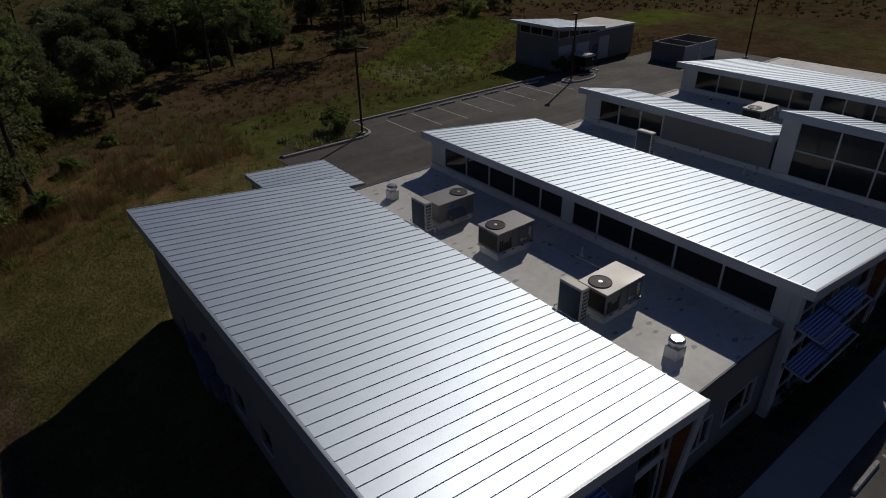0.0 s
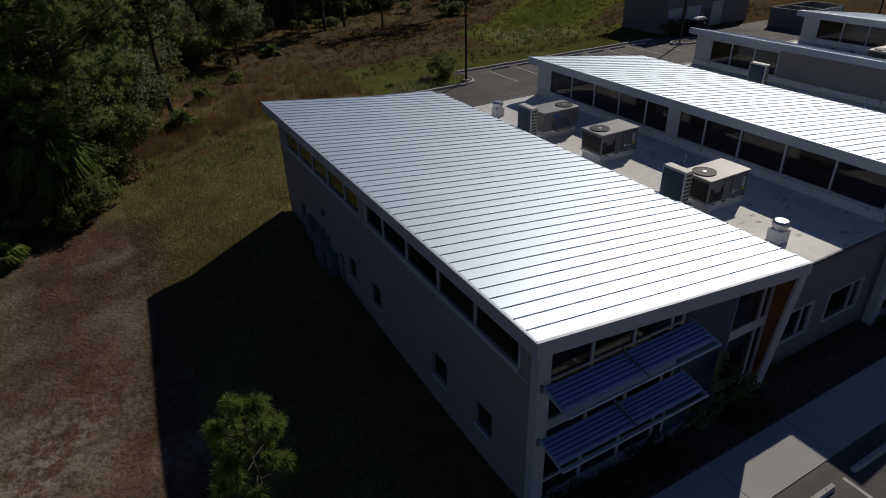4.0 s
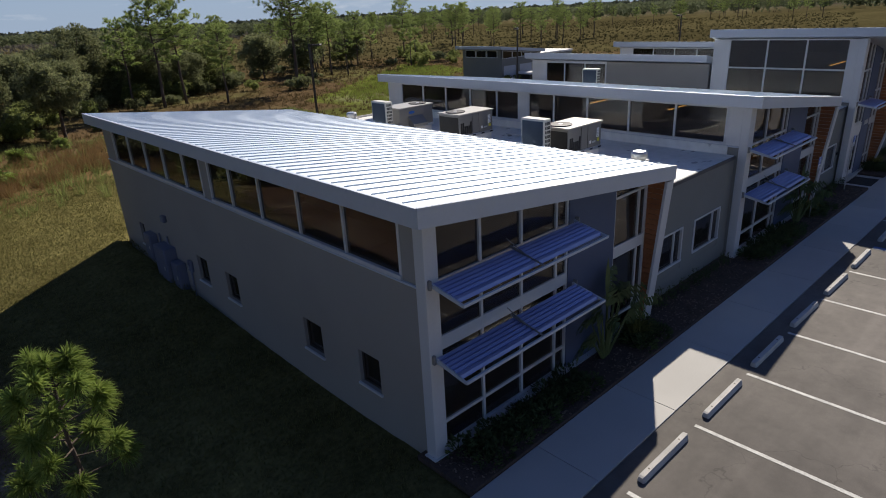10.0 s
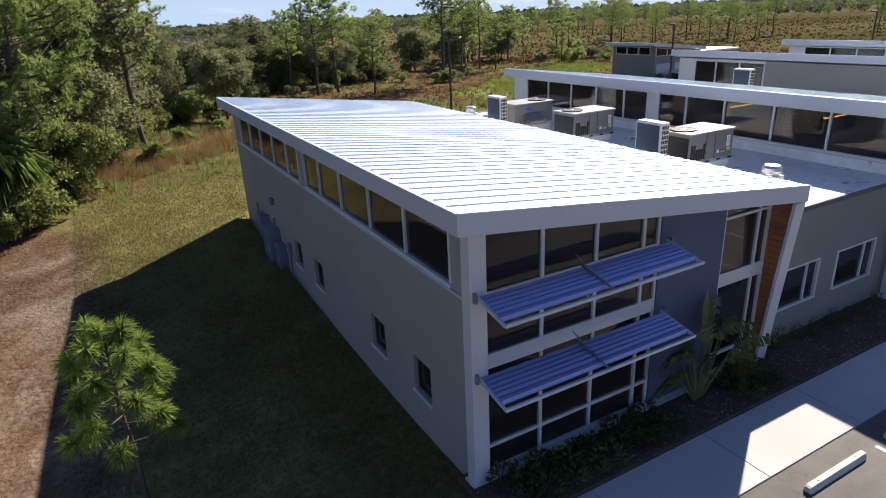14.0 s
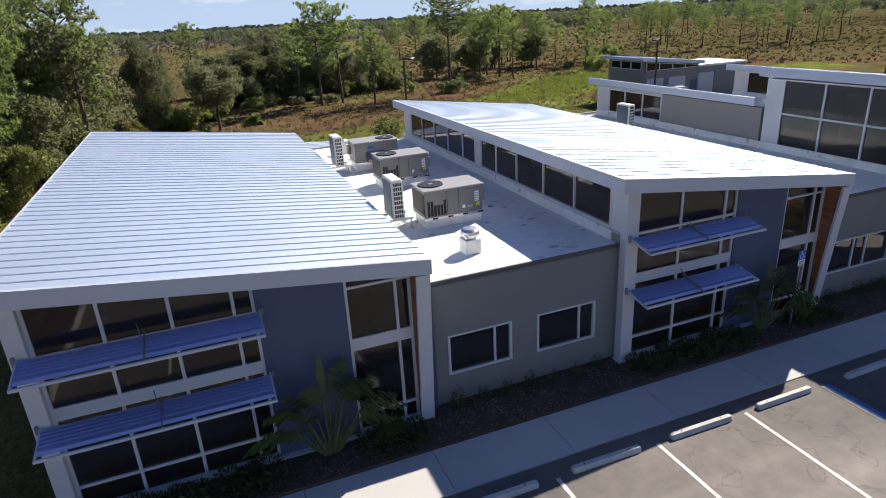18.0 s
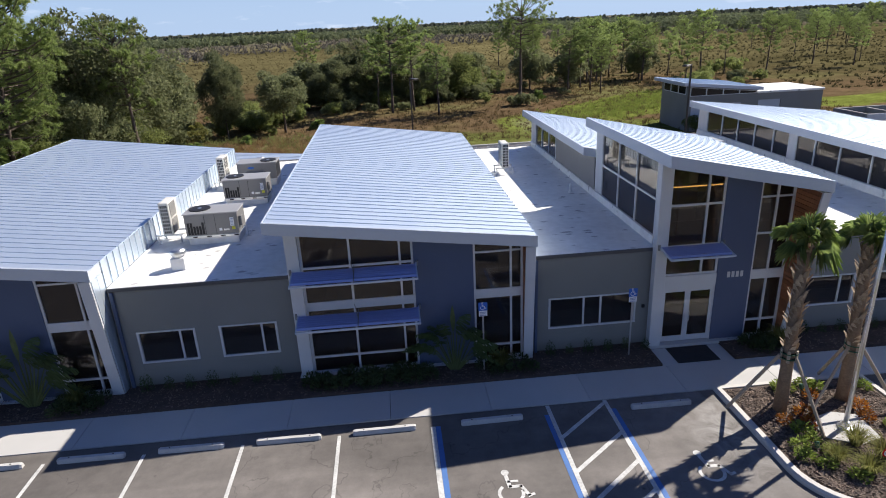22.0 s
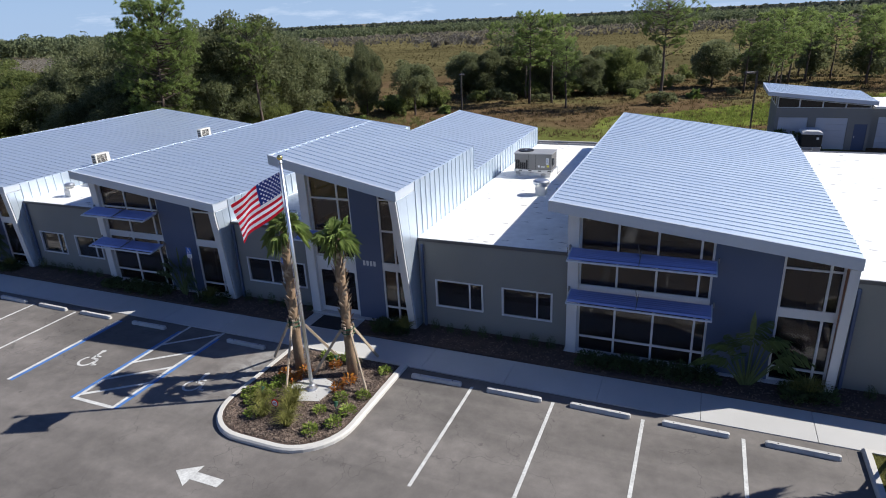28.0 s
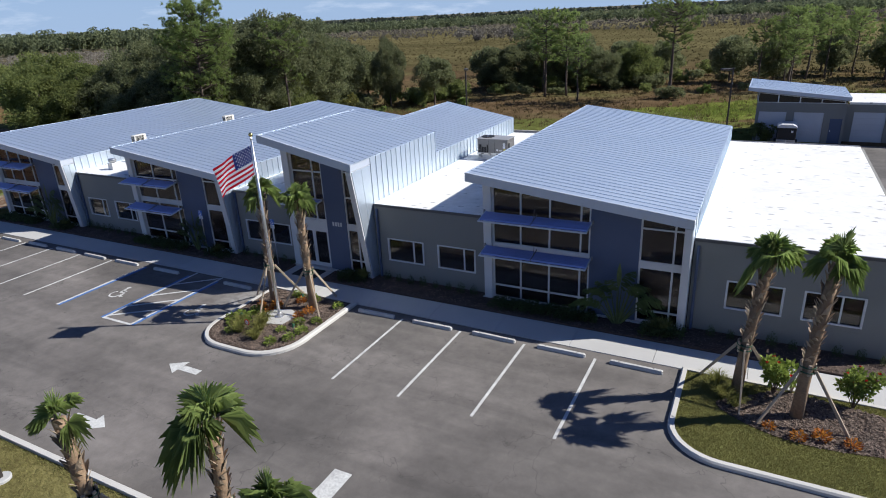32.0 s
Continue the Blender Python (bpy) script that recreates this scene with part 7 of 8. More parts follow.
for k in range(70):
    if k < 34:
        t = rr.random()
        x, y = -36 + 32 * t + rr.uniform(-2, 2), 26.3 + 3.0 * t + rr.uniform(0, 4)
    elif k < 46:
        t = rr.random()
        x, y = 4 + 30 * t + rr.uniform(-2, 2), 66.5 + 9 * t + rr.uniform(-1.5, 5)
    else:
        x, y = rr.uniform(35, 85), rr.uniform(74, 105)
    put((bA, bB, bA, bB)[k % 4], x, y, rr.uniform(0.6, 1.25), rr.uniform(0, 360))
for k in range(58):
    t = rr.random()
    if k < 26:
        x, y = -1.5 + 10.5 * t + rr.uniform(-1.5, 1.0), 49 + 14 * t + rr.uniform(0, 6)
    else:
        x, y = 8 + 30 * t + rr.uniform(-2, 2), 69.5 + 9 * t + rr.uniform(2, 9)
    put((bB, bB, bA)[k % 3], x, y, rr.uniform(1.0, 1.9) if k % 3 < 2 else rr.uniform(0.8, 1.2), rr.uniform(0, 360))
put(bB, 40.8, 69.3, 1.25, 20, "dark bush round the foot of the old pine")
put(bB, 39.3, 69.6, 1.1, 120)
put(bA, -4.9, 28.9, 0.8, 50)
put(bA, 9.0, 58.6, 0.5, 80)
put(bA, 23.2, 42.4, 0.85, 0, "small round tree in the rear mulch bed")
put(bA, 51.8, 44.0, 0.75, 40, "small tree in front of the garage")
yel = broadleaf("flowering_bush", 47, 3.0, 1.2, 900, 0.2, GRASSY, "bush with yellow blooms among the trees", 0.2, 8, 0.05, "bush", "bushes")
seat(yel, 3.4, 49.5, 0.85)


def fan_leaf(g, r, p, d, size, blades, droop):
    """A palm fan: pleated blades radiating from the end of a stalk."""
    side = d.cross(Vector((0, 0, 1)))
    side = side.normalized() if side.length > 1e-3 else Vector((1, 0, 0))
    side = Matrix.Rotation(r.uniform(-0.8, 0.8), 3, d) @ side
    up = side.cross(d).normalized()
    for i in range(blades):
        a = radians(-80 + 160 * i / (blades - 1)) * r.uniform(0.93, 1.07)
        q = (d * math.cos(a) + side * math.sin(a)).normalized()
        ln = size * (0.62 + 0.38 * math.cos(a * 0.75)) * r.uniform(0.88, 1.08)
        w = size * 0.019
        s = q.cross(up).normalized() * w
        fold = up * 0.42 * size * (abs(a) / 1.5) ** 1.5
        m = p + q * ln * 0.55 + up * 0.04 * size * (1 if i % 2 else -0.4) + fold * 0.5 - Vector((0, 0, 0.10 * droop * ln))
        e = p + q * ln * 0.95 + fold * 0.6 + Vector((0, 0, -1)) * droop * ln * r.uniform(0.6, 1.7)
        g.add([tuple(p), tuple(m + s), tuple(e), tuple(m - s)], [(0, 1, 2), (0, 2, 3)])


def sabal(name, seed, h, fronds, size, label, lean=(0, 0), boots=True):
    """A cabbage palm: trunk with old leaf bases, a round head of fan leaves."""
    r = random.Random(seed)
    ob = thing(name, (0, 0, 0), label, "palm tree", "palms")
    hd = Vector((lean[0], lean[1], h))
    pts = [(lean[0] * t ** 1.5, lean[1] * t ** 1.5, -0.1 + (h + 0.1) * t) for t in (0, 0.25, 0.5, 0.75, 1)]
    part("trunk", G().tube(pts, [0.19, 0.165, 0.15, 0.155, 0.15], 14), PALMBARK, ob, smooth=True)
    if boots:
        g = G()
        nb = int((h * 0.62) / 0.125) * 3
        for i in range(nb):
            t = 0.38 + 0.61 * i / nb
            c = Vector((lean[0] * t ** 1.5, lean[1] * t ** 1.5, h * t))
            a = i * 2.22 + r.uniform(-0.15, 0.15)
            o = Vector((math.cos(a), math.sin(a), 0))
            s = Vector((-o.y, o.x, 0))
            w, ln = 0.09, r.uniform(0.2, 0.36)
            gr = 0.6 + 0.4 * t
            b0, tip = c + o * 0.135, c + o * (0.17 + 0.10 * gr + 0.06 * r.random() * gr) + Vector((0, 0, ln * gr))
            mid = c + o * 0.20 + Vector((0, 0, ln * 0.45))
            th = o * 0.022
            g.add([tuple(v) for v in (b0 - s * w, b0 + s * w, mid + s * w * 0.7, tip + s * w * 0.28, tip - s * w * 0.28, mid - s * w * 0.7, mid + th)],
                  [(0, 1, 6), (1, 2, 6), (2, 3, 6), (3, 4, 6), (4, 5, 6), (5, 0, 6), (0, 5, 4, 3, 2, 1)])
        part("boot_cover", g, BOOT, ob, "criss-cross old leaf stubs", kind="stuff")
    for i in range(fronds):
        t = i / max(1, fronds - 1)
        el = radians(88 - 82 * t ** 1.25 + r.uniform(-16, 16))
        a = i * 2.399 + r.uniform(-0.25, 0.25)
        d = Vector((math.cos(a) * math.cos(el), math.sin(a) * math.cos(el), math.sin(el)))
        st = size * r.uniform(0.3, 0.75)
        p1 = hd + d * st + Vector((0, 0, -0.10 * t))
        g = G().tube([tuple(hd), tuple(hd + d * st * 0.5 + Vector((0, 0, 0.03))), tuple(p1)], [0.018, 0.013, 0.010], 5, False)
        dd = (d + rvec(r) * 0.22 + Vector((0, 0, 0.05 - 0.3 * t))).normalized()
        fan_leaf(g, r, p1, dd, size * r.uniform(0.85, 1.2), 34, 0.16 + 0.55 * t)
        part("frond", g, PALM, ob)
    return ob


def brace(x, y, z0, h, label, turn=0.0):
    """Timber staking round a palm: battens, straps, three props."""
    ob = thing("palm_brace", (x, y, z0), label, "tree brace", "palm braces")
    for k in range(5):
        a = turn + k * 2 * math.pi / 5
        c = Vector((x + 0.20 * math.cos(a), y + 0.20 * math.sin(a), z0 + h))
        m = Matrix.Translation(c) @ Matrix.Rotation(a, 4, "Z")
        part("batten", G().box(-0.02, 0.025, -0.045, 0.045, -0.18, 0.18, 0.005, m), BRACE, ob)
    for dz in (-0.08, 0.08):
        part("strap", G().lathe([(0.232, dz - 0.016), (0.236, dz), (0.232, dz + 0.016), (0.222, dz + 0.016), (0.222, dz - 0.016)], 18, (x, y, z0 + h)), STRAP, ob)
    for k in range(3):
        a = turn + 0.5 + k * 2 * math.pi / 3
        o = Vector((math.cos(a), math.sin(a), 0))
        p0, p1 = Vector((x, y, z0 + h - 0.02)) + o * 0.24, Vector((x, y, z0)) + o * (0.30 + h * 0.62)
        d = p1 - p0
        m = Matrix.Translation((p0 + p1) / 2) @ d.to_track_quat("Z", "Y").to_matrix().to_4x4()
        part("prop", G().box(-0.025, 0.025, -0.045, 0.045, -d.length / 2, d.length / 2, 0.005, m), BRACE, ob)
    return ob


s1 = sabal("sabal_palm", 51, 5.15, 13, 0.64, "staked cabbage palm with rough trunk on the flagpole island", (0.05, 0.15))
s2 = sabal("sabal_palm", 52, 5.0, 11, 0.64, "staked cabbage palm with a compact head", (-0.12, 0.05))
s3 = sabal("sabal_palm", 53, 4.0, 10, 0.86, "young cabbage palm with wide fan leaves", (0.1, -0.05))
seat(s1, 32.92, 1.35, 1.0, 0, 0.1)
seat(s2, 34.98, 1.55, 1.0, 0, 0.1)
seat(s3, 41.75, -9.98, 0.98, 60, 0.05)
s5 = sabal("sabal_palm", 57, 4.75, 13, 0.66, "staked cabbage palm on the grass island", (0.42, 0.05))
seat(s5, 52.05, 1.95, 1.0, 0, 0.1)
s6 = sabal("sabal_palm", 58, 5.1, 12, 0.66, "staked cabbage palm beside the hibiscus", (0.30, 0.0))
seat(s6, 53.75, 1.2, 1.0, 0, 0.1)
s4 = sabal("sabal_palm", 56, 3.9, 6, 0.55, "newly planted cabbage palm with few leaves", (-0.15, 0.1))
seat(s4, 38.65, -11.2, 1.0, 40, 0.05)
put(s3, 44.1, -10.65, 0.78, 170, "young cabbage palm on the verge", 0.05)
for x, y, h, t in ((32.92, 1.35, 1.85, 0.3), (34.98, 1.55, 1.8, 0.9), (52.1, 1.95, 1.7, 0.1), (53.8, 1.2, 1.75, 1.2), (41.75, -9.98, 1.6, 0.5), (38.65, -11.2, 1.7, 0.2), (44.2, -10.6, 1.6, 1.0)):
    brace(x, y, 0.1, h, "timber props and straps staking a palm", t)

wp = sabal("sabal_palm", 54, 2.6, 26, 1.25, "wild cabbage palm with a dense skirt of fan leaves", (0.2, 0), False)
seat(wp, -4.7, 30.1, 1.15)
put(wp, -9.0, 33.0, 0.9, 100)
pm = sabal("saw_palmetto", 55, 0.25, 18, 0.85, "low saw palmetto clump at the edge of the lawn", (0, 0), False)
seat(pm, 2.2, 39.4)
for k, (x, y, s) in enumerate(((-7.5, 27.0, 1.0), (4.5, 45.0, 0.8), (-6.8, 29.0, 0.8), (14.0, 61.0, 0.9), (44.0, 76.0, 1.0), (8.0, 50.0, 0.7))):
    put(pm, x, y, s, 50 * k)


def paddle_plant(seed, n, label):
    """A bird-of-paradise: a flat fan of pale stalks with large torn, arching leaves."""
    r = random.Random(seed)
    ob = thing("paddle_plant", (0, 0, 0), label, "plant", "bird of paradise plants")
    for i in range(n):
        u = -1 + 2 * i / (n - 1)
        new_leaf = i == n // 2
        a = radians(40 * u + r.uniform(-3, 3))
        d = Vector((math.sin(a), r.uniform(-0.22, 0.12) * (0.2 if new_leaf else 1), math.cos(a))).normalized()
        st = r.uniform(1.0, 1.4) * (1.08 - 0.3 * u * u)
        p0, p1 = Vector((0.13 * u, 0, 0)), d * st + Vector((0.10 * u, 0, 0))
        part("stalk", G().tube([tuple(p0), tuple(p0.lerp(p1, 0.5)), tuple(p1)], [0.034, 0.024, 0.013], 6, False), STALK, ob)
        g = G()
        out = 0.04 if new_leaf else r.uniform(0.5, 1.3)
        sd = math.copysign(1, u) if u else 1
        q = (d + Vector((sd * out * (0.35 + 0.65 * abs(u)), r.uniform(-0.7, 0.25) * out, 0.0))).normalized()
        s = q.cross(Vector((0.25, 1, 0.15)) if not new_leaf else Vector((0.1, 1, 0))).normalized()
        ln, m = r.uniform(0.85, 1.25), 12
        if new_leaf:
            ln = 0.95
        wide = 0.085 if new_leaf else r.uniform(0.19, 0.25)
        dr = Vector((0, 0, -1))
        fall = 0.0 if new_leaf else r.uniform(0.35, 0.75)
        for k in range(m):
            for sg in (-1, 1):
                t0 = k / m
                t1 = (k + (1.0 if new_leaf else r.uniform(0.7, 1.0))) / m
                w0, w1 = wide * math.sin(math.pi * (0.1 + 0.88 * t0)), wide * math.sin(math.pi * (0.1 + 0.88 * t1))
                c0, c1 = p1 + q * ln * t0 + dr * fall * t0 ** 2, p1 + q * ln * t1 + dr * fall * t1 ** 2
                sag = dr * (0.0 if new_leaf else r.uniform(0.02, 0.17))
                back = q * (0.0 if new_leaf else 0.05)
                g.add([tuple(c0), tuple(c1), tuple(c1 + s * sg * w1 + sag + back), tuple(c0 + s * sg * w0 + sag + back)], [(0, 1, 2, 3) if sg > 0 else (3, 2, 1, 0)])
        part("paddle_leaf", g, STALK if new_leaf else PADDLE, ob)
    return ob


pp = paddle_plant(61, 19, "bird-of-paradise with large torn leaves in the front bed")
seat(pp, 10.2, 5.16, 1.14, 4, 0.1)
put(pp, 23.85, 5.12, 0.86, -12, "", 0.1)
put(pp, 47.5, 5.12, 0.95, 15, "", 0.1)


def small_shrub(name, seed, h, w, leaves, size, material, label, group, upright=0.5):
    r = random.Random(seed)
    g = G()
    for i in range(leaves):
        a, t = r.uniform(0, 6.283), r.random()
        rad = w * math.sqrt(r.random())
        p = Vector((math.cos(a) * rad, math.sin(a) * rad, h * t * (1 - 0.5 * (rad / w) ** 2)))
        d = Vector((math.cos(a), math.sin(a), upright + r.uniform(-0.3, 0.6))).normalized()
        leaf(g, p, d, rvec(r), size * r.uniform(0.7, 1.2), size * 0.42)
    for k in range(5):
        a = k * 1.26
        g.tube([(0, 0, -0.02), (math.cos(a) * w * 0.4, math.sin(a) * w * 0.4, h * 0.6)], [0.012, 0.006], 4, False)
    return solo(name, g, material, label, "shrub", group)


sh = small_shrub("hedge_shrub", 71, 0.85, 0.26, 230, 0.10, DARKGREEN, "small dark green shrub in the bed along the wall", "shrubs along the wall", 0.9)
lowp = small_shrub("ground_cover_plant", 72, 0.30, 0.26, 130, 0.12, DARKGREEN, "low dark ground-cover plant in the front bed", "low plants along the glass")
grn = small_shrub("green_shrub", 73, 0.42, 0.30, 150, 0.17, BROADGREEN, "bright green leafy shrub in bark mulch", "green shrubs in mulch")
cro = small_shrub("croton", 74, 0.42, 0.24, 120, 0.16, ORANGE, "orange-red croton in bark mulch", "crotons")


def place(src, spots_, z, base, smin=0.85, smax=1.15):
    first = True
    for x, y in spots_:
        m = pose(x, y, z, 0, 0, base.uniform(0, 360)) @ Matrix.Scale(base.uniform(smin, smax), 4)
        if first:
            src.matrix_basis = m
            first = False
        else:
            copy_thing(src, m)


place(sh, [(a + (b - a) * (k + 0.5) / n, 5.46 + rr.uniform(-0.06, 0.06)) for a, b, n in ((13.3, 18.3, 7), (26.9, 30.9, 6), (36.1, 41.4, 8), (50.6, 56.8, 9)) for k in range(n)], 0.1, rr, 0.62, 0.95)
place(lowp, [(a + (b - a) * (k + rr.random()) / n, yr + rr.uniform(-0.12, 0.12)) for a, b, n in ((4.9, 9.0, 11), (10.8, 12.6, 4), (19.0, 23.0, 10), (24.8, 26.4, 3), (34.0, 35.4, 4), (42.2, 46.6, 12), (48.4, 49.9, 4)) for yr in (4.72, 4.98, 5.22) for k in range(n)], 0.1, rr, 0.75, 1.15)
place(grn, [(32.87, 0.28), (32.43, -0.25), (32.65, -1.03), (33.07, -0.6), (33.75, 2.24), (34.61, 2.21), (34.3, 2.35), (35.39, 0.09), (36.01, 0.47), (35.08, -0.69), (35.96, -0.46), (35.85, -1.14), (35.39, -1.69), (33.14, -1.55), (32.9, -0.1), (32.3, -0.7), (36.0, 2.0), (33.5, 2.3)], 0.11, rr, 0.72, 0.95)
place(cro, [(33.39, 0.98), (33.3, 0.55), (34.13, 1.77), (35.12, 1.06), (34.97, 0.56), (32.7, 0.75), (53.02, 0.26), (53.77, 0.03), (54.38, 0.29), (55.13, 0.22)], 0.11, rr, 0.65, 0.95)


def grass_clump(name, seed, h, blades, material, label, group, width=0.008, spread=0.55):
    r = random.Random(seed)
    g = G()
    for i in range(blades):
        a, o = r.uniform(0, 6.283), r.uniform(0, 0.10)
        d = Vector((math.cos(a), math.sin(a), 0))
        s = Vector((-d.y, d.x, 0)) * width
        ln, lean_ = h * r.uniform(0.65, 1.1), spread * math.sqrt(r.random())
        p0, p1, p2 = d * o, d * (o + lean_ * ln * 0.45) + Vector((0, 0, ln * 0.62)), d * (o + lean_ * ln) + Vector((0, 0, ln * (0.98 - 0.45 * lean_)))
        g.add([tuple(p0 - s), tuple(p0 + s), tuple(p1 + s * 0.8), tuple(p1 - s * 0.8), tuple(p2)], [(0, 1, 2, 3), (3, 2, 4)])
    return solo(name, g, material, label, "grass", group)


og = grass_clump("ornamental_grass", 81, 0.60, 330, GRASSY, "tan and green ornamental grass tuft in mulch", "ornamental grasses", 0.006, 0.95)
place(og, [(33.91, -0.39), (33.48, -1.43), (34.52, -1.62), (51.43, 1.95), (52.06, 1.04), (51.7, 1.4), (11.6, 5.1), (25.4, 5.1), (48.9, 5.1), (49.3, 5.15), (35.3, 5.1), (33.0, -0.9), (34.2, -1.0)], 0.11, rr, 0.8, 1.1)

hb = thing("hibiscus", (0, 0, 0), "hibiscus shrub with red blooms on the grass island", "shrub", "hibiscus shrubs")
r9 = random.Random(91)
gl, gs = G(), G()
tips = [Vector((0.46 * math.cos(k * 2.399) * (0.4 + 0.6 * (k % 3) / 2), 0.46 * math.sin(k * 2.399) * (0.4 + 0.6 * (k % 3) / 2), 0.62 + 0.72 * ((k * 5) % 11) / 11)) for k in range(13)]
for c in tips:
    for i in range(95):
        v = rvec(r9)
        p = c + v * 0.20 * r9.uniform(0.3, 1.05)
        leaf(gl, p, (v + Vector((0, 0, 0.2)) + rvec(r9) * 0.6).normalized(), rvec(r9), 0.14 * r9.uniform(0.7, 1.2), 0.09)
    gs.tube([(0, 0, -0.05), (c.x * 0.45, c.y * 0.45, c.z * 0.55), tuple(c)], [0.014, 0.011, 0.006], 5, False)
for i in range(11):
    v = rvec(r9)
    p = tips[i] + Vector((v.x, v.y, abs(v.z))) * 0.22
    gf = G()
    for k in range(5):
        a = k * 1.2566
        leaf(gf, p, (v + Vector((math.cos(a), math.sin(a), 0.2)) * 0.9).normalized(), v, 0.085, 0.08)
    part("bloom", gf, REDFLOWER, hb, "red bloom")
part("stem", gs, BARK, hb, kind="stuff")
part("foliage", gl, BROADGREEN, hb, kind="stuff")
seat(hb, 53.1, 2.2, 0.95, 0, 0.1)
put(hb, 55.3, 2.3, 1.0, 70, "", 0.1)

# garden lights and a small round sign in the island
for x, y in ((35.55, -0.48), (32.73, -0.53), (34.0, 2.0)):
    gl_ = thing("garden_spotlight", (x, y, 0.11), "small dark green garden spotlight on a stake", "garden light", "garden spotlights")
    part("stake", G().tube([(x, y, 0.1), (x, y, 0.30)], [0.012, 0.012], 6), STRAP, gl_)
    part("lamp", G().tube([(x, y, 0.28), (x, y + 0.06, 0.42)], [0.05, 0.062], 12), STRAP, gl_)
sg = thing("round_sign", (33.92, -1.34, 0.11), "small round red and white sign on a stake", "sign")
part("stake", G().tube([(33.92, -1.34, 0.1), (33.92, -1.34, 0.52)], [0.008, 0.008], 6), BRONZE, sg)
dsc = [(33.92 + 0.13 * math.cos(2 * math.pi * i / 22), 0.62 + 0.13 * math.sin(2 * math.pi * i / 22)) for i in range(22)]
part("disc", G().prism(dsc, "y", -1.355, -1.345), REDFLOWER, sg)
part("disc_face", G().prism([(33.92 + (u - 33.92) * 0.72, 0.62 + (v - 0.62) * 0.72) for u, v in dsc], "y", -1.359, -1.3555), WHITESIGN, sg)
for k in range(2):
    part("print_bar", G().box(33.86, 33.98, -1.363, -1.3595, 0.59 + k * 0.045, 0.61 + k * 0.045), REDFLOWER, sg)


# ---- grass, brush and distance ----
def blades(name, count, seed, where, h, w, material, label):
    """Single grass blades over an area."""
    r = random.Random(seed)
    g, k = G(), 0
    while k < count:
        x, y, z = where(r)
        if z is None:
            continue
        k += 1
        a = r.uniform(0, 6.283)
        q, s = (math.cos(a) * h * 0.5, math.sin(a) * h * 0.5), (math.sin(a) * w, -math.cos(a) * w)
        hh = h * r.uniform(0.6, 1.2)
        g.add([(x - s[0], y - s[1], z), (x + s[0], y + s[1], z), (x + q[0], y + q[1], z + hh)], [(0, 1, 2)])
    return solo(name, g, material, label, "grass", "", "stuff")


ip2 = inset(isl2, 0.2)


def on_island(r):
    x, y = r.uniform(50.4, 57.2), r.uniform(-1.9, 3.0)
    ok = in_poly(ip2, x, y) and not in_poly(ring, x, y)
    return x, y, (0.10 if ok else None)


blades("island_grass", 60000, 5, on_island, 0.05, 0.006, LAWNBLADE, "short lawn grass on the kerbed island")
blades("verge_grass", 30000, 6, lambda r: (r.uniform(26, 50), -9.75 - 3.2 * r.random() ** 1.4, 0.05), 0.06, 0.009, LAWNBLADE, "short lawn grass on the verge")


def west_lawn(r):
    x, y = r.uniform(-2.4, 7.5), r.uniform(3.0, 36.0)
    if (x > 4.4 and y < 24.5) or (x > 0.3 and y < 5.0):
        return x, y, None
    return x, y, ground_height(x, y) - 0.01


blades("west_lawn_grass", 60000, 7, west_lawn, 0.08, 0.016, LAWNBLADE, "mown grass beside the west wall")


def clumps(name, count, seed, where, h, n, w, material, label, cat):
    r = random.Random(seed)
    g, k = G(), 0
    while k < count:
        x, y = where(r)
        k += 1
        z = ground_height(x, y) - 0.02
        hh = h * r.uniform(0.5, 1.3)
        for _ in range(n):
            a, o, le = r.uniform(0, 6.283), r.uniform(0, 0.28), r.uniform(0.1, 0.6)
            cx, cy = x + math.cos(a) * o, y + math.sin(a) * o
            L = hh * r.uniform(0.6, 1.1)
            b = r.uniform(0, 6.283)
            sx, sy = math.sin(b) * w, -math.cos(b) * w
            g.add([(cx - sx, cy - sy, z), (cx + sx, cy + sy, z), (cx + math.cos(a) * le * L, cy + math.sin(a) * le * L, z + L)], [(0, 1, 2)])
    return solo(name, g, material, label, cat, "", "stuff")


def edge_band(r):
    t = r.random()
    return -6 + 22 * t + r.uniform(-1.2, 1.2), 31.5 + 10.0 * t + abs(r.gauss(0, 3.8)) + 0.3


clumps("tall_dry_grass", 620, 9, edge_band, 0.8, 26, 0.012, DRYGRASS, "tall dry brown grass at the edge of the lawn", "grass")
clumps("rough_green_grass", 700, 10, lambda r: (r.uniform(-8, 16), r.uniform(31, 56)), 0.6, 18, 0.016, BUSH, "rough green weeds among dry grass", "grass")
clumps("brush_stubble", 5200, 12, lambda r: (r.uniform(-6, 75), r.uniform(46, 100)), 0.38, 10, 0.03, BRUSHY, "dry brush stubble on cleared ground", "brush")
clumps("bright_weeds", 1500, 13, lambda r: (lambda x: (x, 53 + 0.75 * (x - 38) + r.gauss(0, 3.5)))(r.uniform(38, 70)), 0.42, 10, 0.03, WEEDS, "bright green weeds in the rough", "weeds")
clumps("field_scrub", 6500, 14, lambda r: (lambda d, a: (20 + d * math.sin(a), d * math.cos(a)))(r.uniform(95, 330), radians(r.uniform(14, 75))), 0.5, 8, 0.08, SCRUB, "brown scrub over the open field", "scrub")
clumps("marsh_grass", 9000, 15, lambda r: (lambda d, a: (20 + d * math.sin(a), d * math.cos(a)))(r.uniform(110, 420), radians(r.uniform(-60, 24))), 0.45, 8, 0.07, MARSH, "golden marsh grass", "grass")
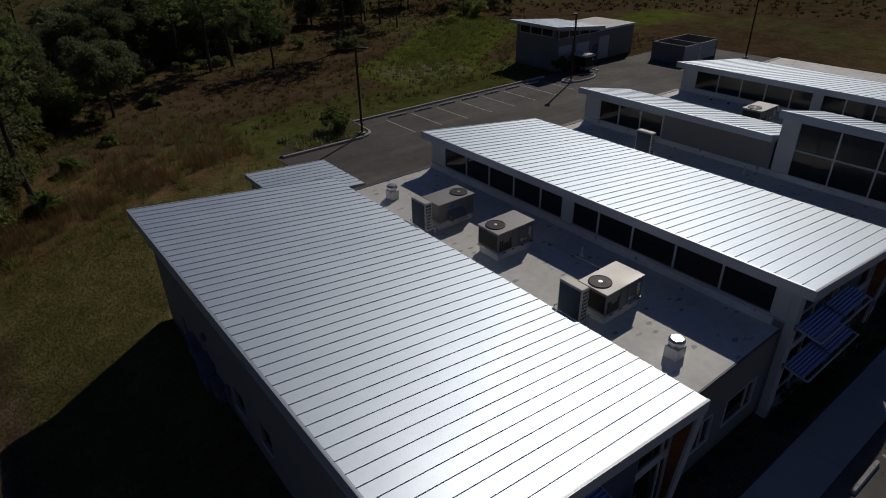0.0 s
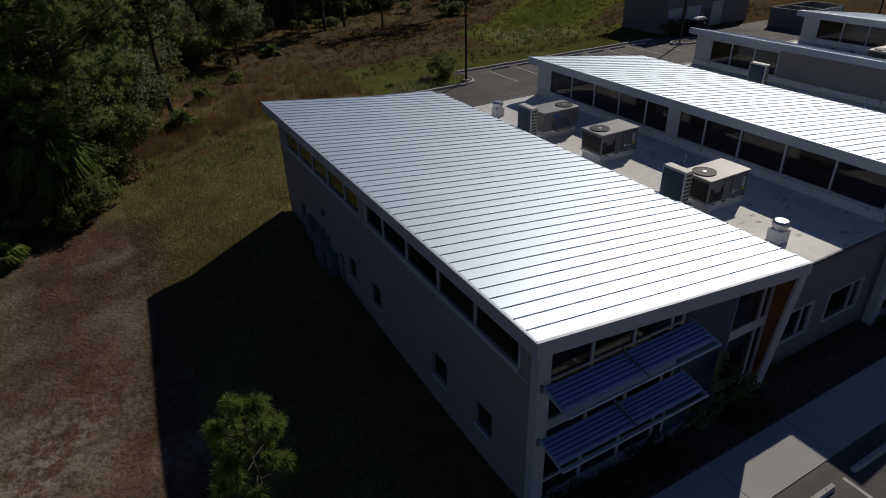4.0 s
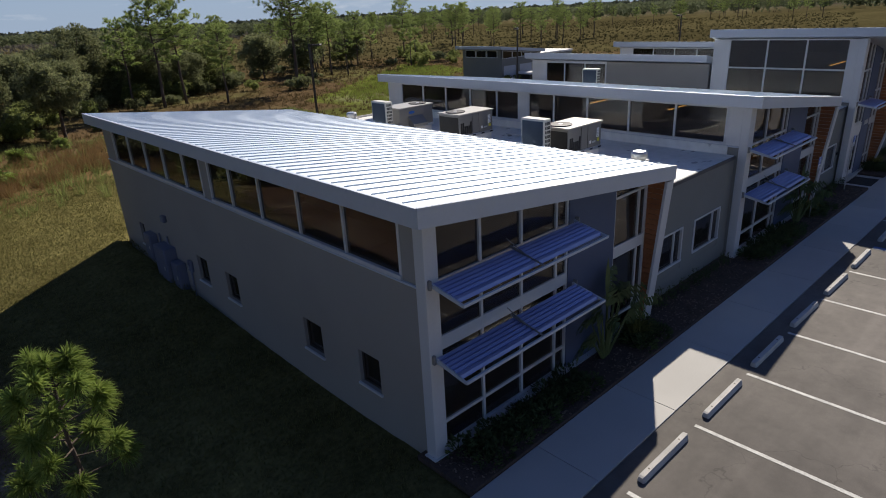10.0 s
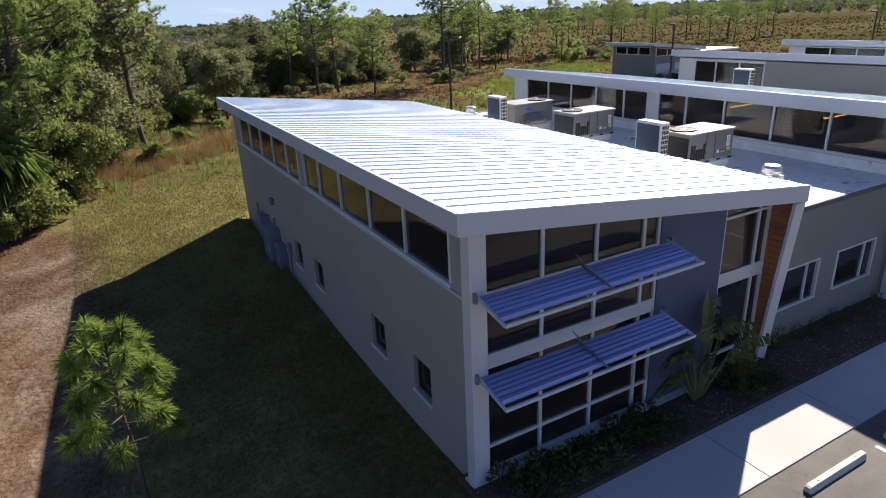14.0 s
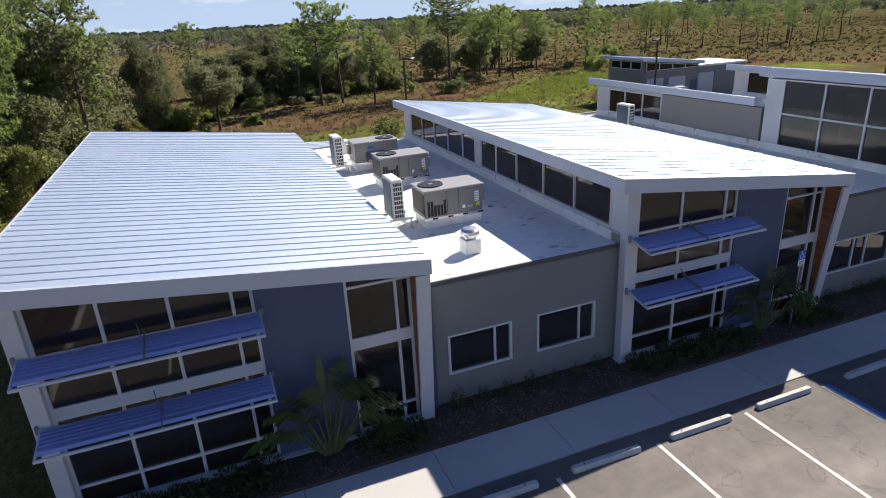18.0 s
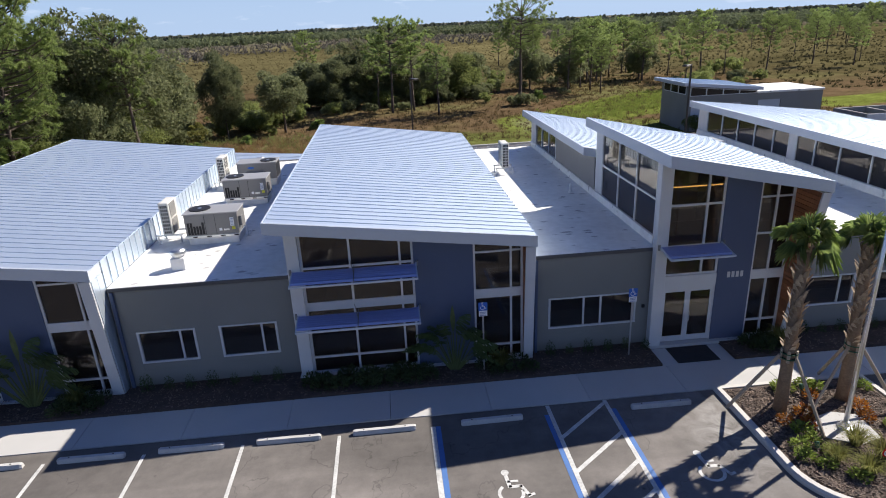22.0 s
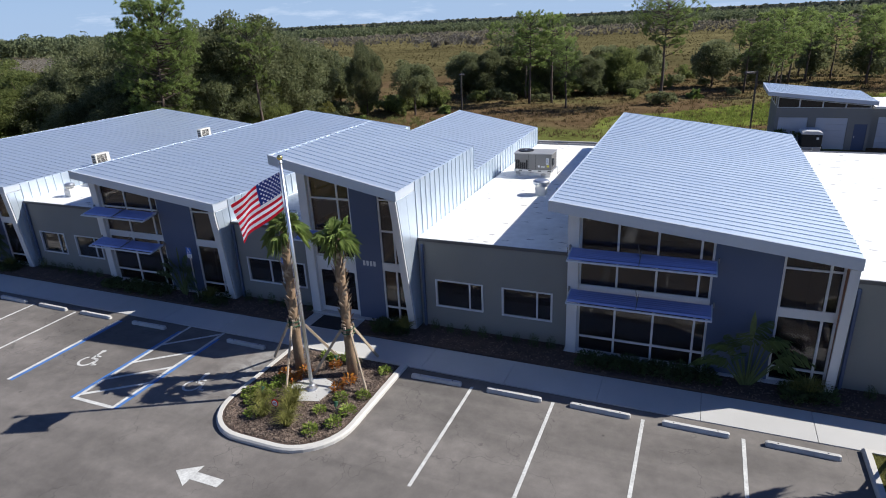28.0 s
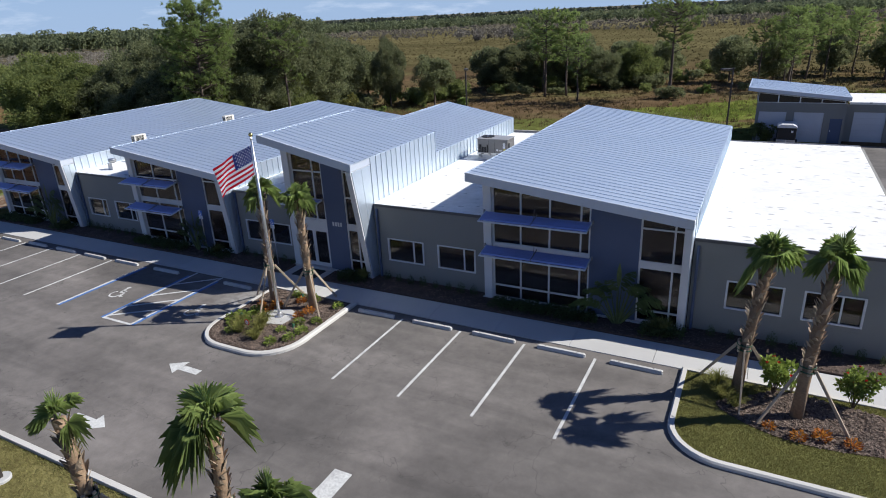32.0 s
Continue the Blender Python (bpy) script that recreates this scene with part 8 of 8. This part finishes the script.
clumps("west_rough_grass", 1500, 18, lambda r: (-8 - 17 * r.random() ** 1.3, r.uniform(2, 27)), 0.28, 9, 0.014, LAWNBLADE, "rough green grass west of the dirt strip", "grass")
clumps("yellow_brush", 90, 19, lambda r: (r.uniform(-26, -17), r.uniform(22, 27)), 1.5, 40, 0.03, GRASSY, "tall yellowish brush at the edge of the woods", "brush")
clumps("dirt_litter", 1500, 16, lambda r: (r.uniform(-6, -2.6), r.uniform(-2, 29)), 0.10, 6, 0.012, DRYGRASS, "dead grass tufts on sandy dirt", "grass")
clumps("rear_bed_plants", 120, 17, lambda r: (r.uniform(18.5, 24.6), r.uniform(40.5, 43.4)), 0.5, 20, 0.03, BUSH, "low plants in the rear mulch bed", "plants")


def forest(name, seed, count, where, hmin, hmax, n, size, material, label, thin=0.0):
    """Far woods: crowns of small leaf sprays on uneven lobes, many trees joined."""
    r = random.Random(seed)
    g = G()
    for _ in range(count):
        x, y = where(r)
        h = r.uniform(hmin, hmax)
        w = h * r.uniform(0.30, 0.50)
        z = ground_height(x, y)
        lobes = [(rvec(r), r.uniform(0.5, 0.8)) for _ in range(5)]
        for i in range(n):
            lv, lr = lobes[i % 5]
            v = (rvec(r) + Vector((0, 0, 0.3))).normalized()
            q = lv * 0.5 + v * lr * (1 - thin * r.random())
            p = Vector((x + q.x * w, y + q.y * w, max(z + 0.1, z + h * 0.52 + q.z * h * 0.40)))
            d = (v + rvec(r) * 0.8).normalized()
            s = size * r.uniform(0.6, 1.3)
            e = d.cross(rvec(r)).normalized() * s
            d = d * s
            g.add([tuple(p - e * 0.9 - d * 0.6), tuple(p + e * 0.9 - d * 0.6), tuple(p + d)], [(0, 1, 2)])
    return solo(name, g, material, label, "woods", "", "stuff")


def belt(d0, d1, a0, a1):
    return lambda r: (lambda d, a: (20 + d * math.sin(a), d * math.cos(a)))(math.sqrt(r.uniform(d0 * d0, d1 * d1)), radians(r.uniform(a0, a1)))


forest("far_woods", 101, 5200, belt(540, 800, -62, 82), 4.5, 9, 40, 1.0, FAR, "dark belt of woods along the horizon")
# the farthest trees carry their haze in the leaf colour
forest("horizon_woods", 102, 1700, belt(830, 1600, -62, 85), 7, 11.5, 50, 2.0, HAZY, "woods on the horizon, haze put into their leaf colour")
forest("west_woods", 103, 460, belt(400, 570, -76, -36), 8, 16, 240, 0.75, FAR, "woods beyond the marsh to the west")
forest("west_thicket", 108, 2600, belt(130, 400, -76, -46), 1.4, 3.4, 90, 0.15, TWIG, "grey bare thicket beyond the trees", 0.7)
forest("marsh_edge_thicket", 104, 3200, belt(330, 540, -46, 34), 1.2, 3.0, 60, 0.22, TWIG, "grey bare thicket at the marsh edge", 0.7)
forest("grey_snags", 106, 22, lambda r: (-58 + r.gauss(0, 8), 250 + r.gauss(0, 7)), 3.5, 7.5, 240, 0.28, TWIG, "cluster of bare grey trees in the marsh", 0.6)
forest("east_woods", 105, 700, belt(380, 600, 20, 80), 4, 8, 80, 0.65, FAR, "scattered pine woods beyond the field")
